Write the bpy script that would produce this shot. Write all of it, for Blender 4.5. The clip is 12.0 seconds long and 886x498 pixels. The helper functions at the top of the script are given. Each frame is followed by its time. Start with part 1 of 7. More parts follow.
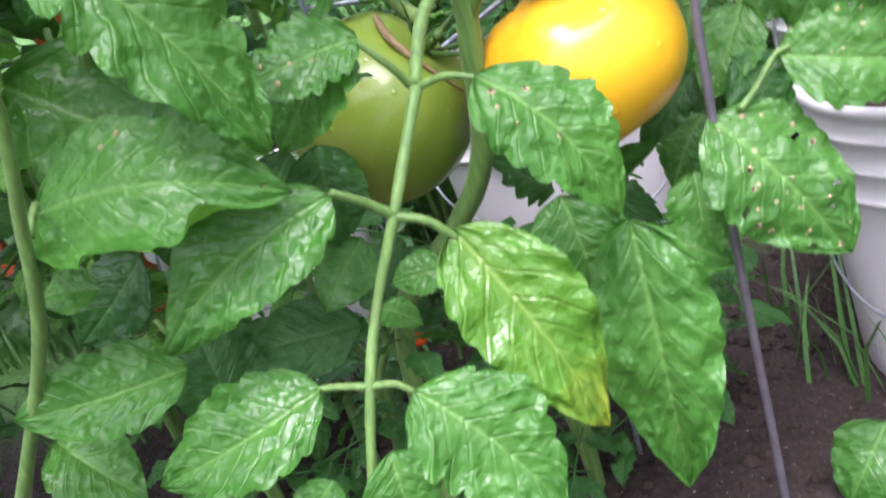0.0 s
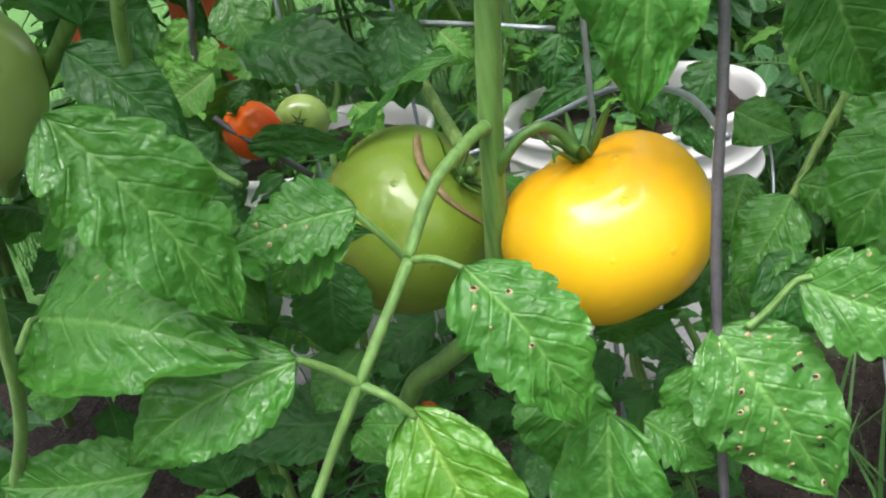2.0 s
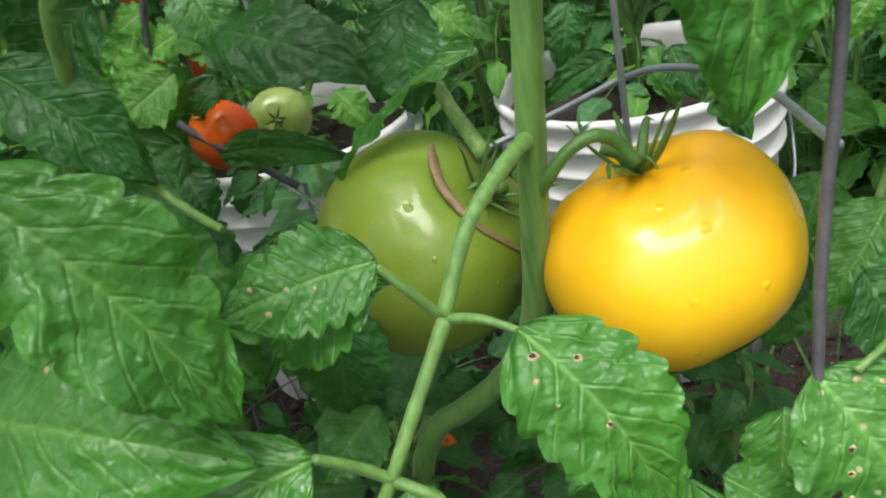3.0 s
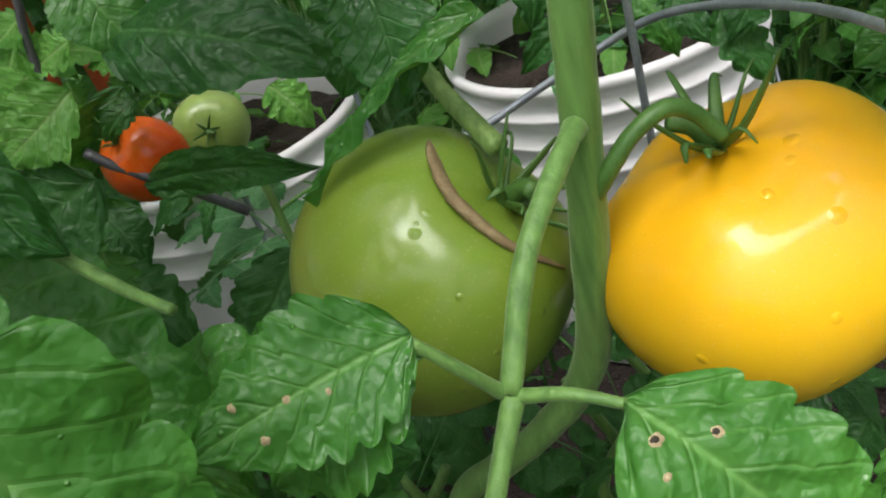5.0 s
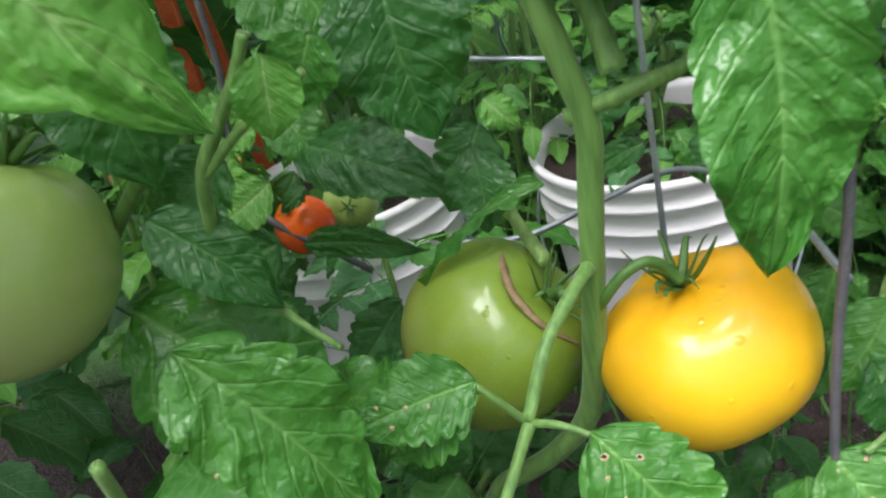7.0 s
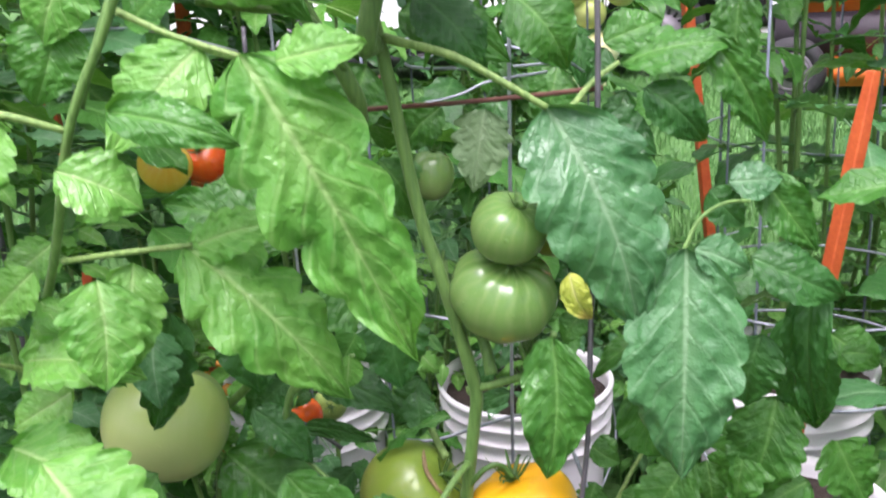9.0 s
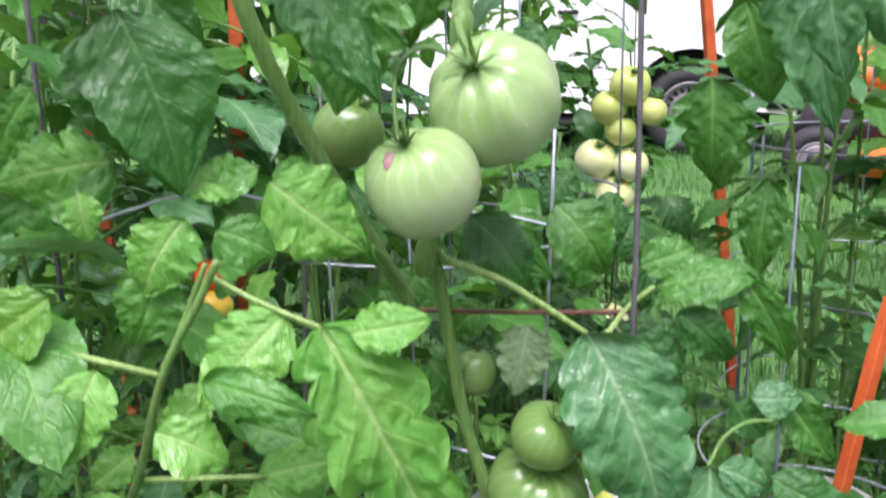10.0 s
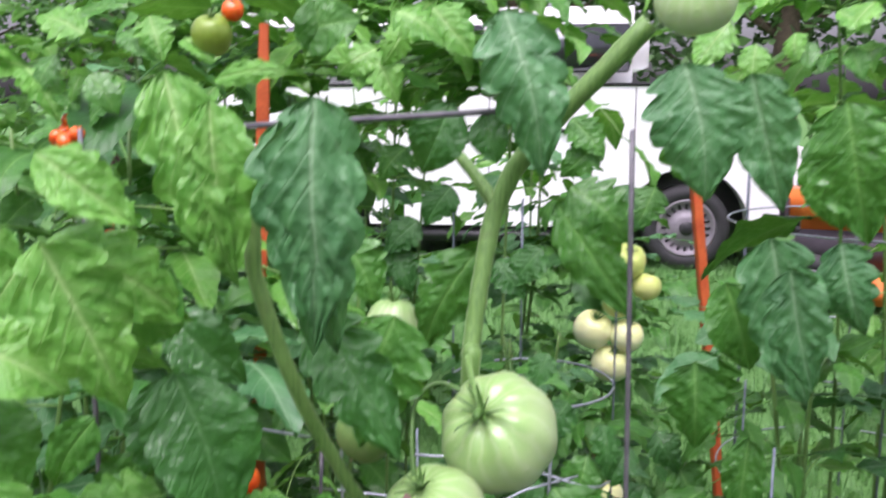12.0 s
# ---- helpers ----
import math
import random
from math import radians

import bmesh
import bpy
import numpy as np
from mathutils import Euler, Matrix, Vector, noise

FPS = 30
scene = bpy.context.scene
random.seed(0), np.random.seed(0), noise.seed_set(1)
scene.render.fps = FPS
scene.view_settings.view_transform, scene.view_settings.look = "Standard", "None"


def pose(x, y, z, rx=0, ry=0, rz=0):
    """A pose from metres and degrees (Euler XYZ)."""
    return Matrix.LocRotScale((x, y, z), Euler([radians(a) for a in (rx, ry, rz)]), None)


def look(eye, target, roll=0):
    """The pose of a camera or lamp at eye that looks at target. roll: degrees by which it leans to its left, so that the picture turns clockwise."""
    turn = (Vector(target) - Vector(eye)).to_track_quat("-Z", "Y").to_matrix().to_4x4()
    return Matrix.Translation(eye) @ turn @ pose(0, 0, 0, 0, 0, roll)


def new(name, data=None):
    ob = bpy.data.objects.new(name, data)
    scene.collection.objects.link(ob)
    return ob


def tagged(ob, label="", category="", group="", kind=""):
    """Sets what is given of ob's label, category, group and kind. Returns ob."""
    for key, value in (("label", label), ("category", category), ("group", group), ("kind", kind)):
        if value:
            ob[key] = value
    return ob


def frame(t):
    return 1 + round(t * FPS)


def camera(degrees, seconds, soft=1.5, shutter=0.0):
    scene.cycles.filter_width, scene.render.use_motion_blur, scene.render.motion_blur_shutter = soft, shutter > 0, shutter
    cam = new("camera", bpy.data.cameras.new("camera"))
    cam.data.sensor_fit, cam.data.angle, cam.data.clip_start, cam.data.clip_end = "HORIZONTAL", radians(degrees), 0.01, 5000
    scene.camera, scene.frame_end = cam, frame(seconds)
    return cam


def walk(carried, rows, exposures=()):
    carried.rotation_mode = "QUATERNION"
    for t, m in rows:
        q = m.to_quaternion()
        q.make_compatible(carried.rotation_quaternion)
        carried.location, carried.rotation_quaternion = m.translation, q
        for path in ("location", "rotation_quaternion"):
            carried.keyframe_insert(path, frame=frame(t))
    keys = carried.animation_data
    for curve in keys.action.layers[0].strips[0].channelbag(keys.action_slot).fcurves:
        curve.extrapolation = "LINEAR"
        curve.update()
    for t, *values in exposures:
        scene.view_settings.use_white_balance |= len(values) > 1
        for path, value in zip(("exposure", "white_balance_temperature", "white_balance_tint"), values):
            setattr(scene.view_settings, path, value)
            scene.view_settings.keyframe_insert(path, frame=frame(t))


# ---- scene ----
# camera: seconds, place, pitch, heading, lean
PATH = [
    (0, 0.0192, -0.4849, 0.5074, -21.19, 12.10, -19.61),
    (0.5, 0.0694, -0.4687, 0.5600, -21.69, 16.52, -15.65),
    (1, 0.0992, -0.4530, 0.5914, -20.58, 16.30, -11.95),
    (1.5, 0.1126, -0.4381, 0.5961, -23.68, 20.35, -11.74),
    (2, 0.1104, -0.4244, 0.6016, -23.69, 22.17, -11.94),
    (2.5, 0.0936, -0.3900, 0.6009, -24.94, 22.25, -12.61),
    (3, 0.0530, -0.3354, 0.6046, -26.96, 20.60, -14.29),
    (3.5, 0.0209, -0.3011, 0.5947, -28.75, 18.22, -15.83),
    (3.7, 0.0093, -0.2932, 0.5947, -28.98, 17.81, -16.33),
    (5.3, -0.0076, -0.2368, 0.5817, -30.18, 17.04, -20.94),
    (5.5, -0.0051, -0.2379, 0.5832, -30.35, 17.63, -20.87),
    (6, 0.0217, -0.2613, 0.6383, -27.82, 17.82, -16.38),
    (6.5, 0.0451, -0.3159, 0.6550, -27.07, 18.78, -15.86),
    (6.6, 0.0441, -0.3285, 0.6603, -27.24, 20.19, -16.49),
    (6.7, 0.0421, -0.3403, 0.6697, -27.68, 21.37, -17.09),
    (8.3, 0.1442, -0.7064, 0.8551, -18.62, 13.01, -4.70),
    (8.5, 0.1458, -0.7675, 0.8857, -17.66, 12.13, -3.71),
    (9, 0.1335, -0.7997, 0.9461, -16.82, 12.24, -3.50),
    (9.5, 0.1233, -0.8074, 1.0262, -16.04, 12.84, -2.67),
    (10, 0.1176, -0.8311, 1.1226, -14.12, 13.28, -1.12),
    (10.5, 0.1226, -0.8556, 1.1947, -12.62, 14.64, -0.65),
    (11, 0.1173, -0.8665, 1.2116, -12.77, 14.91, 0.18),
    (11.5, 0.1039, -0.8853, 1.2735, -10.82, 15.66, 1.30),
    (12, 0.1233, -0.8955, 1.3882, -9.25, 13.25, -0.00),
]


def aimed(x, y, z, pitch, yaw, lean):
    return pose(x, y, z, 90 + pitch, 0, yaw) @ pose(0, 0, 0, 0, 0, lean)


cam = camera(52.0, 12.0, 2.0, 0.4)
walk(cam, [(row[0], aimed(*row[1:])) for row in PATH], [(0, 1.74, 6000, 31), (0.6, 1.64, 6100, 25), (1.2, 1.52, 6350, 14), (2.0, 1.44, 6350, 12), (3.5, 1.14, 6450, 11), (5.5, 0.98, 6450, 12), (5.8, 1.14, 6300, 13), (6.2, 1.3, 6200, 14), (6.6, 1.26, 6200, 14), (8.5, 1.44, 6150, 24), (9.5, 1.36, 6150, 29), (10.5, 1.19, 6150, 26), (11.5, 1.08, 6150, 28), (12, 1.11, 6100, 31)])

# ---------------------------------------------------------------- light
world = bpy.data.worlds.new("sky")
scene.world = world
world.use_nodes = True
wn, wl = world.node_tree.nodes, world.node_tree.links
sky = wn.new("ShaderNodeTexSky")
sky.sky_type = "NISHITA"
sky.sun_disc = False
sky.sun_elevation, sky.sun_rotation = radians(67), radians(197)
sky.dust_density = 6.0
pale = wn.new("ShaderNodeHueSaturation")
pale.inputs["Saturation"].default_value = 0.25
wl.new(sky.outputs[0], pale.inputs["Color"])
wl.new(pale.outputs[0], wn["Background"].inputs["Color"])
wn["Background"].inputs["Strength"].default_value = 0.125
sun = new("sun", bpy.data.lights.new("sun", "SUN"))
sun.data.energy, sun.data.angle, sun.data.color = 1.45, radians(36), (1.0, 0.97, 0.92)
sun.matrix_world = look((0.5, -1.6, 4.0), (0, 0, 0))


# ---------------------------------------------------------------- materials
def material(name, rough=0.5):
    m = bpy.data.materials.new(name)
    m.use_nodes = True
    p = m.node_tree.nodes["Principled BSDF"]
    p.inputs["Roughness"].default_value = rough
    return m, m.node_tree.nodes, m.node_tree.links, p


def ramp(nodes, stops):
    r = nodes.new("ShaderNodeValToRGB")
    while len(r.color_ramp.elements) < len(stops):
        r.color_ramp.elements.new(0.5)
    for e, (at, c) in zip(r.color_ramp.elements, stops):
        e.position, e.color = at, (*c, 1)
    return r


def calc(nodes, links, op, a, b=None, c=None):
    n = nodes.new("ShaderNodeMath")
    n.operation = op
    for i, v in enumerate((a, b, c)):
        if v is None:
            continue
        if isinstance(v, (int, float)):
            n.inputs[i].default_value = v
        else:
            links.new(v, n.inputs[i])
    return n.outputs[0]


def mixed(nodes, links, fac, a, b, blend="MIX"):
    n = nodes.new("ShaderNodeMix")
    n.data_type, n.blend_type = "RGBA", blend
    for i, v in ((0, fac), (6, a), (7, b)):
        if isinstance(v, (int, float)):
            n.inputs[i].default_value = v
        elif isinstance(v, tuple):
            n.inputs[i].default_value = (*v, 1)
        else:
            links.new(v, n.inputs[i])
    return n.outputs[2]


def rough_noise(nodes, links, scale, detail=4.0, coords="Object"):
    tc = nodes.new("ShaderNodeTexCoord")
    n = nodes.new("ShaderNodeTexNoise")
    n.inputs["Scale"].default_value, n.inputs["Detail"].default_value = scale, detail
    links.new(tc.outputs[coords], n.inputs["Vector"])
    return n.outputs[0]


def relief(nodes, links, p, height, strength=0.3, distance=0.002):
    b = nodes.new("ShaderNodeBump")
    b.inputs["Strength"].default_value, b.inputs["Distance"].default_value = strength, distance
    links.new(height, b.inputs["Height"])
    links.new(b.outputs[0], p.inputs["Normal"])


def leaf_material(name, dark, light, vein, rough=0.42, spots=0.0, tip=None, wet=0.7, through_by=0.27):
    """A leaf blade: two greens, pale veins along the blade's own coordinates, rain-wet patches and beads, thin enough to let light through."""
    m, n, l, p = material(name, rough)
    info = n.new("ShaderNodeObjectInfo")
    tc = n.new("ShaderNodeTexCoord")
    own = n.new("ShaderNodeVectorMath")
    own.operation = "MULTIPLY_ADD"
    l.new(info.outputs["Random"], own.inputs[0])
    own.inputs[1].default_value = (31.0, 17.0, 23.0)
    l.new(tc.outputs["Object"], own.inputs[2])
    place = own.outputs[0]

    def grain(scale, detail, out=0):
        g = n.new("ShaderNodeTexNoise")
        g.inputs["Scale"].default_value, g.inputs["Detail"].default_value = scale, detail
        l.new(place, g.inputs["Vector"])
        return g.outputs[out]

    def between(value, a, b, c=0.0, d=1.0):
        r = n.new("ShaderNodeMapRange")
        for i, v in enumerate((a, b, c, d)):
            r.inputs[i + 1].default_value = v
        l.new(value, r.inputs[0])
        return r.outputs[0]

    uv = n.new("ShaderNodeUVMap")
    s = n.new("ShaderNodeSeparateXYZ")
    l.new(uv.outputs[0], s.inputs[0])
    across = calc(n, l, "ABSOLUTE", calc(n, l, "MULTIPLY_ADD", s.outputs[0], 2.0, -1.0))
    along = s.outputs[1]
    blot = grain(38.0, 3.0)
    broad = grain(14.0, 2.0)
    fine = grain(420.0, 3.0)
    rib = between(calc(n, l, "SUBTRACT", across, calc(n, l, "MULTIPLY_ADD", along, -0.05, 0.065)), 0.02, -0.03)
    run = calc(n, l, "MULTIPLY_ADD", along, 7.0, calc(n, l, "MULTIPLY", across, -1.8))
    near = calc(n, l, "ABSOLUTE", calc(n, l, "SUBTRACT", calc(n, l, "FRACT", calc(n, l, "ADD", run, 0.25)), 0.5))
    side = between(near, 0.11, 0.0)
    # small pads between the finest veins
    bent = n.new("ShaderNodeVectorMath")
    bent.operation = "MULTIPLY_ADD"
    l.new(grain(110.0, 2.0, 1), bent.inputs[0])
    bent.inputs[1].default_value = (0.007, 0.007, 0.007)
    l.new(place, bent.inputs[2])

    def pads(scale, feature, smooth):
        c = n.new("ShaderNodeTexVoronoi")
        c.feature = feature
        c.inputs["Scale"].default_value, c.inputs["Smoothness"].default_value = scale, smooth
        l.new(bent.outputs[0], c.inputs["Vector"])
        return c.outputs["Distance"]

    coarse = pads(135.0, "SMOOTH_F1", 0.5)
    small = pads(330.0, "SMOOTH_F1", 0.45)
    net = between(coarse, 0.42, 0.72)
    tone = calc(n, l, "MULTIPLY_ADD", info.outputs["Random"], 0.35, calc(n, l, "MULTIPLY", between(blot, 0.34, 0.66), 0.4))
    tone = calc(n, l, "MULTIPLY_ADD", between(broad, 0.35, 0.65), 0.35, calc(n, l, "SUBTRACT", tone, 0.05))
    col = mixed(n, l, tone, dark, light)
    col = mixed(n, l, calc(n, l, "MULTIPLY", net, 0.07), col, vein)
    col = mixed(n, l, calc(n, l, "MULTIPLY", side, 0.26), col, vein)
    col = mixed(n, l, calc(n, l, "MULTIPLY", between(across, 0.3, 0.0), 0.22), col, vein)
    col = mixed(n, l, calc(n, l, "MULTIPLY", rib, 0.6), col, vein)
    if tip:
        far = between(calc(n, l, "MULTIPLY_ADD", blot, 0.5, calc(n, l, "SUBTRACT", along, 0.25)), 0.72, 1.25)
        col = mixed(n, l, far, col, tip)
    # beads of water and, on some leaves, dead specks
    v = n.new("ShaderNodeTexVoronoi")
    v.inputs["Scale"].default_value = 150.0
    l.new(place, v.inputs["Vector"])
    pick = n.new("ShaderNodeSeparateColor")
    l.new(v.outputs["Color"], pick.inputs[0])
    size = calc(n, l, "MULTIPLY_ADD", pick.outputs[1], 0.3, 0.08)
    if spots:
        on = calc(n, l, "MULTIPLY", calc(n, l, "LESS_THAN", v.outputs["Distance"], calc(n, l, "MULTIPLY", size, 0.62)), calc(n, l, "LESS_THAN", pick.outputs[0], spots))
        col = mixed(n, l, calc(n, l, "MULTIPLY", on, 0.7), col, (0.42, 0.37, 0.2))
    l.new(col, p.inputs["Base Color"])
    dome = between(calc(n, l, "DIVIDE", v.outputs["Distance"], size), 1.0, 0.2)
    dome = calc(n, l, "MULTIPLY", dome, calc(n, l, "GREATER_THAN", pick.outputs[0], 1.0 - 0.13 * wet))
    h = calc(n, l, "ADD", calc(n, l, "MULTIPLY", side, -0.55), calc(n, l, "MULTIPLY", fine, 0.28))
    h = calc(n, l, "ADD", h, calc(n, l, "MULTIPLY_ADD", coarse, -1.25, calc(n, l, "MULTIPLY", small, -0.65)))
    h = calc(n, l, "ADD", h, calc(n, l, "MULTIPLY", dome, 1.2))
    h = calc(n, l, "ADD", h, calc(n, l, "MULTIPLY", rib, -0.6))
    relief(n, l, p, h, 0.5, 0.0018)
    film = between(calc(n, l, "MULTIPLY_ADD", blot, 0.4, calc(n, l, "MULTIPLY", broad, 0.6)), 0.55 - 0.06 * wet, 0.66 - 0.06 * wet)
    damp = calc(n, l, "MAXIMUM", film, dome)
    l.new(between(damp, 0.0, 1.0, rough, 0.25), p.inputs["Roughness"])
    l.new(between(damp, 0.0, 1.0, 0.44, 0.72), p.inputs["Specular IOR Level"])
    thin = n.new("ShaderNodeBsdfTranslucent")
    l.new(mixed(n, l, 0.5, col, (0.14, 0.34, 0.02)), thin.inputs["Color"])
    blend = n.new("ShaderNodeMixShader")
    blend.inputs[0].default_value = through_by
    l.new(p.outputs[0], blend.inputs[1])
    l.new(thin.outputs[0], blend.inputs[2])
    l.new(blend.outputs[0], n["Material Output"].inputs["Surface"])
    return m


leaf_green = leaf_material("leaf_green", (0.0249, 0.125, 0.0144), (0.0701, 0.25, 0.0312), (0.158, 0.36, 0.084))
# leaf_dark: a deeper green; on low and rear leaflets it stands in for shade
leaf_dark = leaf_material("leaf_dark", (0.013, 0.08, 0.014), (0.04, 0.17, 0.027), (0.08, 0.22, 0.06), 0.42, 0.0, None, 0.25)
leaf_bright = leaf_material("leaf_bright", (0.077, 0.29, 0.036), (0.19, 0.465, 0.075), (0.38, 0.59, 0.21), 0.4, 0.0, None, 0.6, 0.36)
leaf_blue = leaf_material("leaf_blue", (0.0316, 0.135, 0.0432), (0.0847, 0.26, 0.084), (0.237, 0.4, 0.216), 0.45, 0.0, None, 0.45)
leaf_pale = leaf_material("leaf_pale", (0.17, 0.28, 0.13), (0.26, 0.38, 0.2), (0.32, 0.44, 0.25), 0.6, 0.0, None, 0.0)
leaf_yellowed = leaf_material("leaf_yellowed", (0.0452, 0.18, 0.0144), (0.113, 0.3, 0.024), (0.226, 0.4, 0.072), 0.36, 0.0, (0.475, 0.42, 0.036), 0.4)
leaf_yellow = leaf_material("leaf_yellow", (0.26, 0.4, 0.04), (0.46, 0.5, 0.06), (0.5, 0.5, 0.2), 0.5, 0.0, (0.4, 0.22, 0.08), 0.2)
leaf_spotted = leaf_material("leaf_spotted", (0.0271, 0.125, 0.0168), (0.0791, 0.25, 0.036), (0.158, 0.36, 0.084), 0.38, 0.4, None, 0.6)


def skin_material(name, low, high, shoulder, rough=0.24, streak=0.25):
    """Tomato skin: colour runs from the shoulders round the stalk to the blossom end, with faint streaks."""
    m, n, l, p = material(name, rough)
    tc = n.new("ShaderNodeTexCoord")
    s = n.new("ShaderNodeSeparateXYZ")
    l.new(tc.outputs["Generated"], s.inputs[0])
    blot = rough_noise(n, l, 22.0, 3.0)
    fine = rough_noise(n, l, 900.0, 2.0)
    r = ramp(n, ((0.1, low), (0.55, high), (0.98, shoulder)))
    l.new(calc(n, l, "MULTIPLY_ADD", blot, 0.35, calc(n, l, "SUBTRACT", s.outputs[2], 0.17)), r.inputs[0])
    dots = calc(n, l, "MULTIPLY", calc(n, l, "GREATER_THAN", fine, 0.66), 0.1)
    turn = calc(n, l, "ARCTAN2", calc(n, l, "SUBTRACT", s.outputs[1], 0.5), calc(n, l, "SUBTRACT", s.outputs[0], 0.5))
    wave = calc(n, l, "SINE", calc(n, l, "MULTIPLY_ADD", turn, 17.0, calc(n, l, "MULTIPLY", blot, 14.0)))
    band = calc(n, l, "MULTIPLY", calc(n, l, "MAXIMUM", wave, 0.0), streak)
    col = mixed(n, l, band, r.outputs[0], low)
    l.new(mixed(n, l, dots, col, (0.75, 0.72, 0.5)), p.inputs["Base Color"])
    p.inputs["Subsurface Weight"].default_value = 0.12
    p.inputs["Subsurface Radius"].default_value = (0.006, 0.004, 0.002)
    p.inputs["Coat Weight"].default_value = 0.4
    p.inputs["Specular IOR Level"].default_value = 0.3
    p.inputs["Coat Roughness"].default_value = 0.06
    # scattered beads of rain
    v = n.new("ShaderNodeTexVoronoi")
    v.inputs["Scale"].default_value = 120.0
    l.new(tc.outputs["Object"], v.inputs["Vector"])
    pick = n.new("ShaderNodeSeparateColor")
    l.new(v.outputs["Color"], pick.inputs[0])
    bead = n.new("ShaderNodeMapRange")
    bead.inputs[1].default_value, bead.inputs[2].default_value = 1.0, 0.3
    l.new(calc(n, l, "DIVIDE", v.outputs["Distance"], calc(n, l, "MULTIPLY_ADD", pick.outputs[1], 0.26, 0.1)), bead.inputs[0])
    bead = calc(n, l, "MULTIPLY", bead.outputs[0], calc(n, l, "GREATER_THAN", pick.outputs[0], 0.82))
    h = calc(n, l, "ADD", calc(n, l, "MULTIPLY_ADD", fine, 0.06, calc(n, l, "MULTIPLY", blot, 0.4)), calc(n, l, "MULTIPLY", bead, 1.0))
    relief(n, l, p, h, 0.4, 0.0016)
    l.new(p.inputs["Normal"].links[0].from_socket, p.inputs["Coat Normal"])
    return m


skin_yellow = skin_material("skin_yellow", (0.8, 0.455, 0.014), (0.82, 0.48, 0.009), (0.82, 0.42, 0.006), 0.36, 0.08)
skin_green = skin_material("skin_green", (0.33, 0.34, 0.08), (0.17, 0.25, 0.026), (0.165, 0.265, 0.028), 0.34, 0.07)
skin_pale = skin_material("skin_pale", (0.48, 0.54, 0.36), (0.36, 0.47, 0.235), (0.2, 0.35, 0.1), 0.3, 0.2)
skin_lime = skin_material("skin_lime", (0.66, 0.7, 0.27), (0.6, 0.66, 0.22), (0.42, 0.52, 0.12), 0.3, 0.08)
skin_mid = skin_material("skin_mid", (0.23, 0.32, 0.11), (0.15, 0.27, 0.07), (0.1, 0.21, 0.045))
skin_cream = skin_material("skin_cream", (0.92, 0.93, 0.66), (0.91, 0.92, 0.6), (0.68, 0.72, 0.3), 0.3, 0.05)
skin_turning = skin_material("skin_turning", (0.85, 0.66, 0.1), (0.85, 0.62, 0.07), (0.82, 0.46, 0.05))
skin_olive = skin_material("skin_olive", (0.44, 0.5, 0.2), (0.33, 0.43, 0.13), (0.24, 0.36, 0.08), 0.3, 0.1)
skin_red = skin_material("skin_red", (0.78, 0.055, 0.006), (0.82, 0.075, 0.006), (0.78, 0.14, 0.012))
skin_orange = skin_material("skin_orange", (0.75, 0.2, 0.02), (0.78, 0.25, 0.03), (0.7, 0.3, 0.05))


def plain(name, a, b, scale, rough, bump=0.2, metal=0.0, distance=0.001):
    m, n, l, p = material(name, rough)
    big = rough_noise(n, l, scale, 5.0)
    fine = rough_noise(n, l, scale * 9, 4.0)
    r = ramp(n, ((0.3, a), (0.7, b)))
    l.new(calc(n, l, "MULTIPLY_ADD", fine, 0.4, calc(n, l, "MULTIPLY", big, 0.6)), r.inputs[0])
    l.new(r.outputs[0], p.inputs["Base Color"])
    p.inputs["Metallic"].default_value = metal
    relief(n, l, p, fine, bump, distance)
    return m




def stem_material(name, a, b, bruise):
    """A tomato stem: lengthwise streaks, darker bruised patches, and a bloom of fine hairs."""
    m, n, l, p = material(name, 0.55)
    tc = n.new("ShaderNodeTexCoord")
    drawn = n.new("ShaderNodeMapping")
    drawn.inputs["Scale"].default_value = (1.0, 1.0, 0.09)
    l.new(tc.outputs["Object"], drawn.inputs["Vector"])
    streak = n.new("ShaderNodeTexNoise")
    streak.inputs["Scale"].default_value, streak.inputs["Detail"].default_value = 260.0, 3.0
    l.new(drawn.outputs[0], streak.inputs["Vector"])
    patch = rough_noise(n, l, 34.0, 4.0)
    fine = rough_noise(n, l, 900.0, 2.0)
    r = ramp(n, ((0.34, a), (0.64, b)))
    l.new(calc(n, l, "MULTIPLY_ADD", streak.outputs[0], 0.75, calc(n, l, "MULTIPLY", patch, 0.25)), r.inputs[0])
    worn = n.new("ShaderNodeMapRange")
    worn.inputs[1].default_value, worn.inputs[2].default_value, worn.inputs[4].default_value = 0.54, 0.7, 0.4
    l.new(patch, worn.inputs[0])
    l.new(mixed(n, l, worn.outputs[0], r.outputs[0], bruise), p.inputs["Base Color"])
    p.inputs["Sheen Weight"].default_value = 0.25
    p.inputs["Sheen Roughness"].default_value = 0.4
    p.inputs["Sheen Tint"].default_value = (0.75, 0.9, 0.6, 1)
    relief(n, l, p, calc(n, l, "MULTIPLY_ADD", fine, 0.35, streak.outputs[0]), 0.6, 0.0012)
    return m


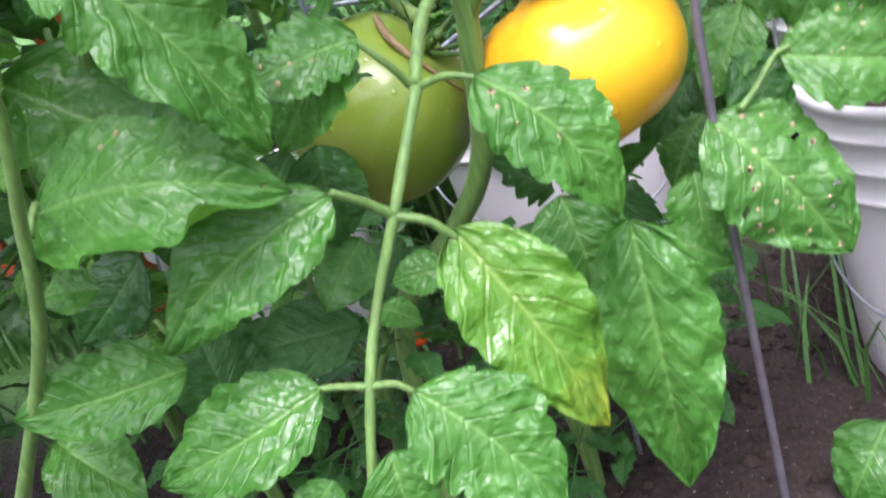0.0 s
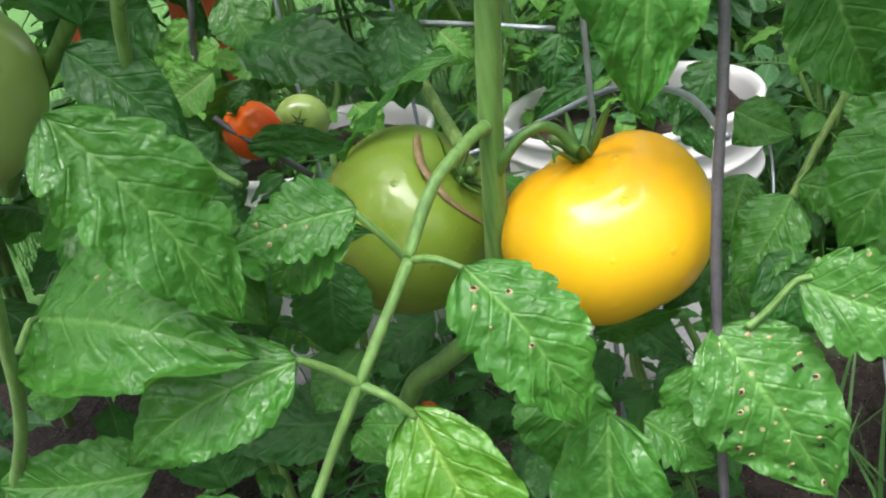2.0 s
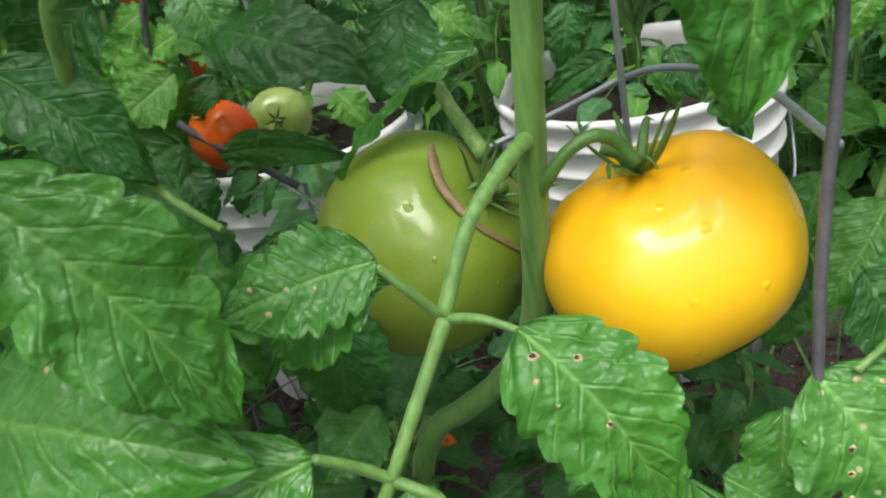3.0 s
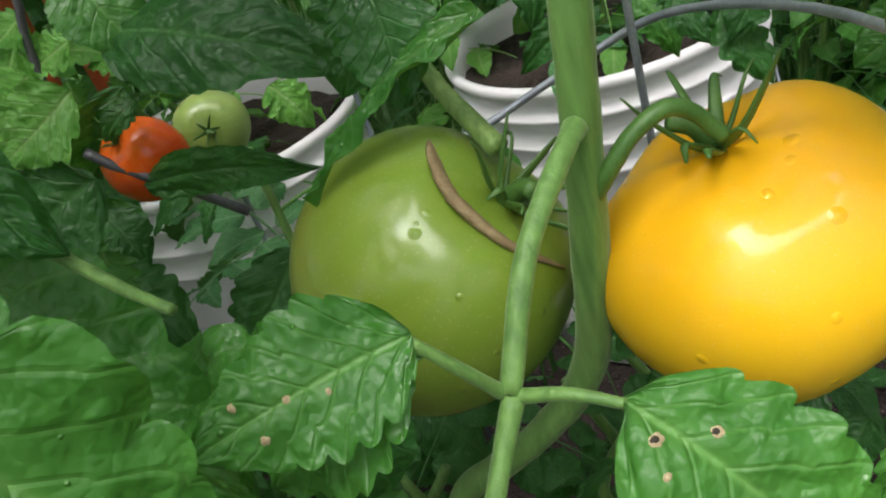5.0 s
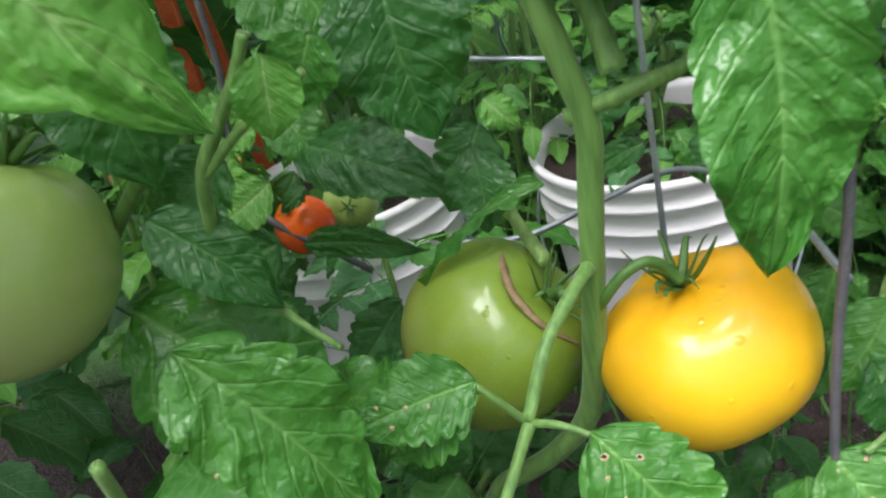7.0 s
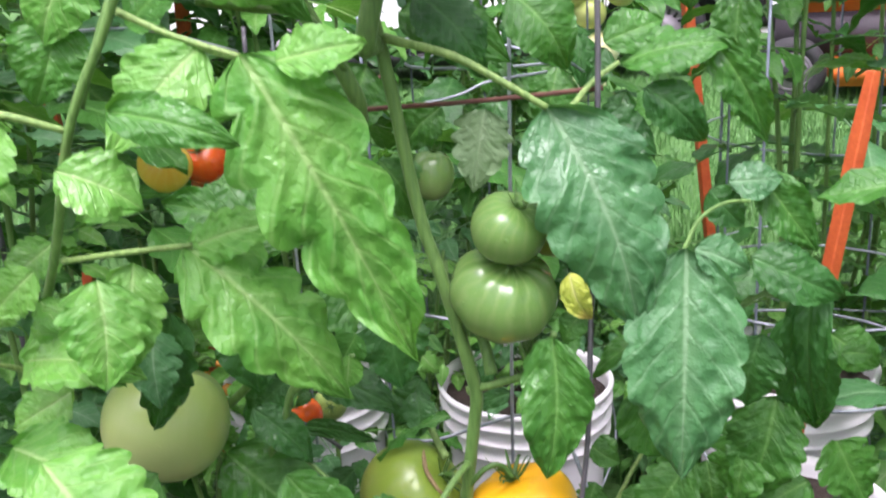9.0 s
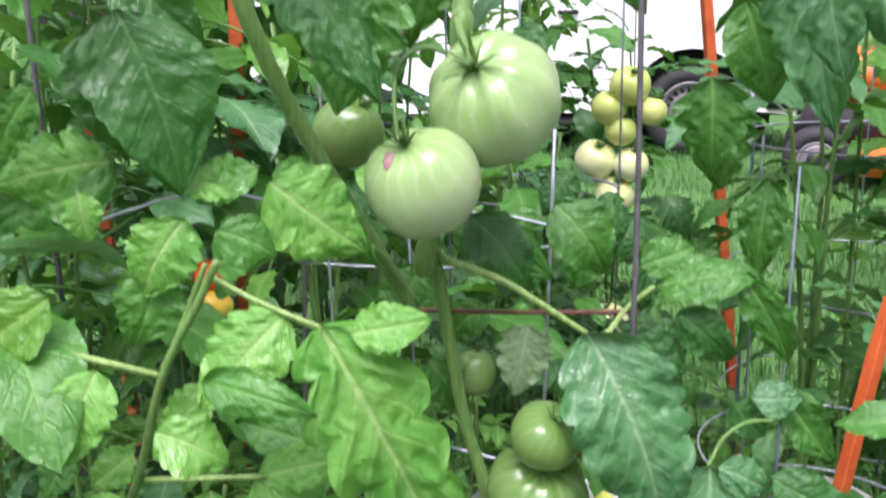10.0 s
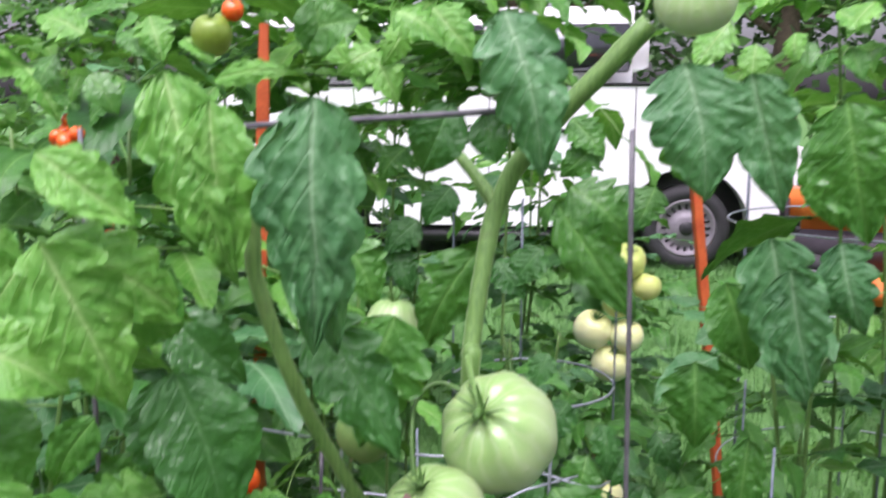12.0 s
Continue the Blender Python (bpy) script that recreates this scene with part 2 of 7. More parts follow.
stem_green = stem_material("stem_green", (0.07, 0.16, 0.03), (0.135, 0.265, 0.058), (0.07, 0.1, 0.025))
stem_pale = stem_material("stem_pale", (0.1, 0.2, 0.04), (0.24, 0.37, 0.1), (0.12, 0.17, 0.04))
calyx_green = plain("calyx_green", (0.035, 0.1, 0.016), (0.085, 0.19, 0.035), 90, 0.5)
scar_brown = plain("scar_brown", (0.15, 0.095, 0.04), (0.38, 0.29, 0.15), 160, 0.7, 0.6)
scar_mauve = plain("scar_mauve", (0.17, 0.08, 0.08), (0.42, 0.27, 0.24), 200, 0.8, 0.6)
dry_brown = plain("dry_brown", (0.24, 0.17, 0.08), (0.5, 0.42, 0.25), 200, 0.8, 0.5)
blossom_dry = plain("blossom_dry", (0.34, 0.17, 0.12), (0.62, 0.42, 0.34), 240, 0.8, 0.5)
hole_dark = plain("hole_dark", (0.012, 0.012, 0.008), (0.05, 0.035, 0.02), 300, 0.9)
wire_dark = plain("wire_dark", (0.07, 0.07, 0.085), (0.17, 0.16, 0.17), 70, 0.5, 0.3, 0.3)
wire_grey = plain("wire_grey", (0.25, 0.28, 0.33), (0.5, 0.53, 0.58), 50, 0.42, 0.25, 0.6)
wire_mid = plain("wire_mid", (0.1, 0.12, 0.16), (0.24, 0.27, 0.33), 50, 0.5, 0.25, 0.3)
wire_rust = plain("wire_rust", (0.06, 0.025, 0.018), (0.17, 0.07, 0.045), 80, 0.8, 0.5)
stake_orange = plain("stake_orange", (0.42, 0.055, 0.012), (0.68, 0.14, 0.032), 26, 0.6, 0.5)
soil_dark = plain("soil_dark", (0.018, 0.011, 0.008), (0.075, 0.05, 0.038), 28, 0.85, 0.9, 0.0, 0.012)
tyre_black = plain("tyre_black", (0.012, 0.012, 0.013), (0.03, 0.03, 0.032), 20, 0.75)
trim_black = plain("trim_black", (0.01, 0.01, 0.012), (0.03, 0.03, 0.03), 12, 0.5)
rim_steel = plain("rim_steel", (0.15, 0.135, 0.15), (0.24, 0.22, 0.24), 14, 0.5, 0.2, 0.2)
body_white = plain("body_white", (0.76, 0.76, 0.77), (0.84, 0.84, 0.84), 2.5, 0.22, 0.05)
body_orange = plain("body_orange", (0.6, 0.13, 0.02), (0.75, 0.2, 0.04), 6, 0.35, 0.1)
body_dark = plain("body_dark", (0.018, 0.014, 0.018), (0.05, 0.04, 0.05), 8, 0.6)
window_glass = plain("window_glass", (0.05, 0.055, 0.06), (0.09, 0.095, 0.1), 3, 0.06, 0.02, 0.6)
bark = plain("bark", (0.06, 0.045, 0.03), (0.16, 0.12, 0.085), 14, 0.9, 0.8, 0.0, 0.01)
grass_blade = plain("grass_blade", (0.03, 0.12, 0.018), (0.085, 0.235, 0.045), 6, 0.5)
weed_green = plain("weed_green", (0.03, 0.11, 0.02), (0.09, 0.22, 0.05), 30, 0.5)
woods_green = plain("woods_green", (0.025, 0.08, 0.015), (0.08, 0.19, 0.04), 3, 0.6)


def bucket_material():
    m, n, l, p = material("bucket_white", 0.36)
    dirt = rough_noise(n, l, 22.0, 6.0)
    fine = rough_noise(n, l, 260.0, 3.0)
    tc = n.new("ShaderNodeTexCoord")
    s = n.new("ShaderNodeSeparateXYZ")
    l.new(tc.outputs["Object"], s.inputs[0])
    low = n.new("ShaderNodeMapRange")
    low.inputs[1].default_value, low.inputs[2].default_value = 0.16, 0.0
    l.new(s.outputs[2], low.inputs[0])
    splash = calc(n, l, "MULTIPLY", calc(n, l, "GREATER_THAN", fine, 0.57), calc(n, l, "MULTIPLY", low.outputs[0], 0.45))
    col = mixed(n, l, calc(n, l, "MULTIPLY", dirt, 0.25), (0.88, 0.86, 0.88), (0.78, 0.75, 0.78))
    l.new(mixed(n, l, splash, col, (0.2, 0.14, 0.12)), p.inputs["Base Color"])
    p.inputs["Subsurface Weight"].default_value = 0.08
    p.inputs["Subsurface Radius"].default_value = (0.01, 0.01, 0.01)
    relief(n, l, p, dirt, 0.08)
    return m


bucket_white = bucket_material()


def ground_material():
    """Lawn with a bare, dark bed under the plants."""
    m, n, l, p = material("ground", 0.9)
    big = rough_noise(n, l, 1.3, 5.0)
    fine = rough_noise(n, l, 60.0, 6.0)
    speck = rough_noise(n, l, 300.0, 2.0)
    grass = mixed(n, l, fine, (0.035, 0.12, 0.02), (0.1, 0.24, 0.05))
    soil = mixed(n, l, fine, (0.008, 0.005, 0.004), (0.058, 0.038, 0.032))
    soil = mixed(n, l, calc(n, l, "GREATER_THAN", speck, 0.71), soil, (0.4, 0.37, 0.35))
    tc = n.new("ShaderNodeTexCoord")
    s = n.new("ShaderNodeSeparateXYZ")
    l.new(tc.outputs["Object"], s.inputs[0])
    edge = n.new("ShaderNodeMapRange")
    edge.inputs[1].default_value, edge.inputs[2].default_value = 0.75, 0.95
    l.new(calc(n, l, "ADD", s.outputs[1], calc(n, l, "MULTIPLY", big, 0.5)), edge.inputs[0])
    back = n.new("ShaderNodeMapRange")
    back.inputs[1].default_value, back.inputs[2].default_value = -1.6, -1.85
    l.new(calc(n, l, "ADD", s.outputs[1], calc(n, l, "MULTIPLY", big, 0.5)), back.inputs[0])
    l.new(mixed(n, l, calc(n, l, "MAXIMUM", edge.outputs[0], back.outputs[0]), soil, grass), p.inputs["Base Color"])
    relief(n, l, p, calc(n, l, "MULTIPLY_ADD", speck, 0.3, fine), 1.0, 0.014)
    return m


ground_mat = ground_material()


# ---------------------------------------------------------------- building blocks


def mesh_of(name, verts, faces, mat, smooth=True, uvs=None):
    me = bpy.data.meshes.new(name)
    me.from_pydata(verts, [], faces)
    me.materials.append(mat)
    if smooth:
        me.polygons.foreach_set("use_smooth", [True] * len(me.polygons))
    if uvs is not None:
        layer = me.uv_layers.new(name="UVMap")
        loops = np.empty(len(me.loops), dtype=np.int32)
        me.loops.foreach_get("vertex_index", loops)
        layer.data.foreach_set("uv", np.asarray(uvs, float)[loops].ravel())
    me.update()
    return me


def part(name, me, parent, m=None, label=""):
    ob = new(name, me)
    ob.parent = parent
    if m is not None:
        ob.matrix_local = m
    return tagged(ob, label)


def thing(name, at, label, category, group="", kind=""):
    ob = new(name)
    ob.location = at
    ob.empty_display_size = 0.02
    return tagged(ob, label, category, group, kind)


def spline(points, steps=6):
    """Points along a smooth line through the given ones."""
    p = [Vector(q) for q in points]
    p = [p[0] * 2 - p[1], *p, p[-1] * 2 - p[-2]]
    line = []
    for a, b, c, d in zip(p, p[1:], p[2:], p[3:]):
        for k in range(steps):
            t = k / steps
            line.append(0.5 * (2 * b + (c - a) * t + (2 * a - 5 * b + 4 * c - d) * t * t + (3 * b - a - 3 * c + d) * t ** 3))
    line.append(p[-2])
    return line


def tube_data(line, r0, r1, sides=8, flat=1.0):
    verts, faces = [], []
    up = Vector((0.3, 0.5, 0.8))
    for i, q in enumerate(line):
        way = (line[min(i + 1, len(line) - 1)] - line[max(i - 1, 0)]).normalized()
        a = way.cross(up).normalized()
        b = way.cross(a)
        up = -b if b.dot(up) < 0 else b
        b = up
        r = r0 + (r1 - r0) * i / max(1, len(line) - 1)
        for k in range(sides):
            w = 2 * math.pi * k / sides
            verts.append(q + a * (r * math.cos(w)) + b * (r * flat * math.sin(w)))
    for i in range(len(line) - 1):
        for k in range(sides):
            k2 = (k + 1) % sides
            faces.append((i * sides + k, i * sides + k2, (i + 1) * sides + k2, (i + 1) * sides + k))
    faces.append(tuple(range(sides))[::-1])
    faces.append(tuple(len(verts) - sides + k for k in range(sides)))
    return verts, faces


def joined(chunks):
    verts, faces, uvs = [], [], []
    for chunk in chunks:
        o = len(verts)
        verts += list(chunk[0])
        faces += [tuple(i + o for i in f) for f in chunk[1]]
        if len(chunk) > 2:
            uvs += list(chunk[2])
    return verts, faces, uvs


def rod(name, parent, points, r, mat, steps=5, label="", flat=1.0):
    return part(name, mesh_of(name, *tube_data(spline(points, steps), r, r, 8, flat), mat), parent, label=label)


def stalk(plant, points, r0, r1, mat):
    """A stem or leaf stalk with slightly swollen joints."""
    line = spline(points, 9)
    verts, faces = tube_data(line, r0, r1, 12)
    for i, v in enumerate(verts):
        c = line[i // 12]
        k = 1 + 0.1 * noise.noise(v * 60) + 0.05 * noise.noise(v * 240) + 0.12 * math.exp(-((i // 12) / 2.5) ** 2) + 0.045 * math.cos(4 * math.pi * (i % 12) / 6 + 0.06 * (i // 12)) + 0.03 * noise.noise(c * 24)
        verts[i] = c + (v - c) * k
    name = "stem" if r0 > 0.004 else "leaf_stalk"
    return part(name, mesh_of(name, verts, faces, mat), plant)


STYLES = {"ovate": (8, 0.055, 0.05), "toothed": (6, 0.1, 0.13), "serrate": (7, 0.13, 0.04), "lobed": (7, 0.1, 0.14), "holed": (9, 0.045, 0.03), "cut": (5, 0.17, 0.26), "curled": (9, 0.035, 0.0)}


def blade(length, width, style, bend, seed, rows=40, cols=12, relief_by=1.0):
    """A tomato leaflet along +y from its base, its face to +z: scalloped outline, quilted between the veins, with a grooved midrib and crinkled edges."""
    g = random.Random(seed)
    teeth, depth, lobes = STYLES[style]
    if rows < 30:
        teeth, depth = min(teeth, 4), max(depth, 0.1)
    verts, faces, uvs = [], [], []
    ph = [g.uniform(0, 6.28) for _ in range(6)]
    cut = [[g.uniform(0.4, 1.4) for _ in range(teeth + 2)] for _ in range(2)]
    sway = g.uniform(-0.05, 0.05) * length
    fold = g.uniform(-0.25, 0.0) if style == "cut" else g.uniform(-0.02, 0.2)
    half = width / 2
    curl = g.uniform(0.0, 0.16) * length
    twist = g.uniform(-0.35, 0.35)
    for i in range(rows + 1):
        s = i / rows
        body = min(1.0, (max(s, 1e-4) ** 0.42 * (1 - s) ** 0.85) / 0.446)
        if style == "cut":
            body = min(1.0, (max(s, 1e-4) ** 0.36 * (1 - s) ** 0.95) / 0.455)
        for j in range(cols + 1):
            u = 2 * j / cols - 1
            sd = 0 if u < 0 else 1
            k = s * teeth + ph[sd] / 6.28
            saw = k - math.floor(k)
            amount = (depth + (lobes * max(0.0, 1 - s / 0.75) if s > 0.05 else 0)) * cut[sd][int(k)]
            round_to = math.sin(math.pi * saw ** 1.35) ** 0.6 if 0 < saw < 1 else 0
            w = half * body * (1 - amount * (1 - round_to))
            w *= 1 + 0.05 * math.sin(7 * s + ph[2 + sd]) * (1 - s) + 0.02 * noise.noise((s * 26, sd * 5, ph[3]))
            x = u * w + sway * math.sin(math.pi * s)
            y = s * length + abs(u) * w * 0.25 * (1 - s)
            warp = 0.22 * noise.noise((u * 1.7 + ph[1], s * 4.0, ph[5]))
            run = s * 7.0 + warp - 1.8 * abs(u)
            q = math.sqrt(math.sin(math.pi * (run + 0.25)) ** 2 + 0.05)
            pad = 0.65 + 0.35 * abs(math.sin(math.pi * (2.6 * abs(u) + 0.37 * math.floor(run) + ph[4])))
            quilt = (1.45 if style == "cut" else 1.0) * relief_by * 0.0145 * length * (q * pad - 0.5) * min(1, 3 * abs(u)) * (1 - 0.35 * abs(u))
            z = bend * length * 4 * s * (1 - s) + quilt * min(1.0, 6 * s, 6 * (1 - s) + 0.1)
            z += fold * abs(u) * w - relief_by * 0.014 * length * math.exp(-((u / 0.09) ** 2))
            z += 0.03 * length * u * u * math.sin(9 * s + ph[2 + sd]) - 0.35 * bend * w * u * u
            z += (0.024 if lobes > 0.1 else 0.014) * length * u ** 4 * math.sin(27 * s + 3 * ph[sd])
            z += 0.02 * length * math.sin(4 * s + 2.1 * u + ph[4]) - curl * s ** 3 + twist * u * w * s
            z += relief_by * 0.03 * length * noise.noise((u * 3.2 + ph[5] * 9, s * 7, ph[0])) * min(1, 2 * abs(u))
            z += relief_by * 0.013 * length * noise.noise((u * 7.5 + ph[2], s * 19, ph[1] * 5)) * min(1, 3 * abs(u))
            if style == "curled" and u > 0.45:
                z += half * 1.5 * (u - 0.45) ** 2 * min(1, 5 * s, 5 * (1 - s)) * (1.2 + 0.6 * math.sin(17 * s + 1.0))
            verts.append((x, y, z))
            uvs.append((0.5 + 0.5 * u, s + warp / 7.0))
    for i in range(rows):
        for j in range(cols):
            a = i * (cols + 1) + j
            faces.append((a, a + 1, a + cols + 2, a + cols + 1))
    return verts, faces, uvs


def facing(base, tip, normal):
    y = (Vector(tip) - Vector(base)).normalized()
    z = Vector(normal)
    z = (z - y * z.dot(y)).normalized()
    x = y.cross(z)
    m = Matrix((x, y, z)).transposed().to_4x4()
    m.translation = Vector(base)
    return m


leaf_seed = 0


def leaflet(plant, base, tip, normal, width, style, mat, bend):
    global leaf_seed
    leaf_seed += 1
    length = (Vector(tip) - Vector(base)).length
    width = min(width, 0.8 * length)
    v, f, uv = blade(length, width, style, bend, leaf_seed, 72, 24)
    if style == "holed":
        g = random.Random(5)
        cols = 24
        gone = set()
        for _ in range(5):
            k = g.randrange(14, 62) * cols + g.choice((4, 5, 7, 16, 18, 20))
            gone.update((k, k + cols, k + 1, k + cols + 1) if g.random() < 0.5 else (k, k + cols, k + 1))
        f = [q for i, q in enumerate(f) if i not in gone]
    return part("leaflet", mesh_of("leaflet", v, f, mat, True, uv), plant, facing(base, tip, normal))


def fruit_data(r, squash, ribs, seed, rings=30, sides=48, turn=0.0):
    """A tomato with its stalk end at +z: flattened, dimpled and lobed at the shoulders."""
    g = random.Random(seed)
    ph, amp = g.uniform(0, 6.28), g.uniform(0.7, 1.2)
    verts, faces = [], []
    for i in range(rings + 1):
        th = math.pi * i / rings
        for k in range(sides):
            w = 2 * math.pi * k / sides
            lobe = 0.024 * amp * math.cos(ribs * w + ph) + 0.018 * math.cos(2 * w + ph * 2)
            lobe *= math.sin(th) ** 0.5 if i not in (0, rings) else 0
            lobe *= 0.6 + 0.8 * max(0, math.cos(th))
            rad = r * (1 + (lobe if ribs else 0))
            x = rad * math.sin(th) ** 0.92 if 0 < i < rings else 0
            z = rad * squash * math.cos(th)
            z -= r * squash * 0.13 * math.exp(-((th / 0.42) ** 2)) + 0
            z += r * squash * 0.05 * math.exp(-(((math.pi - th) / 0.4) ** 2))
            verts.append((x * math.cos(w + turn), x * math.sin(w + turn), z))
    for i in range(rings):
        for k in range(sides):
            k2 = (k + 1) % sides
            faces.append((i * sides + k, (i + 1) * sides + k, (i + 1) * sides + k2, i * sides + k2))
    return verts, faces


def on_axis(at, axis):
    z = Vector(axis).normalized()
    x = Vector((0.2, 1, 0.1)).cross(z).normalized()
    m = Matrix((x, z.cross(x), z)).transposed().to_4x4()
    m.translation = Vector(at)
    return m


fruit_seed = 0


def tomato(centre, r, squash, axis, mat, label, ribs, turn=0.0):
    """A tomato on its stalk: skin, a star of narrow sepals, and a bent stalk."""
    global fruit_seed
    fruit_seed += 1
    g = random.Random(fruit_seed)
    ob = thing("tomato", (0, 0, 0), label, "tomato")
    ob.matrix_world = on_axis(centre, axis)
    v, f = fruit_data(r, squash, ribs, fruit_seed, 36, 64, turn) if r > 0.018 else fruit_data(r, squash, ribs, fruit_seed, 12, 18)
    part("skin", mesh_of("skin", v, f, mat), ob)
    top = r * squash * 0.86
    n = 9 if r > 0.04 else 6 if r > 0.018 else 5
    for k in range(n):
        w = 2 * math.pi * (k + g.uniform(-0.2, 0.2)) / n
        out = Vector((math.cos(w), math.sin(w), 0))
        reach = r * g.uniform(0.26, 0.56)
        lift = g.uniform(0.12, 0.6) * r
        line = spline([Vector((0, 0, top)), out * reach * 0.35 + Vector((0, 0, top + 0.1 * r)), out * reach * 0.8 + Vector((0, 0, top + 0.16 * r + lift * 0.4)), out * reach + Vector((0, 0, top + lift))], 4)
        vs, fs = tube_data(line, r * 0.06, r * 0.012, 6, 0.4)
        part("sepal", mesh_of("sepal", vs, fs, calyx_green), ob)
    if mat in (skin_pale, skin_mid, skin_olive) and r > 0.025:
        dry = []
        for k in range(3):
            w = g.uniform(0, 6.28)
            dry.append(tube_data(spline([Vector((0, 0, -0.93 * r * squash)), Vector((math.cos(w) * 0.06 * r, math.sin(w) * 0.06 * r, -1.05 * r * squash)), Vector((math.cos(w + 1) * 0.1 * r, math.sin(w + 1) * 0.1 * r, -r * squash * g.uniform(1.1, 1.22)))], 4), r * 0.055, r * 0.03, 6, 0.5))
        v, f, _ = joined(dry)
        part("dried_blossom", mesh_of("dried_blossom", v, f, blossom_dry), ob, label="shrivelled pinkish blossom remnant")
    lean = Vector((g.uniform(-0.3, 0.3), g.uniform(-0.3, 0.3), 0)) * r
    line = spline([Vector((0, 0, top)), Vector((0, 0, top + 0.2 * r)) + lean * 0.3, Vector((0, 0, top + 0.3 * r)) + lean], 5)
    part("fruit_stalk", mesh_of("fruit_stalk", *tube_data(line, r * 0.075, r * 0.06, 8), calyx_green), ob)
    return ob


# ---------------------------------------------------------------- ground
def height(x, y):
    rise = min(1.0, max(0.0, (y - 0.9) / 4.0))
    bump = 0.012 * noise.noise((x * 2.5, y * 2.5, 0)) + 0.006 * noise.noise((x * 9, y * 9, 3))
    bump -= 0.1 * math.exp(-((x - 0.36) ** 2 + (y - 0.3) ** 2) / 0.04)
    return 0.1 * rise * rise * (3 - 2 * rise) + bump * (1 if -3 < x < 3 and -2 < y < 4 else 0.4)


def build_ground():
    xs = [-400, -120, -40, -15, -8, -5] + [-3 + 0.06 * i for i in range(101)] + [5, 8, 15, 40, 120, 400]
    ys = [-400, -60, -15, -5] + [-2 + 0.06 * i for i in range(101)] + [5, 7, 10, 16, 40, 120, 400]
    verts = [(x, y, height(x, y)) for y in ys for x in xs]
    n = len(xs)
    faces = [(r * n + c, r * n + c + 1, (r + 1) * n + c + 1, (r + 1) * n + c) for r in range(len(ys) - 1) for c in range(n - 1)]
    return tagged(new("ground", mesh_of("ground", verts, faces, ground_mat)), "dark bare garden bed giving way to green lawn", "ground", kind="structure")


build_ground()


def soil_crumbs():
    """Loose clods and crumbs on the bare bed, each an uneven little lump half sunk in the ground."""
    g = random.Random(21)
    shape = [(1, 0, 0), (0, 1, 0), (-1, 0, 0), (0, -1, 0), (0, 0, 1), (0, 0, -1), (0.62, 0.62, 0.5), (-0.62, 0.62, 0.5), (-0.62, -0.62, 0.5), (0.62, -0.62, 0.5)]
    tris = [(4, 6, 7), (4, 7, 8), (4, 8, 9), (4, 9, 6), (6, 0, 1), (6, 1, 7), (7, 1, 2), (7, 2, 8), (8, 2, 3), (8, 3, 9), (9, 3, 0), (9, 0, 6), (5, 1, 0), (5, 2, 1), (5, 3, 2), (5, 0, 3)]
    verts, faces = [], []
    for _ in range(5200):
        x, y = g.uniform(-0.55, 0.75), g.uniform(-0.5, 0.62)
        r = 0.0016 + 0.0075 * g.random() ** 3
        z, o, w = height(x, y) + 0.15 * r, len(verts), g.uniform(0, 6.28)
        for a, b, c in shape:
            k = r * g.uniform(0.65, 1.3)
            verts.append((x + k * (a * math.cos(w) - b * math.sin(w)), y + k * (a * math.sin(w) + b * math.cos(w)), z + 0.8 * k * c))
        faces += [tuple(o + q for q in t) for t in tris]
    return tagged(new("soil_crumbs", mesh_of("soil_crumbs", verts, faces, soil_dark)), "dark crumbly clods of soil on the garden bed", "soil", kind="stuff")


soil_crumbs()


# ---------------------------------------------------------------- buckets
def lathe(profile, sides=56):
    verts, faces = [], []
    for r, z in profile:
        for k in range(sides):
            w = 2 * math.pi * k / sides
            verts.append((r * math.cos(w), r * math.sin(w), z))
    for i in range(len(profile) - 1):
        for k in range(sides):
            k2 = (k + 1) % sides
            faces.append((i * sides + k, i * sides + k2, (i + 1) * sides + k2, (i + 1) * sides + k))
    return verts, faces


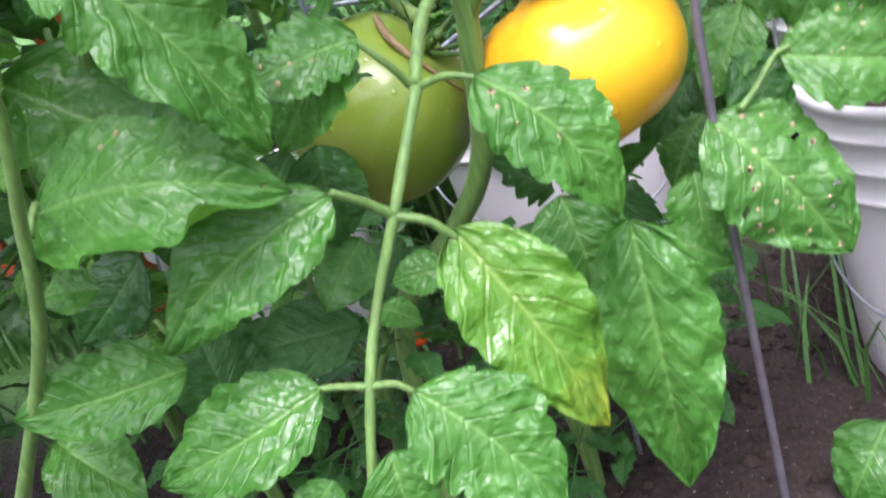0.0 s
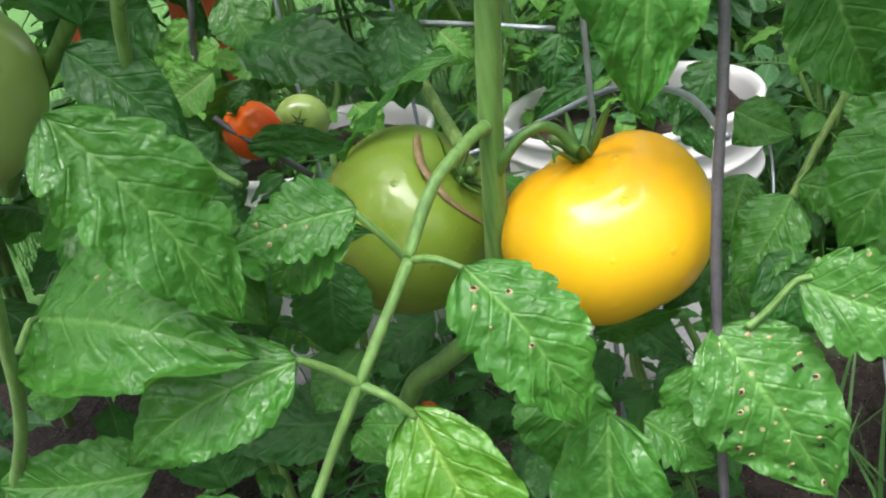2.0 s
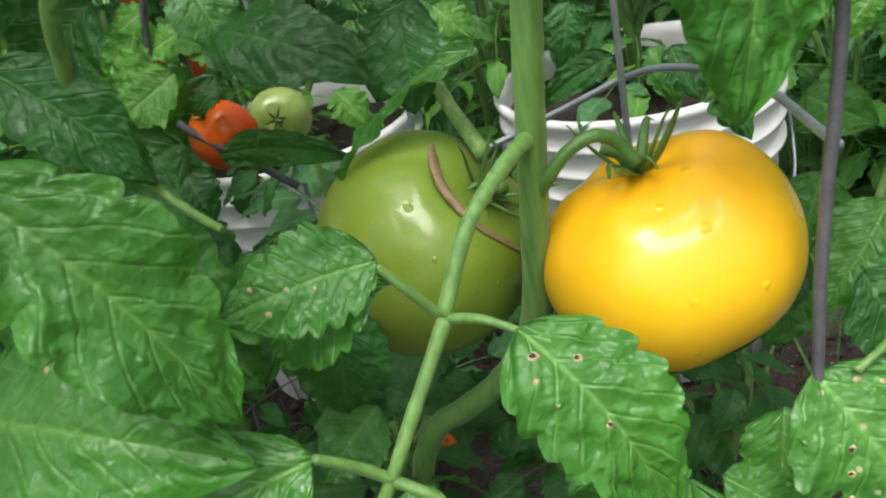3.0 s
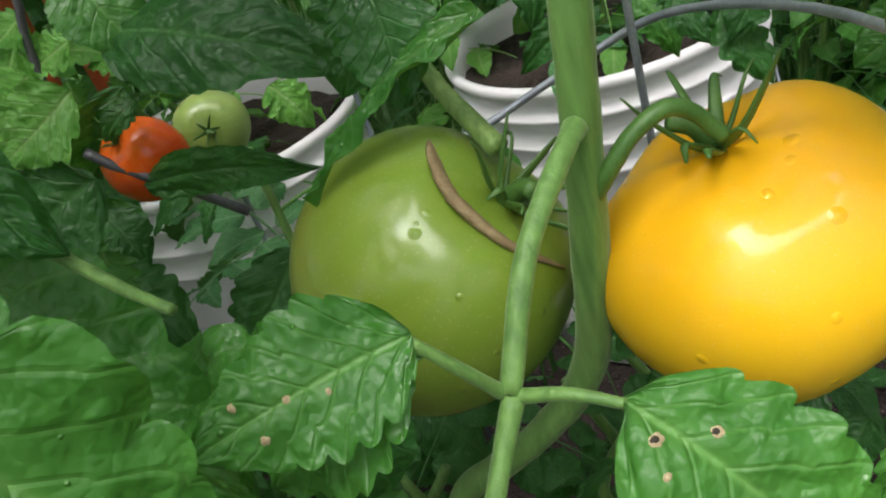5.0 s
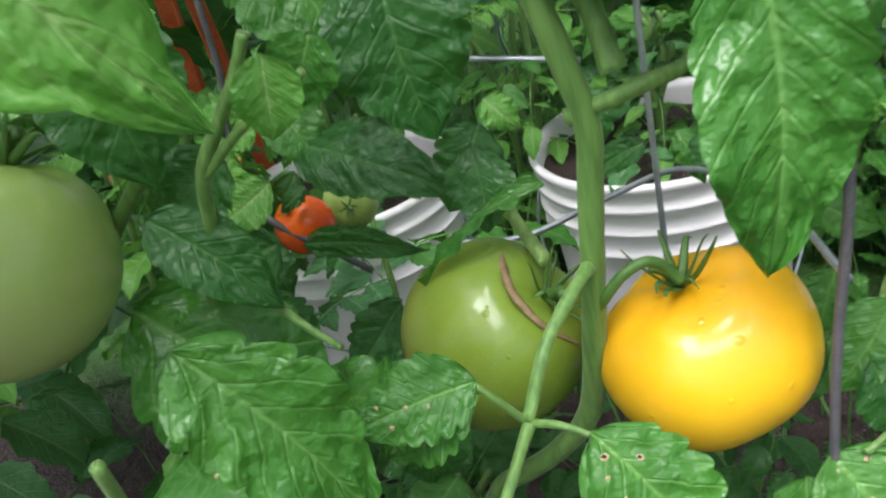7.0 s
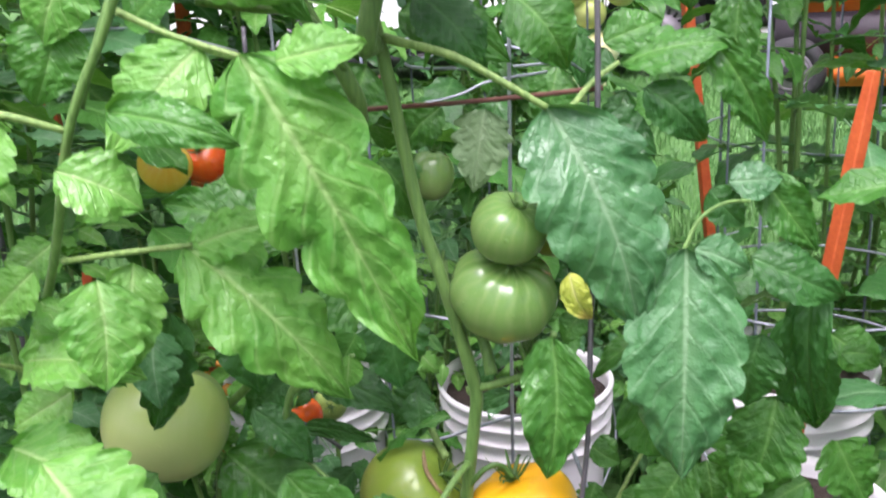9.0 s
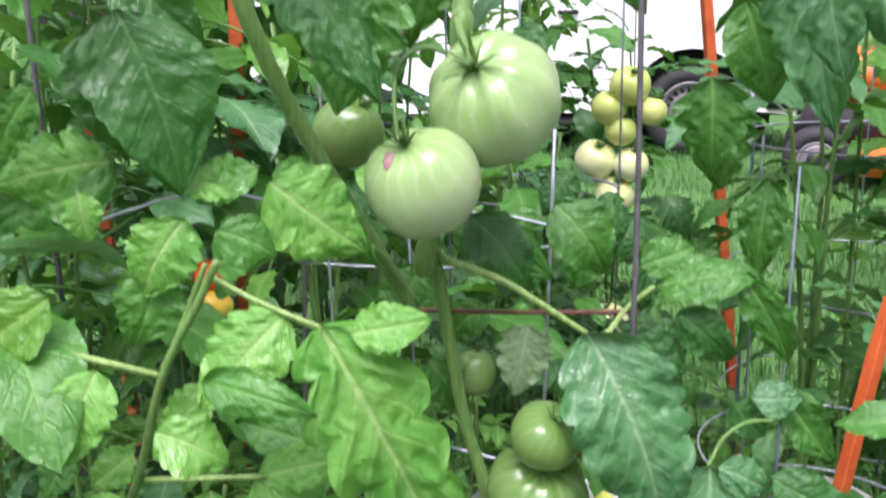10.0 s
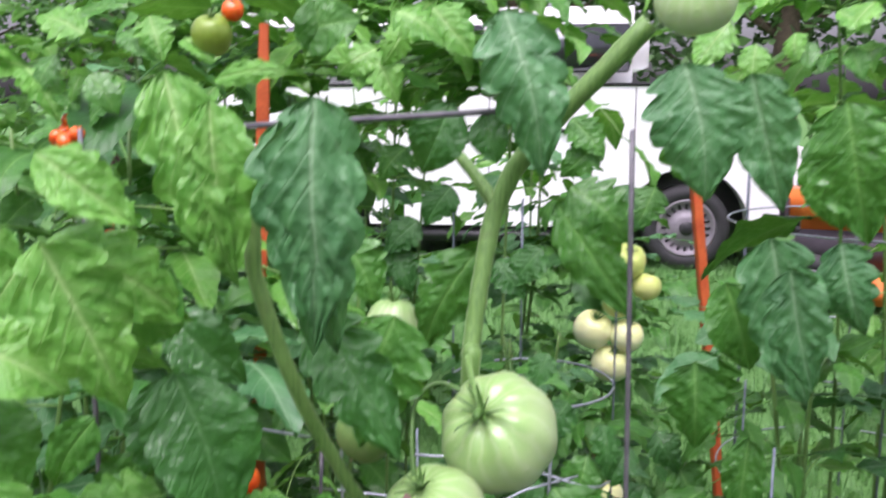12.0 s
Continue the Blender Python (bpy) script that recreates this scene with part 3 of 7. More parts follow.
def bucket(x, y, lean=0.0, turn=0.0, label="white plastic bucket filled with dark soil", tall=0.9):
    """A five gallon pail: tapered wall, stacking ribs below a rolled rim, soil and small weeds inside."""
    ob = thing("bucket", (x, y, height(x, y) - 0.004), label, "bucket", "white buckets")
    ob.rotation_euler = (radians(lean), 0, radians(turn))
    ob.scale = (1, 1, tall)
    R, B, H = 0.136, 0.116, 0.372
    out = [(0.0, 0.0), (B - 0.008, 0.0), (B, 0.006)]
    wall = lambda z: B + (R - B) * z / H
    for z in (0.06, 0.14, 0.22, 0.262):
        out.append((wall(z), z))
    for z in (0.268, 0.3, 0.332):
        out += [(wall(z) + 0.001, z), (wall(z) + 0.0075, z + 0.003), (wall(z) + 0.0075, z + 0.008), (wall(z) + 0.001, z + 0.012)]
    out += [(wall(0.36), 0.358), (R + 0.005, 0.36), (R + 0.007, 0.368), (R + 0.004, 0.374), (R - 0.001, 0.372), (R - 0.004, 0.36), (R - 0.006, 0.32), (R - 0.011, 0.29)]
    part("wall", mesh_of("bucket_wall", *lathe(out), bucket_white), ob)
    rings = [(0.0, 0.343), (0.04, 0.347), (0.08, 0.342), (R - 0.0045, 0.339)]
    v, f = lathe(rings, 40)
    v = [(a, b, c + 0.01 * noise.noise((a * 40, b * 40, x * 9))) for a, b, c in v]
    part("soil", mesh_of("bucket_soil", v, f, soil_dark), ob, label="dark crumbly soil")
    ear = spline([(R + 0.004, 0, 0.318), (R + 0.012, 0, 0.25), (R - 0.006, -0.05, 0.2), (0.06, -R - 0.006, 0.165), (-0.06, -R - 0.006, 0.165), (-R + 0.006, -0.05, 0.2), (-R - 0.012, 0, 0.25), (-R - 0.004, 0, 0.318)], 7)
    part("handle", mesh_of("bucket_handle", *tube_data(ear, 0.0018, 0.0018, 6), wire_grey), ob, label="thin wire handle")
    return ob


bucket(-0.036, 0.55, 0, 12, tall=0.83)
bucket(-0.412, 0.54, 0, 60, "white plastic bucket behind a red tomato", 0.84)
bucket(0.337, 0.335, 0, -30, "white plastic bucket splashed with mud near its foot")
bucket(0.375, 0.625, 0, 20, "white plastic bucket holding a caged tomato plant")

# ---------------------------------------------------------------- wounds and marks on the near fruit and leaves
def skin_point(r, squash, w, th):
    w, th = radians(w), radians(th)
    return Vector((math.sin(th) ** 0.92 * math.cos(w), math.sin(th) ** 0.92 * math.sin(w), squash * (math.cos(th) - 0.13 * math.exp(-((th / 0.42) ** 2))))) * r


def ragged(size, seed, high, many=14):
    """A small flat patch with a ragged edge, a little proud of the leaf."""
    g = random.Random(seed)
    edge = [(size * g.uniform(0.85, 1.1), 2 * math.pi * k / many) for k in range(many)]
    verts = [(0, 0, high)] + [(r * 0.6 * math.cos(w), r * 0.6 * math.sin(w), high) for r, w in edge] + [(r * math.cos(w), 0.8 * r * math.sin(w), -0.0003) for r, w in edge]
    faces = []
    for k in range(many):
        k2 = (k + 1) % many
        faces += [(0, 1 + k, 1 + k2), (1 + k, 1 + many + k, 1 + many + k2, 1 + k2)]
    return verts, faces


def blemishes(leaf, marks):
    """Dead spots in a leaf, the larger with a dark eaten middle. Marks are place across, place along and size."""
    me = leaf.data
    uv = {}
    for loop, d in zip(me.loops, me.uv_layers[0].data):
        uv[loop.vertex_index] = d.uv[:]
    for i, (u, s, size) in enumerate(marks):
        k = min(uv, key=lambda j: (uv[j][0] - u) ** 2 + (uv[j][1] - s) ** 2)
        m = on_axis(me.vertices[k].co, me.vertices[k].normal)
        part("blemish", mesh_of("blemish", *ragged(size * 0.8, 9 + i, 0.0004), dry_brown), leaf, m, "tan dead spot")
        if size > 0.0024:
            off = m @ Matrix.Translation((size * 0.12, -size * 0.1, 0.0003))
            part("hole", mesh_of("hole", *ragged(size * 0.5, 30 + i, 0.0004, 9), hole_dark), leaf, off)


def scar(fruit, r, squash, points, width, mat=scar_brown, label="brown healed crack in the skin"):
    """A healed crack: a corky band that follows the skin. Points are turn and dip from the stalk end, in degrees."""
    line = []
    for w, th in points:
        line.append(skin_point(r, squash, w, th) * 1.006)
    line = spline(line, 8)
    v, f = tube_data(line, width, width * 0.7, 10, 0.5)
    for i, q in enumerate(v):
        c, k = line[i // 10], (i // 10 + 0.4) / len(line)
        v[i] = c + (q - c) * (math.sin(math.pi * k) ** 0.5 * (1 + 0.25 * noise.noise(q * 300)))
    part("scar", mesh_of("scar", v, f, mat), fruit, label=label)


# ---------------------------------------------------------------- the main plant
main = thing("tomato_plant", (-0.02, 0.03, 0.0), "tall tomato plant with wet spotted leaves and fruit", "plant", "tomato plants")
side = thing("tomato_plant", (-0.28, -0.1, 0.0), "bushy tomato plant with bright wet leaves", "plant", "tomato plants")
for plant in (main, side):
    plant.location = (0, 0, 0)

# -- foliage placed --

# main stem and branches
stalk(main, [(-0.1600, 0.0600, -0.0100), (-0.1500, 0.0600, 0.2000), (-0.1292, 0.0550, 0.2676), (-0.1010, 0.0500, 0.2926), (-0.0741, 0.0450, 0.3169), (-0.0520, 0.0350, 0.3490), (-0.0412, 0.0280, 0.3888), (-0.0283, 0.0200, 0.4682), (-0.0222, 0.0200, 0.5113), (-0.0196, 0.0200, 0.5432), (-0.0335, 0.0200, 0.6074), (-0.0487, 0.0250, 0.6613), (-0.0688, 0.0300, 0.7300), (-0.0875, 0.0300, 0.8502), (-0.0966, 0.0200, 0.9149)], 0.0069, 0.0066, stem_green)  # main stem
stalk(main, [(-0.0309, 0.0140, 0.4631), (-0.0349, 0.0000, 0.4624), (-0.0482, -0.0300, 0.4501), (-0.0593, -0.0550, 0.4227)], 0.0039, 0.0033, stem_green)  # petiole
stalk(main, [(-0.0586, -0.0550, 0.4216), (-0.0700, -0.0750, 0.3984), (-0.0813, -0.0940, 0.3752), (-0.1007, -0.1100, 0.3385), (-0.1113, -0.1300, 0.3099), (-0.1256, -0.1500, 0.2582)], 0.0031, 0.0024, stem_green)  # petiole
stalk(main, [(-0.0586, -0.0550, 0.4216), (-0.0424, -0.0600, 0.4236), (-0.0288, -0.0620, 0.4191)], 0.0020, 0.0016, stem_green)  # petiole
stalk(main, [(-0.0614, -0.0550, 0.4239), (-0.0665, -0.0600, 0.4359), (-0.0771, -0.0630, 0.4516)], 0.0020, 0.0016, stem_green)  # petiole
stalk(main, [(-0.0813, -0.0940, 0.3752), (-0.0904, -0.1000, 0.3867), (-0.1016, -0.1080, 0.3983)], 0.0024, 0.0020, stem_green)  # petiole
stalk(main, [(-0.0809, -0.0940, 0.3745), (-0.0669, -0.0950, 0.3684), (-0.0571, -0.0930, 0.3554)], 0.0024, 0.0020, stem_green)  # petiole
stalk(main, [(-0.1113, -0.1300, 0.3099), (-0.1254, -0.1300, 0.3138), (-0.1350, -0.1300, 0.3149)], 0.0020, 0.0016, stem_green)  # petiole
stalk(main, [(-0.1113, -0.1300, 0.3099), (-0.0993, -0.1300, 0.3082), (-0.0920, -0.1300, 0.3014)], 0.0020, 0.0016, stem_green)  # petiole
stalk(main, [(-0.0655, 0.0700, 0.4356), (-0.0826, 0.0900, 0.4524), (-0.0921, 0.1000, 0.4666), (-0.1026, 0.1100, 0.4790)], 0.0042, 0.0034, stem_pale)  # petiole
stalk(main, [(0.0124, 0.0300, 0.4410), (0.0044, 0.0280, 0.4527), (-0.0041, 0.0240, 0.4578), (-0.0152, 0.0200, 0.4533), (-0.0241, 0.0180, 0.4441), (-0.0331, 0.0220, 0.4311)], 0.0026, 0.0032, calyx_green)  # fruit stalk
stalk(main, [(-0.0464, -0.0200, 1.0858), (-0.0882, -0.0100, 1.0989), (-0.1081, -0.0300, 1.0857), (-0.1057, -0.0600, 1.0582), (-0.0965, -0.0850, 1.0213)], 0.0024, 0.0022, calyx_green)  # fruit stalk
stalk(main, [(-0.0389, -0.0520, 1.0848), (-0.0429, -0.0450, 1.0983), (-0.0529, -0.0200, 1.1096), (-0.0631, 0.0100, 1.1228)], 0.0026, 0.0034, stem_green)  # fruit stalk

# left stems
stalk(side, [(-0.2998, -0.1400, 0.2985), (-0.2385, -0.1500, 0.3817), (-0.2109, -0.1600, 0.4380), (-0.1900, -0.1700, 0.4815), (-0.1799, -0.1800, 0.5142)], 0.0032, 0.0028, stem_green)  # left cane
stalk(side, [(-0.2179, -0.1500, 0.4279), (-0.2154, -0.1400, 0.4382), (-0.2249, -0.1260, 0.4333)], 0.0019, 0.0015, stem_green)  # left cane b
stalk(side, [(-0.3477, 0.0000, 0.4539), (-0.2992, 0.0000, 0.5083), (-0.2556, 0.0000, 0.5497), (-0.2306, 0.0000, 0.5800)], 0.0050, 0.0045, stem_green)  # left stem
stalk(side, [(-0.1919, -0.0200, 0.4789), (-0.1699, -0.0300, 0.4674), (-0.1501, -0.0400, 0.4613)], 0.0022, 0.0018, stem_green)  # left thin
stalk(side, [(-0.2546, 0.0000, 0.4434), (-0.2131, -0.0200, 0.5167), (-0.1952, -0.0300, 0.5600), (-0.1754, -0.0300, 0.5858), (-0.1625, -0.0300, 0.6015), (-0.1488, -0.0300, 0.6221)], 0.0040, 0.0030, stem_green)  # stem fork
stalk(side, [(-0.1953, -0.0300, 0.5588), (-0.1668, -0.0300, 0.5796), (-0.1501, -0.0300, 0.5880), (-0.1273, -0.0300, 0.6011)], 0.0030, 0.0022, stem_green)  # stem fork
stalk(side, [(-0.3524, -0.2000, 0.6459), (-0.2918, -0.2200, 0.7563), (-0.2524, -0.2320, 0.8551), (-0.2158, -0.2300, 0.9196), (-0.1982, -0.2300, 0.9512)], 0.0038, 0.0032, stem_green)  # bright cane
stalk(side, [(-0.3509, -0.2500, 0.8823), (-0.2921, -0.2500, 0.8723), (-0.2536, -0.2320, 0.8563)], 0.0030, 0.0026, stem_pale)  # bright cane
stalk(side, [(-0.2843, -0.2200, 0.7566), (-0.2299, -0.2200, 0.7638), (-0.1797, -0.2160, 0.7681)], 0.0024, 0.0020, stem_pale)  # bright cane
stalk(side, [(-0.3877, -0.2500, 0.6867), (-0.3581, -0.2300, 0.6754), (-0.3427, -0.2000, 0.6547)], 0.0024, 0.0020, stem_pale)  # bright cane
stalk(main, [(-0.2480, -0.2200, 0.8709), (-0.2300, -0.2150, 0.9150), (-0.2185, -0.2100, 0.9432)], 0.0030, 0.0020, stem_green)  # leaf stalk
stalk(main, [(-0.1514, -0.2180, 0.9089), (-0.1353, -0.2220, 0.9036), (-0.1176, -0.2250, 0.9002)], 0.0024, 0.0020, stem_pale)  # leaf stalk
stalk(main, [(-0.2080, -0.2200, 0.9347), (-0.1684, -0.2220, 0.9171), (-0.1196, -0.2250, 0.9012)], 0.0024, 0.0020, stem_pale)  # leaf stalk

# upper stems
stalk(main, [(-0.0982, 0.0200, 0.8882), (-0.0985, 0.0000, 0.8968), (-0.0730, 0.0200, 1.0058), (-0.0613, 0.0200, 1.1193), (-0.0666, 0.0400, 1.1210), (-0.0579, 0.0700, 1.2136), (-0.0457, 0.0880, 1.2783), (-0.0079, 0.0900, 1.3423), (0.1104, 0.0900, 1.4682)], 0.0094, 0.0108, stem_green)  # upper stem
stalk(main, [(-0.0486, 0.0880, 1.2753), (-0.0796, 0.1000, 1.3134), (-0.1041, 0.1100, 1.3374)], 0.0080, 0.0065, stem_green)  # upper fork
stalk(main, [(-0.1168, 0.0200, 0.8194), (-0.1200, 0.0000, 0.8613), (-0.1955, -0.0500, 1.0271), (-0.2234, -0.0800, 1.1144), (-0.2530, -0.0900, 1.2148), (-0.2560, -0.0900, 1.2600), (-0.2600, -0.0800, 1.3400)], 0.0078, 0.0085, stem_green)  # left limb
stalk(main, [(-0.0869, 0.0200, 0.8935), (-0.0235, 0.0100, 0.8761), (0.0237, 0.0050, 0.8505), (0.0604, 0.0070, 0.8274)], 0.0042, 0.0030, stem_pale)  # side limb
stalk(main, [(0.0791, 0.0200, 0.8233), (0.0986, 0.0500, 0.8436), (0.1218, 0.0700, 0.8586)], 0.0030, 0.0024, stem_pale)  # side limb
stalk(main, [(-0.2081, -0.1000, 0.9381), (-0.1767, -0.0800, 0.9301), (-0.1371, -0.0500, 0.9194), (-0.1227, -0.0200, 0.8848), (-0.1148, 0.0200, 0.8444)], 0.0045, 0.0035, stem_green)  # side limb
stalk(main, [(-0.0282, 0.0220, 0.5422), (0.0079, 0.0200, 0.5537), (0.0340, 0.0300, 0.5616), (0.0627, 0.0000, 0.6150)], 0.0045, 0.0030, stem_green)  # lower fork
stalk(main, [(-0.0025, 0.0200, 0.5621), (-0.0107, 0.0300, 0.5926), (-0.0200, 0.0400, 0.6062)], 0.0060, 0.0050, stem_green)  # lower fork
stalk(main, [(0.1805, 0.0200, 0.6915), (0.1950, 0.0350, 0.7168), (0.2182, 0.0500, 0.7282), (0.2420, 0.0600, 0.7277)], 0.0020, 0.0016, stem_green)  # right stalk
stalk(main, [(0.0940, 0.0000, 0.3478), (0.1044, 0.0050, 0.3549), (0.1179, 0.0100, 0.3683), (0.1263, 0.0100, 0.3712)], 0.0018, 0.0016, stem_green)  # right stalk
stalk(main, [(0.1160, 0.1000, 0.3671), (0.1351, 0.1400, 0.3912), (0.1606, 0.1600, 0.4299), (0.1748, 0.1700, 0.4574)], 0.0026, 0.0020, stem_pale)  # right stalk

# leaflets near the ripe fruit
leaflet(side, (-0.1627, -0.1400, 0.5346), (-0.1141, -0.1220, 0.4266), (0.5293, -0.6475, 0.5483), 0.0607, 'lobed', leaf_green, 0.08)
curled_leaf = leaflet(side, (-0.2305, -0.1240, 0.4324), (-0.1122, -0.1270, 0.4123), (0.5020, -0.7137, 0.4885), 0.0707, 'curled', leaf_green, 0.10)
blemishes(curled_leaf, ((0.5, 0.9, 0.0028), (0.2, 0.3, 0.002), (0.12, 0.36, 0.0022)))
leaflet(main, (-0.1016, -0.1080, 0.3983), (-0.1920, -0.1470, 0.3620), (0.4694, -0.5619, 0.6812), 0.0543, 'ovate', leaf_green, 0.08)
leaflet(main, (-0.1345, 0.0000, 0.3967), (-0.1392, -0.0100, 0.3360), (0.5074, -0.5938, 0.6244), 0.0558, 'ovate', leaf_dark, 0.05)
over_leaf = leaflet(main, (-0.0758, -0.0630, 0.4545), (-0.1316, -0.0900, 0.4482), (0.3574, -0.6039, 0.7124), 0.0408, 'lobed', leaf_green, 0.06)
blemishes(over_leaf, ((0.5, 0.55, 0.002), (0.3, 0.7, 0.0022), (0.7, 0.75, 0.0018), (0.4, 0.4, 0.0014)))
spotted_leaf = leaflet(main, (-0.0293, -0.0620, 0.4207), (0.0250, -0.0810, 0.3419), (0.2155, -0.6883, 0.6926), 0.0585, 'serrate', leaf_green, 0.06)
blemishes(spotted_leaf, ((0.6, 0.1, 0.0032), (0.36, 0.24, 0.003), (0.56, 0.5, 0.0026), (0.72, 0.16, 0.0018), (0.7, 0.3, 0.0012)))
leaflet(main, (-0.0575, -0.0930, 0.3607), (-0.0117, -0.1150, 0.2485), (0.1028, -0.7277, 0.6782), 0.0603, 'ovate', leaf_yellowed, 0.08)
leaflet(main, (0.0228, -0.0300, 0.3149), (0.0159, -0.0600, 0.1561), (-0.0713, -0.6910, 0.7194), 0.0699, 'ovate', leaf_green, 0.05)
holed_leaf = leaflet(main, (0.0767, -0.0010, 0.3490), (0.1334, -0.0240, 0.2608), (0.0120, -0.6698, 0.7424), 0.0739, 'holed', leaf_spotted, 0.05)
blemishes(holed_leaf, ((0.5, 0.97, 0.004), (0.56, 0.93, 0.003), (0.3, 0.1, 0.0024), (0.2, 0.16, 0.0022), (0.12, 0.3, 0.0023), (0.14, 0.42, 0.003), (0.62, 0.3, 0.0034), (0.7, 0.36, 0.0026), (0.9, 0.52, 0.0034), (0.86, 0.6, 0.0028), (0.8, 0.45, 0.0018), (0.45, 0.5, 0.0014), (0.6, 0.64, 0.0015), (0.35, 0.7, 0.0016), (0.7, 0.75, 0.0015)))
leaflet(main, (0.1190, 0.0100, 0.3690), (0.1970, 0.0050, 0.3460), (-0.1621, -0.8553, 0.4922), 0.0560, 'lobed', leaf_spotted, 0.09)
leaflet(main, (0.0620, -0.0150, 0.6180), (0.0550, -0.0370, 0.4770), (0.0859, -0.8647, 0.4386), 0.0700, 'ovate', leaf_green, 0.05)
leaflet(main, (-0.2331, 0.1400, 0.5043), (-0.1223, 0.1000, 0.4799), (0.3743, -0.7763, 0.5072), 0.0552, 'ovate', leaf_dark, 0.05)
leaflet(main, (-0.1105, 0.0500, 0.6316), (-0.0988, 0.0350, 0.5351), (0.2388, -0.7723, 0.5886), 0.0781, 'lobed', leaf_dark, 0.06)
leaflet(main, (-0.0969, 0.0800, 0.5103), (-0.0927, 0.0600, 0.4645), (0.2329, -0.7998, 0.5533), 0.0405, 'lobed', leaf_dark, 0.06)
leaflet(main, (-0.0570, 0.0600, 0.4942), (-0.1417, 0.0500, 0.4466), (-0.0424, -0.1735, 0.9839), 0.0151, 'ovate', leaf_green, 0.04)
leaflet(side, (-0.2379, -0.0300, 0.5403), (-0.1792, -0.0300, 0.4820), (0.5491, -0.6977, 0.4602), 0.0424, 'ovate', leaf_dark, 0.06)
leaflet(side, (-0.2083, -0.1360, 0.3938), (-0.2368, -0.1400, 0.3989), (0.5310, -0.6014, 0.5970), 0.0242, 'ovate', leaf_green, 0.05)
leaflet(side, (-0.1958, -0.1200, 0.3382), (-0.2720, -0.1500, 0.3484), (0.4679, -0.6468, 0.6022), 0.0452, 'ovate', leaf_green, 0.10)
leaflet(main, (-0.1334, -0.1300, 0.3151), (-0.2158, -0.1600, 0.3035), (0.3685, -0.6462, 0.6684), 0.0548, 'lobed', leaf_green, 0.05)
leaflet(main, (-0.0930, -0.1300, 0.3027), (-0.0383, -0.1500, 0.2356), (0.1613, -0.6557, 0.7376), 0.0623, 'lobed', leaf_green, 0.05)
leaflet(main, (-0.1379, -0.1500, 0.2782), (-0.1590, -0.1600, 0.2551), (0.3097, -0.6093, 0.7300), 0.0366, 'ovate', leaf_green, 0.05)
leaflet(main, (-0.1071, -0.1500, 0.2863), (-0.1026, -0.1600, 0.2408), (0.2348, -0.6242, 0.7452), 0.0411, 'ovate', leaf_green, 0.05)
leaflet(main, (-0.0714, -0.0700, 0.3323), (-0.1018, -0.0700, 0.3328), (0.1943, -0.7617, 0.6181), 0.0273, 'ovate', leaf_green, 0.04)
leaflet(main, (-0.1487, 0.0000, 0.2810), (-0.2479, -0.0200, 0.2941), (0.3251, -0.7097, 0.6250), 0.0518, 'ovate', leaf_dark, 0.04)
leaflet(main, (-0.1284, 0.0000, 0.3358), (-0.1602, -0.0200, 0.3034), (0.2607, -0.7573, 0.5987), 0.0398, 'ovate', leaf_green, 0.04)
leaflet(main, (-0.0110, 0.0000, 0.3284), (-0.0078, -0.0200, 0.2581), (0.0462, -0.7666, 0.6405), 0.0642, 'ovate', leaf_green, 0.05)
leaflet(main, (0.0652, 0.0200, 0.3133), (0.0567, 0.0000, 0.2584), (0.0766, -0.6640, 0.7438), 0.0393, 'ovate', leaf_green, 0.05)
leaflet(main, (0.1165, 0.1800, 0.4069), (0.0844, 0.1700, 0.3877), (0.0164, -0.8221, 0.5692), 0.0361, 'ovate', leaf_green, 0.05)
leaflet(main, (0.1538, 0.2000, 0.4390), (0.1289, 0.2000, 0.4308), (-0.0383, -0.8516, 0.5229), 0.0263, 'ovate', leaf_green, 0.05)
leaflet(main, (0.1546, 0.2000, 0.3985), (0.1843, 0.2000, 0.3853), (-0.0731, -0.8213, 0.5658), 0.0285, 'ovate', leaf_green, 0.05)
leaflet(main, (0.1233, 0.1000, 0.3850), (0.1606, 0.1000, 0.3709), (-0.0939, -0.8720, 0.4805), 0.0639, 'lobed', leaf_green, 0.05)
leaflet(main, (0.1195, 0.0800, 0.3861), (0.0850, 0.0600, 0.3391), (0.0156, -0.7638, 0.6453), 0.0431, 'ovate', leaf_green, 0.05)
leaflet(main, (0.1053, 0.0600, 0.3601), (0.1308, 0.0500, 0.3123), (-0.0081, -0.7349, 0.6781), 0.0491, 'lobed', leaf_dark, 0.05)
leaflet(main, (0.1817, 0.1000, 0.4653), (0.1760, 0.1000, 0.4213), (-0.1026, -0.8339, 0.5423), 0.0469, 'ovate', leaf_green, 0.05)
leaflet(main, (-0.0058, 0.0900, 0.2912), (0.0501, 0.0500, 0.3255), (0.1653, -0.9232, 0.3470), 0.0233, 'ovate', leaf_green, 0.03)
leaflet(main, (0.0840, 0.1000, 0.3488), (0.0412, 0.0800, 0.3128), (0.0465, -0.7188, 0.6936), 0.0295, 'ovate', leaf_dark, 0.05)
leaflet(main, (0.0353, 0.0000, 0.2889), (0.0762, 0.0000, 0.2604), (0.0592, -0.6104, 0.7899), 0.0357, 'lobed', leaf_green, 0.05)
leaflet(side, (-0.2244, -0.0400, 0.2574), (-0.2393, -0.0200, 0.3260), (0.4621, -0.5111, 0.7248), 0.0677, 'ovate', leaf_dark, 0.05)
leaflet(side, (-0.2499, -0.0200, 0.3693), (-0.3128, -0.0300, 0.3265), (0.4577, -0.7003, 0.5478), 0.0467, 'ovate', leaf_dark, 0.05)
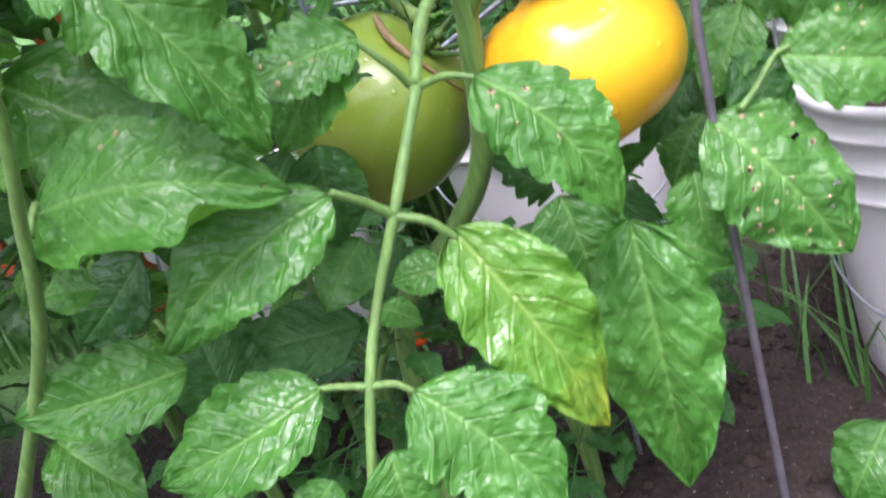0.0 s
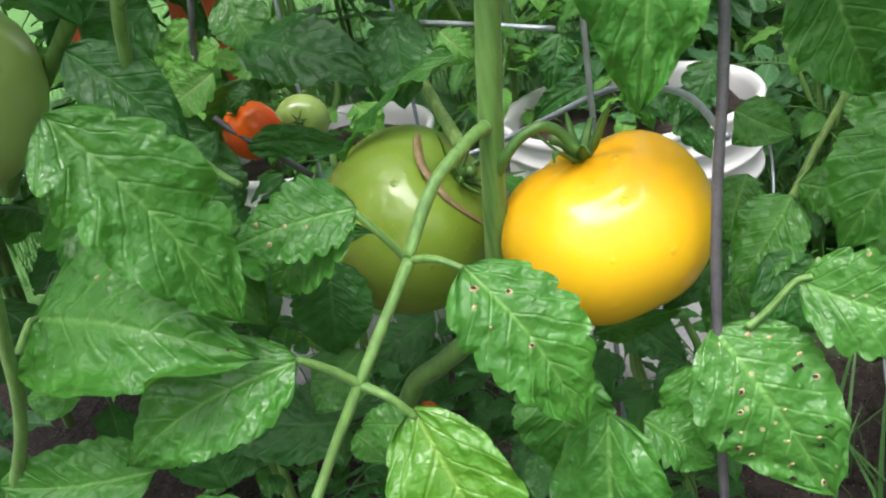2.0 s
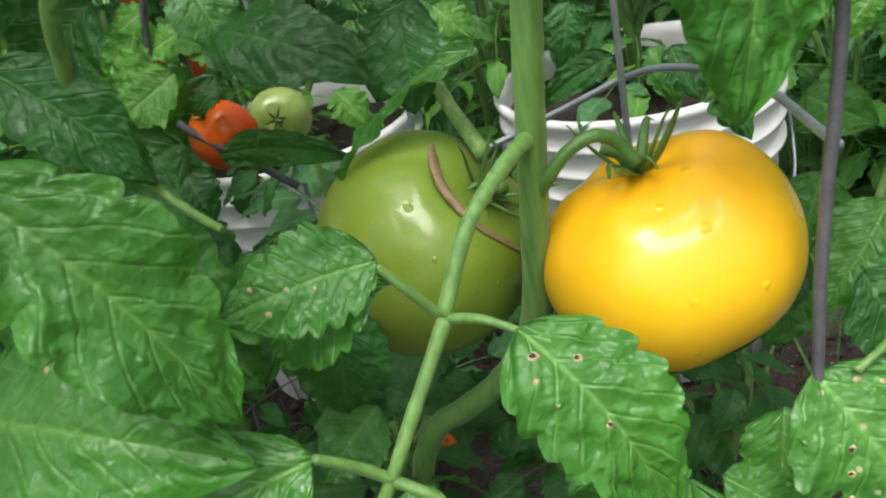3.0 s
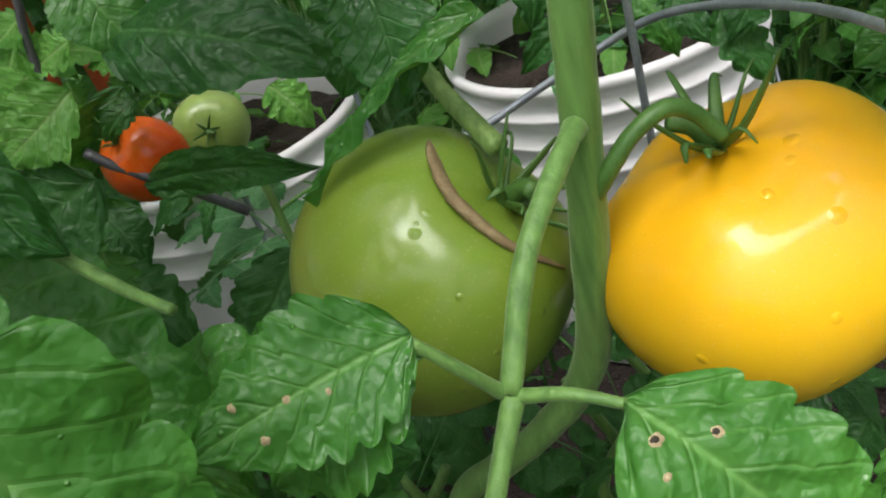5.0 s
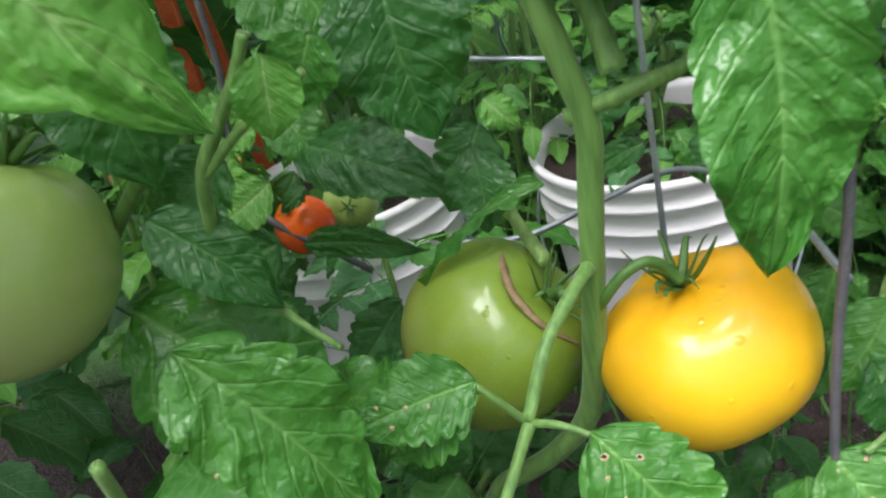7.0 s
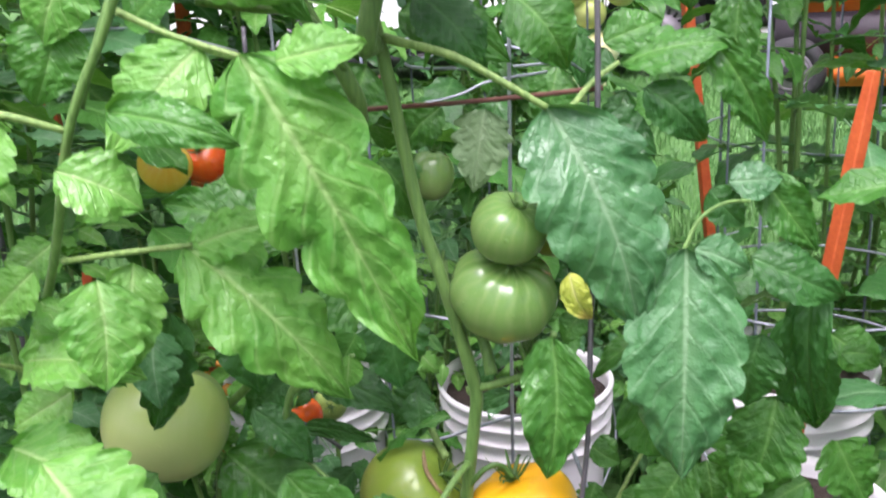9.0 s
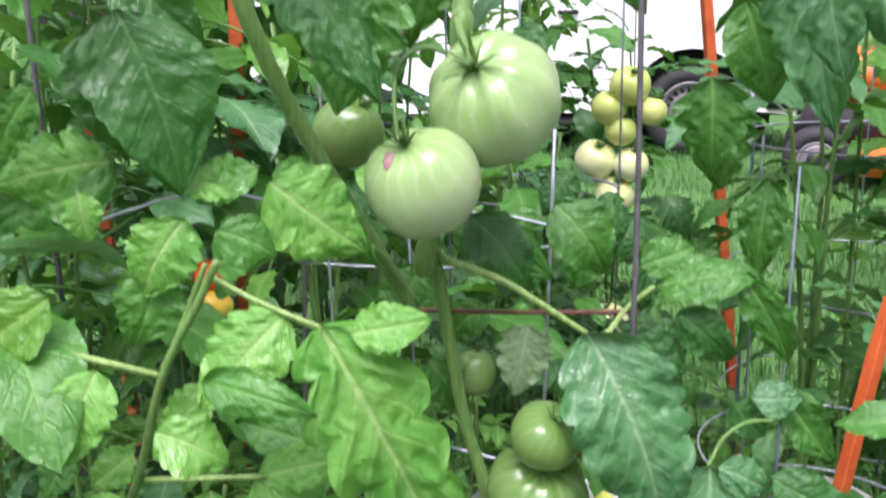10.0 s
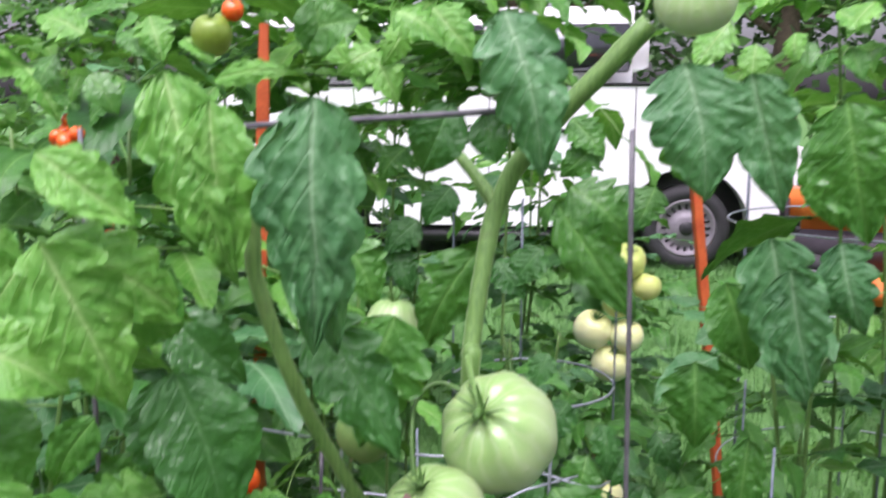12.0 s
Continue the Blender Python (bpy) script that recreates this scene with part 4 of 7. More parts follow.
leaflet(side, (-0.2974, -0.1000, 0.3067), (-0.2508, -0.1200, 0.2726), (0.4713, -0.6023, 0.6442), 0.0476, 'ovate', leaf_green, 0.05)
leaflet(main, (-0.2003, 0.0000, 0.4011), (-0.0866, -0.0500, 0.4428), (0.3758, -0.5784, 0.7240), 0.0474, 'lobed', leaf_green, 0.05)
leaflet(main, (-0.2096, 0.0200, 0.3843), (-0.1903, 0.0000, 0.3461), (0.4122, -0.5245, 0.7450), 0.0454, 'ovate', leaf_dark, 0.05)
leaflet(main, (-0.1179, -0.0500, 0.3118), (-0.0960, -0.0600, 0.2999), (0.3385, -0.5906, 0.7326), 0.0257, 'ovate', leaf_green, 0.05)
leaflet(main, (-0.2603, 0.1500, 0.4242), (-0.1611, 0.1200, 0.4222), (0.3128, -0.9193, 0.2387), 0.0247, 'ovate', leaf_dark, 0.04)
leaflet(main, (-0.2967, 0.1500, 0.4438), (-0.3008, 0.1300, 0.4084), (0.5034, -0.6479, 0.5717), 0.0465, 'lobed', leaf_dark, 0.04)
leaflet(side, (-0.3279, 0.2000, 0.4609), (-0.3795, 0.2000, 0.4298), (0.5324, -0.6689, 0.5188), 0.0551, 'lobed', leaf_bright, 0.04)
leaflet(main, (-0.2443, 0.1500, 0.5355), (-0.2172, 0.1300, 0.4916), (0.3253, -0.7342, 0.5959), 0.0725, 'ovate', leaf_green, 0.05)
leaflet(main, (-0.2525, 0.1000, 0.4525), (-0.3295, 0.0800, 0.4209), (0.3661, -0.6698, 0.6461), 0.0898, 'lobed', leaf_dark, 0.05)
leaflet(main, (-0.2797, -0.0200, 0.4817), (-0.1584, -0.0400, 0.3800), (0.3426, -0.6379, 0.6897), 0.0990, 'toothed', leaf_green, 0.05)
leaflet(main, (-0.0827, -0.0600, 0.4545), (-0.1327, -0.0700, 0.4135), (0.2558, -0.6512, 0.7145), 0.0583, 'lobed', leaf_green, 0.05)

# leaflets at the middle of the plant
leaflet(main, (-0.1215, -0.2250, 0.9030), (-0.0182, -0.2000, 0.6722), (0.2463, -0.7587, 0.6031), 0.1034, 'cut', leaf_bright, 0.07)
leaflet(main, (-0.0981, -0.2220, 0.8975), (-0.0388, -0.2100, 0.9101), (0.2699, -0.8322, 0.4843), 0.0411, 'toothed', leaf_bright, 0.05)
leaflet(main, (-0.1842, -0.2160, 0.7688), (-0.0742, -0.1900, 0.6359), (0.2887, -0.6910, 0.6626), 0.0883, 'cut', leaf_bright, 0.07)
leaflet(main, (-0.1900, -0.2100, 0.7616), (-0.1123, -0.2000, 0.7832), (0.4119, -0.7802, 0.4708), 0.0423, 'toothed', leaf_bright, 0.05)
leaflet(main, (0.0604, 0.0070, 0.8290), (0.1437, -0.0200, 0.6273), (0.0213, -0.8015, 0.5976), 0.1224, 'lobed', leaf_blue, 0.06)
leaflet(main, (0.1825, 0.0130, 0.6957), (0.1791, -0.0250, 0.4795), (-0.0364, -0.7927, 0.6085), 0.1134, 'lobed', leaf_blue, 0.06)
leaflet(main, (0.1895, 0.0120, 0.6958), (0.2404, 0.0190, 0.6734), (-0.0748, -0.8477, 0.5251), 0.0411, 'ovate', leaf_blue, 0.05)
leaflet(main, (0.2541, 0.0400, 0.6020), (0.2421, 0.0400, 0.5241), (-0.0994, -0.7850, 0.6115), 0.0723, 'lobed', leaf_dark, 0.05)
leaflet(main, (0.1230, 0.0800, 0.8580), (0.2260, 0.0800, 0.8720), (-0.0500, -0.6600, 0.7500), 0.0620, 'ovate', leaf_green, 0.12)
leaflet(main, (0.2050, 0.0800, 0.8770), (0.2610, 0.1000, 0.7740), (-0.2500, -0.8500, 0.4500), 0.0450, 'lobed', leaf_green, 0.12)
leaflet(main, (0.1082, 0.0800, 0.8761), (0.1637, 0.1000, 0.8969), (-0.0125, -0.8908, 0.4542), 0.0436, 'ovate', leaf_green, 0.06)
leaflet(main, (0.0986, 0.0600, 0.8052), (0.1573, 0.0500, 0.7777), (-0.0045, -0.8442, 0.5360), 0.0651, 'ovate', leaf_dark, 0.05)
leaflet(main, (0.1457, 0.0600, 0.8360), (0.2051, 0.0700, 0.7840), (-0.0509, -0.8530, 0.5195), 0.0485, 'ovate', leaf_dark, 0.10)
leaflet(main, (0.2242, 0.0800, 0.7414), (0.2748, 0.0900, 0.7433), (-0.1071, -0.8801, 0.4626), 0.0483, 'ovate', leaf_blue, 0.05)
leaflet(main, (0.2556, 0.1000, 0.7448), (0.3138, 0.1000, 0.6644), (-0.1377, -0.8603, 0.4909), 0.0494, 'ovate', leaf_green, 0.06)
leaflet(main, (0.2079, 0.0900, 0.7324), (0.2415, 0.0900, 0.6948), (-0.0801, -0.8700, 0.4865), 0.0624, 'ovate', leaf_dark, 0.05)
leaflet(main, (0.2391, 0.0200, 0.6857), (0.3256, 0.0220, 0.6494), (-0.1440, -0.8317, 0.5363), 0.0529, 'ovate', leaf_dark, 0.08)
leaflet(main, (0.3006, 0.0500, 0.6567), (0.3046, 0.0500, 0.4982), (-0.4125, -0.6941, 0.5900), 0.0461, 'ovate', leaf_dark, 0.08)
leaflet(main, (0.3403, 0.1000, 0.5584), (0.3705, 0.1000, 0.5588), (-0.1889, -0.7816, 0.5945), 0.0592, 'ovate', leaf_green, 0.05)
leaflet(main, (0.2808, 0.1000, 0.5102), (0.2507, 0.0800, 0.3943), (-0.1034, -0.7391, 0.6657), 0.0846, 'lobed', leaf_green, 0.05)
leaflet(main, (0.3218, 0.1200, 0.4009), (0.2544, 0.1000, 0.3493), (-0.1144, -0.7057, 0.6992), 0.0646, 'lobed', leaf_green, 0.05)
leaflet(main, (0.1946, 0.0800, 0.4429), (0.1388, 0.0600, 0.3609), (-0.0178, -0.7134, 0.7005), 0.0660, 'lobed', leaf_green, 0.05)
leaflet(main, (0.1554, 0.1000, 0.5803), (0.0892, 0.0800, 0.5392), (-0.2459, -0.4447, 0.8613), 0.0337, 'ovate', leaf_green, 0.06)
leaflet(main, (0.1388, 0.1000, 0.5133), (0.1674, 0.1000, 0.4314), (-0.0064, -0.7566, 0.6539), 0.0754, 'ovate', leaf_green, 0.05)
leaflet(main, (0.0887, 0.0300, 0.6265), (0.0680, 0.0200, 0.5969), (0.0690, -0.8107, 0.5814), 0.0390, 'ovate', leaf_green, 0.05)
leaflet(main, (0.0014, 0.0300, 0.8248), (-0.0133, 0.0220, 0.7458), (0.1285, -0.8287, 0.5448), 0.0599, 'cut', leaf_pale, 0.05)
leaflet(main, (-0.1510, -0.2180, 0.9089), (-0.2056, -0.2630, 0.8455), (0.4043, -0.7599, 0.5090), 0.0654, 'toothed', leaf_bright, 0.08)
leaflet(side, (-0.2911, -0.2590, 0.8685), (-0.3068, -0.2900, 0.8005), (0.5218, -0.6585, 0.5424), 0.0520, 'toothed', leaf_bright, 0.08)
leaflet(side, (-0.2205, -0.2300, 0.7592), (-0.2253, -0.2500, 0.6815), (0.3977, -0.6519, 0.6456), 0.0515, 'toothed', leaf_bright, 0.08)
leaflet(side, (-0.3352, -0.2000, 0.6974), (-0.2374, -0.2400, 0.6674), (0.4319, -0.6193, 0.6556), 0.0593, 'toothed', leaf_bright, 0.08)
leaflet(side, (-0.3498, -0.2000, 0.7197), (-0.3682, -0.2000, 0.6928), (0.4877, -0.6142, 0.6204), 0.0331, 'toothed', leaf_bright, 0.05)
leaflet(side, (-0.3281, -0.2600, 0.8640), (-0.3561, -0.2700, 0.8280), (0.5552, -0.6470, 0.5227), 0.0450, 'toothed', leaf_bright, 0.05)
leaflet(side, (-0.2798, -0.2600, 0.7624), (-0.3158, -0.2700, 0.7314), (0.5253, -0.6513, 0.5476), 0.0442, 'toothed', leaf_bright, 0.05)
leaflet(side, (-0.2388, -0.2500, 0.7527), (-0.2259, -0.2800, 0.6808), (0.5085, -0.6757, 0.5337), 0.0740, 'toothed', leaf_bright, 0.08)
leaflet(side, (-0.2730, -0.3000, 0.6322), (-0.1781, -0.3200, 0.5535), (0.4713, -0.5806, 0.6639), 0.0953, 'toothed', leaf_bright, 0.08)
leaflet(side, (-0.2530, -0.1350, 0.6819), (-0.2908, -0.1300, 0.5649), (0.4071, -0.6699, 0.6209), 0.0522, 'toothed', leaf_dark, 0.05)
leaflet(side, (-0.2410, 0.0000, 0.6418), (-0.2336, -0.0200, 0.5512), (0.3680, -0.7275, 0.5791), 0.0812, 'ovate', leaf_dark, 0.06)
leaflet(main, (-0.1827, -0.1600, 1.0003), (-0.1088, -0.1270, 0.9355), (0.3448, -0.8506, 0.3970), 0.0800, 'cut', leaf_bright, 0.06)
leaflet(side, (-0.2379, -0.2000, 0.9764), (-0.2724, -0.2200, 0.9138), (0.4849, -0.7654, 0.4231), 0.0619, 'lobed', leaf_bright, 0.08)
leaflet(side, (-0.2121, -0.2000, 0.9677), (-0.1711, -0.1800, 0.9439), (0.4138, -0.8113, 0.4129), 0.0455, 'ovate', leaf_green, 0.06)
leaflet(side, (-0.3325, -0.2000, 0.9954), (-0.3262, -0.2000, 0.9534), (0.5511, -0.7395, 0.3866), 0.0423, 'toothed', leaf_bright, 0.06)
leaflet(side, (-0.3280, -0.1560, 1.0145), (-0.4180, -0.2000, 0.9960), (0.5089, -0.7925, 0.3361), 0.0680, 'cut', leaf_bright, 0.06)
leaflet(main, (-0.1070, 0.0400, 0.7763), (-0.0712, 0.0500, 0.7136), (0.1992, -0.7995, 0.5666), 0.0803, 'lobed', leaf_green, 0.06)
leaflet(main, (-0.0813, 0.0600, 0.9146), (0.0241, 0.0500, 0.8711), (0.1548, -0.8786, 0.4517), 0.0600, 'ovate', leaf_green, 0.08)
leaflet(main, (0.0137, 0.1500, 0.9246), (0.0721, 0.1500, 0.8466), (0.0749, -0.8913, 0.4473), 0.0771, 'ovate', leaf_green, 0.16)
leaflet(main, (-0.1295, 0.1000, 0.8631), (-0.1657, 0.0800, 0.7886), (0.2509, -0.8311, 0.4963), 0.0890, 'ovate', leaf_green, 0.06)
leaflet(main, (-0.2154, 0.0200, 0.5520), (-0.2640, 0.0000, 0.5050), (0.2932, -0.6603, 0.6914), 0.0976, 'lobed', leaf_dark, 0.05)
leaflet(main, (-0.1659, 0.0500, 0.6597), (-0.1281, 0.0300, 0.5794), (0.2325, -0.7288, 0.6441), 0.1080, 'lobed', leaf_green, 0.05)
leaflet(side, (-0.1906, -0.2800, 0.8764), (-0.1084, -0.2700, 0.8510), (0.4794, -0.7994, 0.3622), 0.0359, 'ovate', leaf_green, 0.08)
leaflet(side, (-0.2209, -0.3000, 0.8429), (-0.1747, -0.2800, 0.8121), (0.5325, -0.7400, 0.4108), 0.0529, 'toothed', leaf_bright, 0.08)
leaflet(side, (-0.2662, -0.2000, 0.9369), (-0.2842, -0.2200, 0.8723), (0.5273, -0.7609, 0.3782), 0.0644, 'lobed', leaf_green, 0.08)

# leaflets at the top of the plant
leaflet(main, (-0.3327, -0.3000, 1.2814), (-0.2980, -0.2500, 1.1313), (0.5178, -0.7539, 0.4044), 0.0872, 'cut', leaf_bright, 0.08)
leaflet(main, (-0.3355, -0.2900, 1.2775), (-0.2584, -0.2000, 1.1998), (0.4932, -0.7879, 0.3686), 0.0760, 'cut', leaf_bright, 0.08)
leaflet(main, (-0.3089, -0.1550, 1.1356), (-0.2535, -0.1720, 0.9905), (0.4003, -0.7503, 0.5261), 0.1051, 'ovate', leaf_dark, 0.06)
leaflet(main, (-0.3447, -0.1000, 1.1792), (-0.2666, -0.0900, 1.1108), (0.4118, -0.7948, 0.4457), 0.0657, 'ovate', leaf_dark, 0.06)
leaflet(main, (-0.1769, -0.1900, 1.3735), (-0.1488, -0.2080, 1.1762), (0.3421, -0.8803, 0.3288), 0.0851, 'cut', leaf_blue, 0.06)
leaflet(main, (-0.1830, -0.1200, 1.1941), (-0.0964, -0.1300, 1.0594), (0.2685, -0.8381, 0.4749), 0.0807, 'cut', leaf_dark, 0.06)
leaflet(main, (-0.2600, -0.1600, 1.3881), (-0.2461, -0.1550, 1.2276), (0.4208, -0.8581, 0.2943), 0.0725, 'toothed', leaf_bright, 0.06)
leaflet(side, (-0.4539, -0.2800, 1.1949), (-0.3536, -0.2500, 1.1484), (0.5710, -0.6977, 0.4326), 0.0875, 'toothed', leaf_bright, 0.08)
leaflet(side, (-0.4516, -0.2500, 1.1347), (-0.4132, -0.2500, 1.0310), (0.5559, -0.6586, 0.5071), 0.0921, 'ovate', leaf_green, 0.08)
leaflet(main, (-0.3262, -0.1510, 1.0139), (-0.4449, -0.2000, 0.9593), (0.4647, -0.6739, 0.5744), 0.0798, 'cut', leaf_green, 0.07)
leaflet(main, (-0.1863, -0.1300, 1.0118), (-0.1121, -0.1000, 0.9151), (0.2488, -0.7574, 0.6036), 0.0560, 'cut', leaf_green, 0.06)
leaflet(main, (-0.2059, -0.1300, 1.0041), (-0.2649, -0.1400, 0.9783), (0.3355, -0.7420, 0.5804), 0.0371, 'ovate', leaf_green, 0.06)
leaflet(main, (-0.2433, -0.1500, 0.9230), (-0.1849, -0.1400, 0.9604), (0.3096, -0.7209, 0.6200), 0.0579, 'ovate', leaf_green, 0.06)
leaflet(main, (-0.0727, 0.1000, 1.2205), (-0.1407, 0.1000, 1.0952), (0.1893, -0.8860, 0.4232), 0.0754, 'cut', leaf_green, 0.06)
leaflet(main, (0.0070, 0.2000, 1.2680), (0.1070, 0.2000, 1.1270), (0.1800, -0.9000, 0.3000), 0.0720, 'toothed', leaf_green, 0.06)
leaflet(main, (0.2721, 0.3500, 1.2108), (0.3339, 0.3500, 0.9757), (-0.1424, -0.8839, 0.4455), 0.1144, 'cut', leaf_blue, 0.06)
leaflet(main, (0.2032, 0.5000, 1.0142), (0.2105, 0.5000, 0.8795), (-0.0637, -0.8571, 0.5111), 0.1171, 'cut', leaf_green, 0.06)
leaflet(main, (0.1463, 0.1500, 1.3926), (0.1810, 0.1500, 1.2807), (-0.0554, -0.9589, 0.2783), 0.1125, 'cut', leaf_green, 0.06)
leaflet(main, (0.2228, 0.4000, 1.1387), (0.2628, 0.4000, 1.0109), (-0.0958, -0.8865, 0.4527), 0.0908, 'ovate', leaf_green, 0.06)
leaflet(main, (0.2643, 0.4000, 0.9161), (0.2550, 0.4000, 0.7755), (-0.0986, -0.8137, 0.5729), 0.0624, 'ovate', leaf_green, 0.06)
leaflet(main, (-0.0610, 0.0500, 0.9321), (0.0046, 0.0510, 0.8523), (0.1101, -0.7804, 0.6154), 0.0679, 'ovate', leaf_dark, 0.16)
leaflet(side, (-0.4472, -0.2800, 1.0777), (-0.3999, -0.2800, 0.9595), (0.5420, -0.6221, 0.5650), 0.0946, 'toothed', leaf_bright, 0.08)
leaflet(side, (-0.4208, -0.1200, 1.0706), (-0.4776, -0.1200, 0.9888), (0.4979, -0.6890, 0.5267), 0.0513, 'ovate', leaf_green, 0.06)
leaflet(side, (-0.4479, -0.2000, 1.2773), (-0.4695, -0.2000, 1.2226), (0.5938, -0.7233, 0.3525), 0.0499, 'toothed', leaf_bright, 0.06)
leaflet(side, (-0.5412, -0.1500, 1.3288), (-0.5059, -0.1500, 1.2929), (0.6197, -0.7263, 0.2975), 0.0691, 'ovate', leaf_green, 0.06)
leaflet(main, (-0.1510, -0.1900, 1.3924), (-0.1299, -0.2000, 1.1731), (0.3159, -0.8390, 0.4432), 0.0933, 'cut', leaf_blue, 0.06)
leaflet(main, (-0.3020, -0.1600, 1.4148), (-0.2393, -0.1550, 1.2216), (0.4318, -0.8090, 0.3988), 0.0755, 'cut', leaf_bright, 0.06)
leaflet(main, (-0.0313, 0.0200, 1.4789), (0.0145, 0.0000, 1.3134), (0.1362, -0.9365, 0.3230), 0.0894, 'cut', leaf_blue, 0.06)
leaflet(main, (0.1446, 0.0340, 1.4256), (0.1711, 0.0200, 1.2911), (-0.0349, -0.9333, 0.3573), 0.1044, 'cut', leaf_blue, 0.06)
leaflet(main, (0.2139, 0.1000, 1.4163), (0.2550, 0.1000, 1.2716), (-0.1032, -0.9245, 0.3670), 0.0759, 'cut', leaf_blue, 0.06)
leaflet(main, (0.3075, 0.1000, 1.3877), (0.3390, 0.1000, 1.2390), (-0.1812, -0.9024, 0.3909), 0.0976, 'cut', leaf_green, 0.06)
leaflet(side, (-0.3475, -0.2800, 1.3489), (-0.2755, -0.2560, 1.2905), (0.5211, -0.7521, 0.4036), 0.0532, 'toothed', leaf_bright, 0.08)
leaflet(side, (-0.2826, -0.2000, 1.2485), (-0.3424, -0.2000, 1.1693), (0.4599, -0.7341, 0.4996), 0.0792, 'ovate', leaf_green, 0.08)
leaflet(main, (-0.0896, 0.0500, 1.3877), (-0.1269, 0.0500, 1.3097), (0.2215, -0.9046, 0.3641), 0.0662, 'ovate', leaf_dark, 0.08)
leaflet(main, (-0.0495, 0.0300, 1.3763), (-0.0372, 0.0300, 1.3245), (0.1651, -0.9168, 0.3637), 0.0522, 'ovate', leaf_dark, 0.08)
leaflet(main, (-0.2038, -0.1000, 1.4488), (-0.1387, -0.1000, 1.4625), (0.3351, -0.9050, 0.2621), 0.0612, 'ovate', leaf_green, 0.06)
leaflet(main, (-0.2843, -0.1000, 1.4087), (-0.2048, -0.1000, 1.4159), (0.3994, -0.8638, 0.3070), 0.0262, 'toothed', leaf_bright, 0.06)
leaflet(main, (-0.1812, -0.1000, 1.4783), (-0.1826, -0.1000, 1.4233), (0.3451, -0.8997, 0.2674), 0.0512, 'ovate', leaf_green, 0.06)
leaflet(side, (-0.4158, -0.1000, 1.4148), (-0.3875, -0.1000, 1.3769), (0.5211, -0.7898, 0.3236), 0.0603, 'ovate', leaf_green, 0.06)
leaflet(main, (0.3053, 0.2000, 1.3439), (0.3297, 0.2000, 1.2423), (-0.1600, -0.9023, 0.4003), 0.0701, 'ovate', leaf_green, 0.08)
leaflet(side, (-0.3548, -0.3000, 1.2587), (-0.3889, -0.3000, 1.2210), (0.5607, -0.6744, 0.4805), 0.0485, 'toothed', leaf_bright, 0.08)
leaflet(main, (0.0814, -0.0500, 0.6924), (0.0992, -0.0500, 0.6477), (-0.2916, -0.8385, 0.4604), 0.0275, 'ovate', leaf_yellow, 0.15)
leaflet(side, (-0.3302, -0.2500, 0.9233), (-0.4230, -0.2700, 0.8420), (0.5068, -0.6047, 0.6144), 0.0703, 'toothed', leaf_yellowed, 0.10)
leaflet(main, (-0.0592, 0.1200, 0.8148), (-0.1047, 0.1200, 0.7684), (0.2025, -0.8645, 0.4601), 0.0472, 'ovate', leaf_green, 0.08)
leaflet(main, (-0.1354, 0.1000, 0.8488), (-0.1661, 0.1000, 0.7797), (-0.1290, -0.7744, 0.6194), 0.0525, 'ovate', leaf_green, 0.05)
leaflet(side, (-0.2506, -0.2200, 0.7131), (-0.3174, -0.2400, 0.6735), (0.4775, -0.6515, 0.5895), 0.0645, 'toothed', leaf_bright, 0.08)
leaflet(side, (-0.3378, -0.2500, 0.6151), (-0.2361, -0.2700, 0.5916), (0.4585, -0.5886, 0.6659), 0.0686, 'toothed', leaf_bright, 0.08)
leaflet(side, (-0.3259, -0.1800, 0.6299), (-0.3771, -0.2000, 0.6012), (0.4851, -0.6097, 0.6268), 0.0523, 'toothed', leaf_bright, 0.08)
leaflet(side, (-0.2796, -0.1500, 0.5340), (-0.3304, -0.1600, 0.4668), (0.4027, -0.5921, 0.6980), 0.0817, 'ovate', leaf_green, 0.08)
leaflet(main, (0.2906, 0.1000, 0.5978), (0.3195, 0.1000, 0.4632), (-0.3338, -0.7258, 0.6015), 0.0692, 'ovate', leaf_dark, 0.08)
leaflet(main, (0.3505, 0.2000, 0.5397), (0.4030, 0.2000, 0.5003), (-0.1853, -0.7613, 0.6214), 0.0628, 'ovate', leaf_green, 0.08)
leaflet(main, (0.2571, 0.1000, 0.4833), (0.2413, 0.0800, 0.3867), (-0.0924, -0.7109, 0.6972), 0.0833, 'cut', leaf_green, 0.06)
leaflet(main, (0.3462, 0.1200, 0.4503), (0.3853, 0.1200, 0.3707), (-0.1761, -0.6971, 0.6950), 0.0903, 'cut', leaf_green, 0.06)
leaflet(main, (-0.4555, 0.2500, 0.7632), (-0.4230, 0.2500, 0.7989), (0.3707, -0.7295, 0.5748), 0.0238, 'ovate', leaf_green, 0.06)
leaflet(main, (0.0892, 0.1400, 0.4194), (0.1229, 0.1300, 0.4043), (-0.0191, -0.8068, 0.5906), 0.0321, 'ovate', leaf_green, 0.06)
leaflet(main, (0.1342, 0.2000, 0.4371), (0.1592, 0.2000, 0.4165), (-0.0748, -0.8318, 0.5500), 0.0308, 'ovate', leaf_green, 0.06)
leaflet(main, (0.0950, 0.1200, 0.3851), (0.0807, 0.1000, 0.3453), (0.0087, -0.7588, 0.6513), 0.0357, 'cut', leaf_green, 0.06)
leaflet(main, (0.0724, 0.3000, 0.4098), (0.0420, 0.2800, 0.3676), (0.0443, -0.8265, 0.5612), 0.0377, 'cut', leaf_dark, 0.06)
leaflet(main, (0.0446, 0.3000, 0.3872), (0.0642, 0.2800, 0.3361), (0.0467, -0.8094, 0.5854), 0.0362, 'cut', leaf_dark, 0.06)
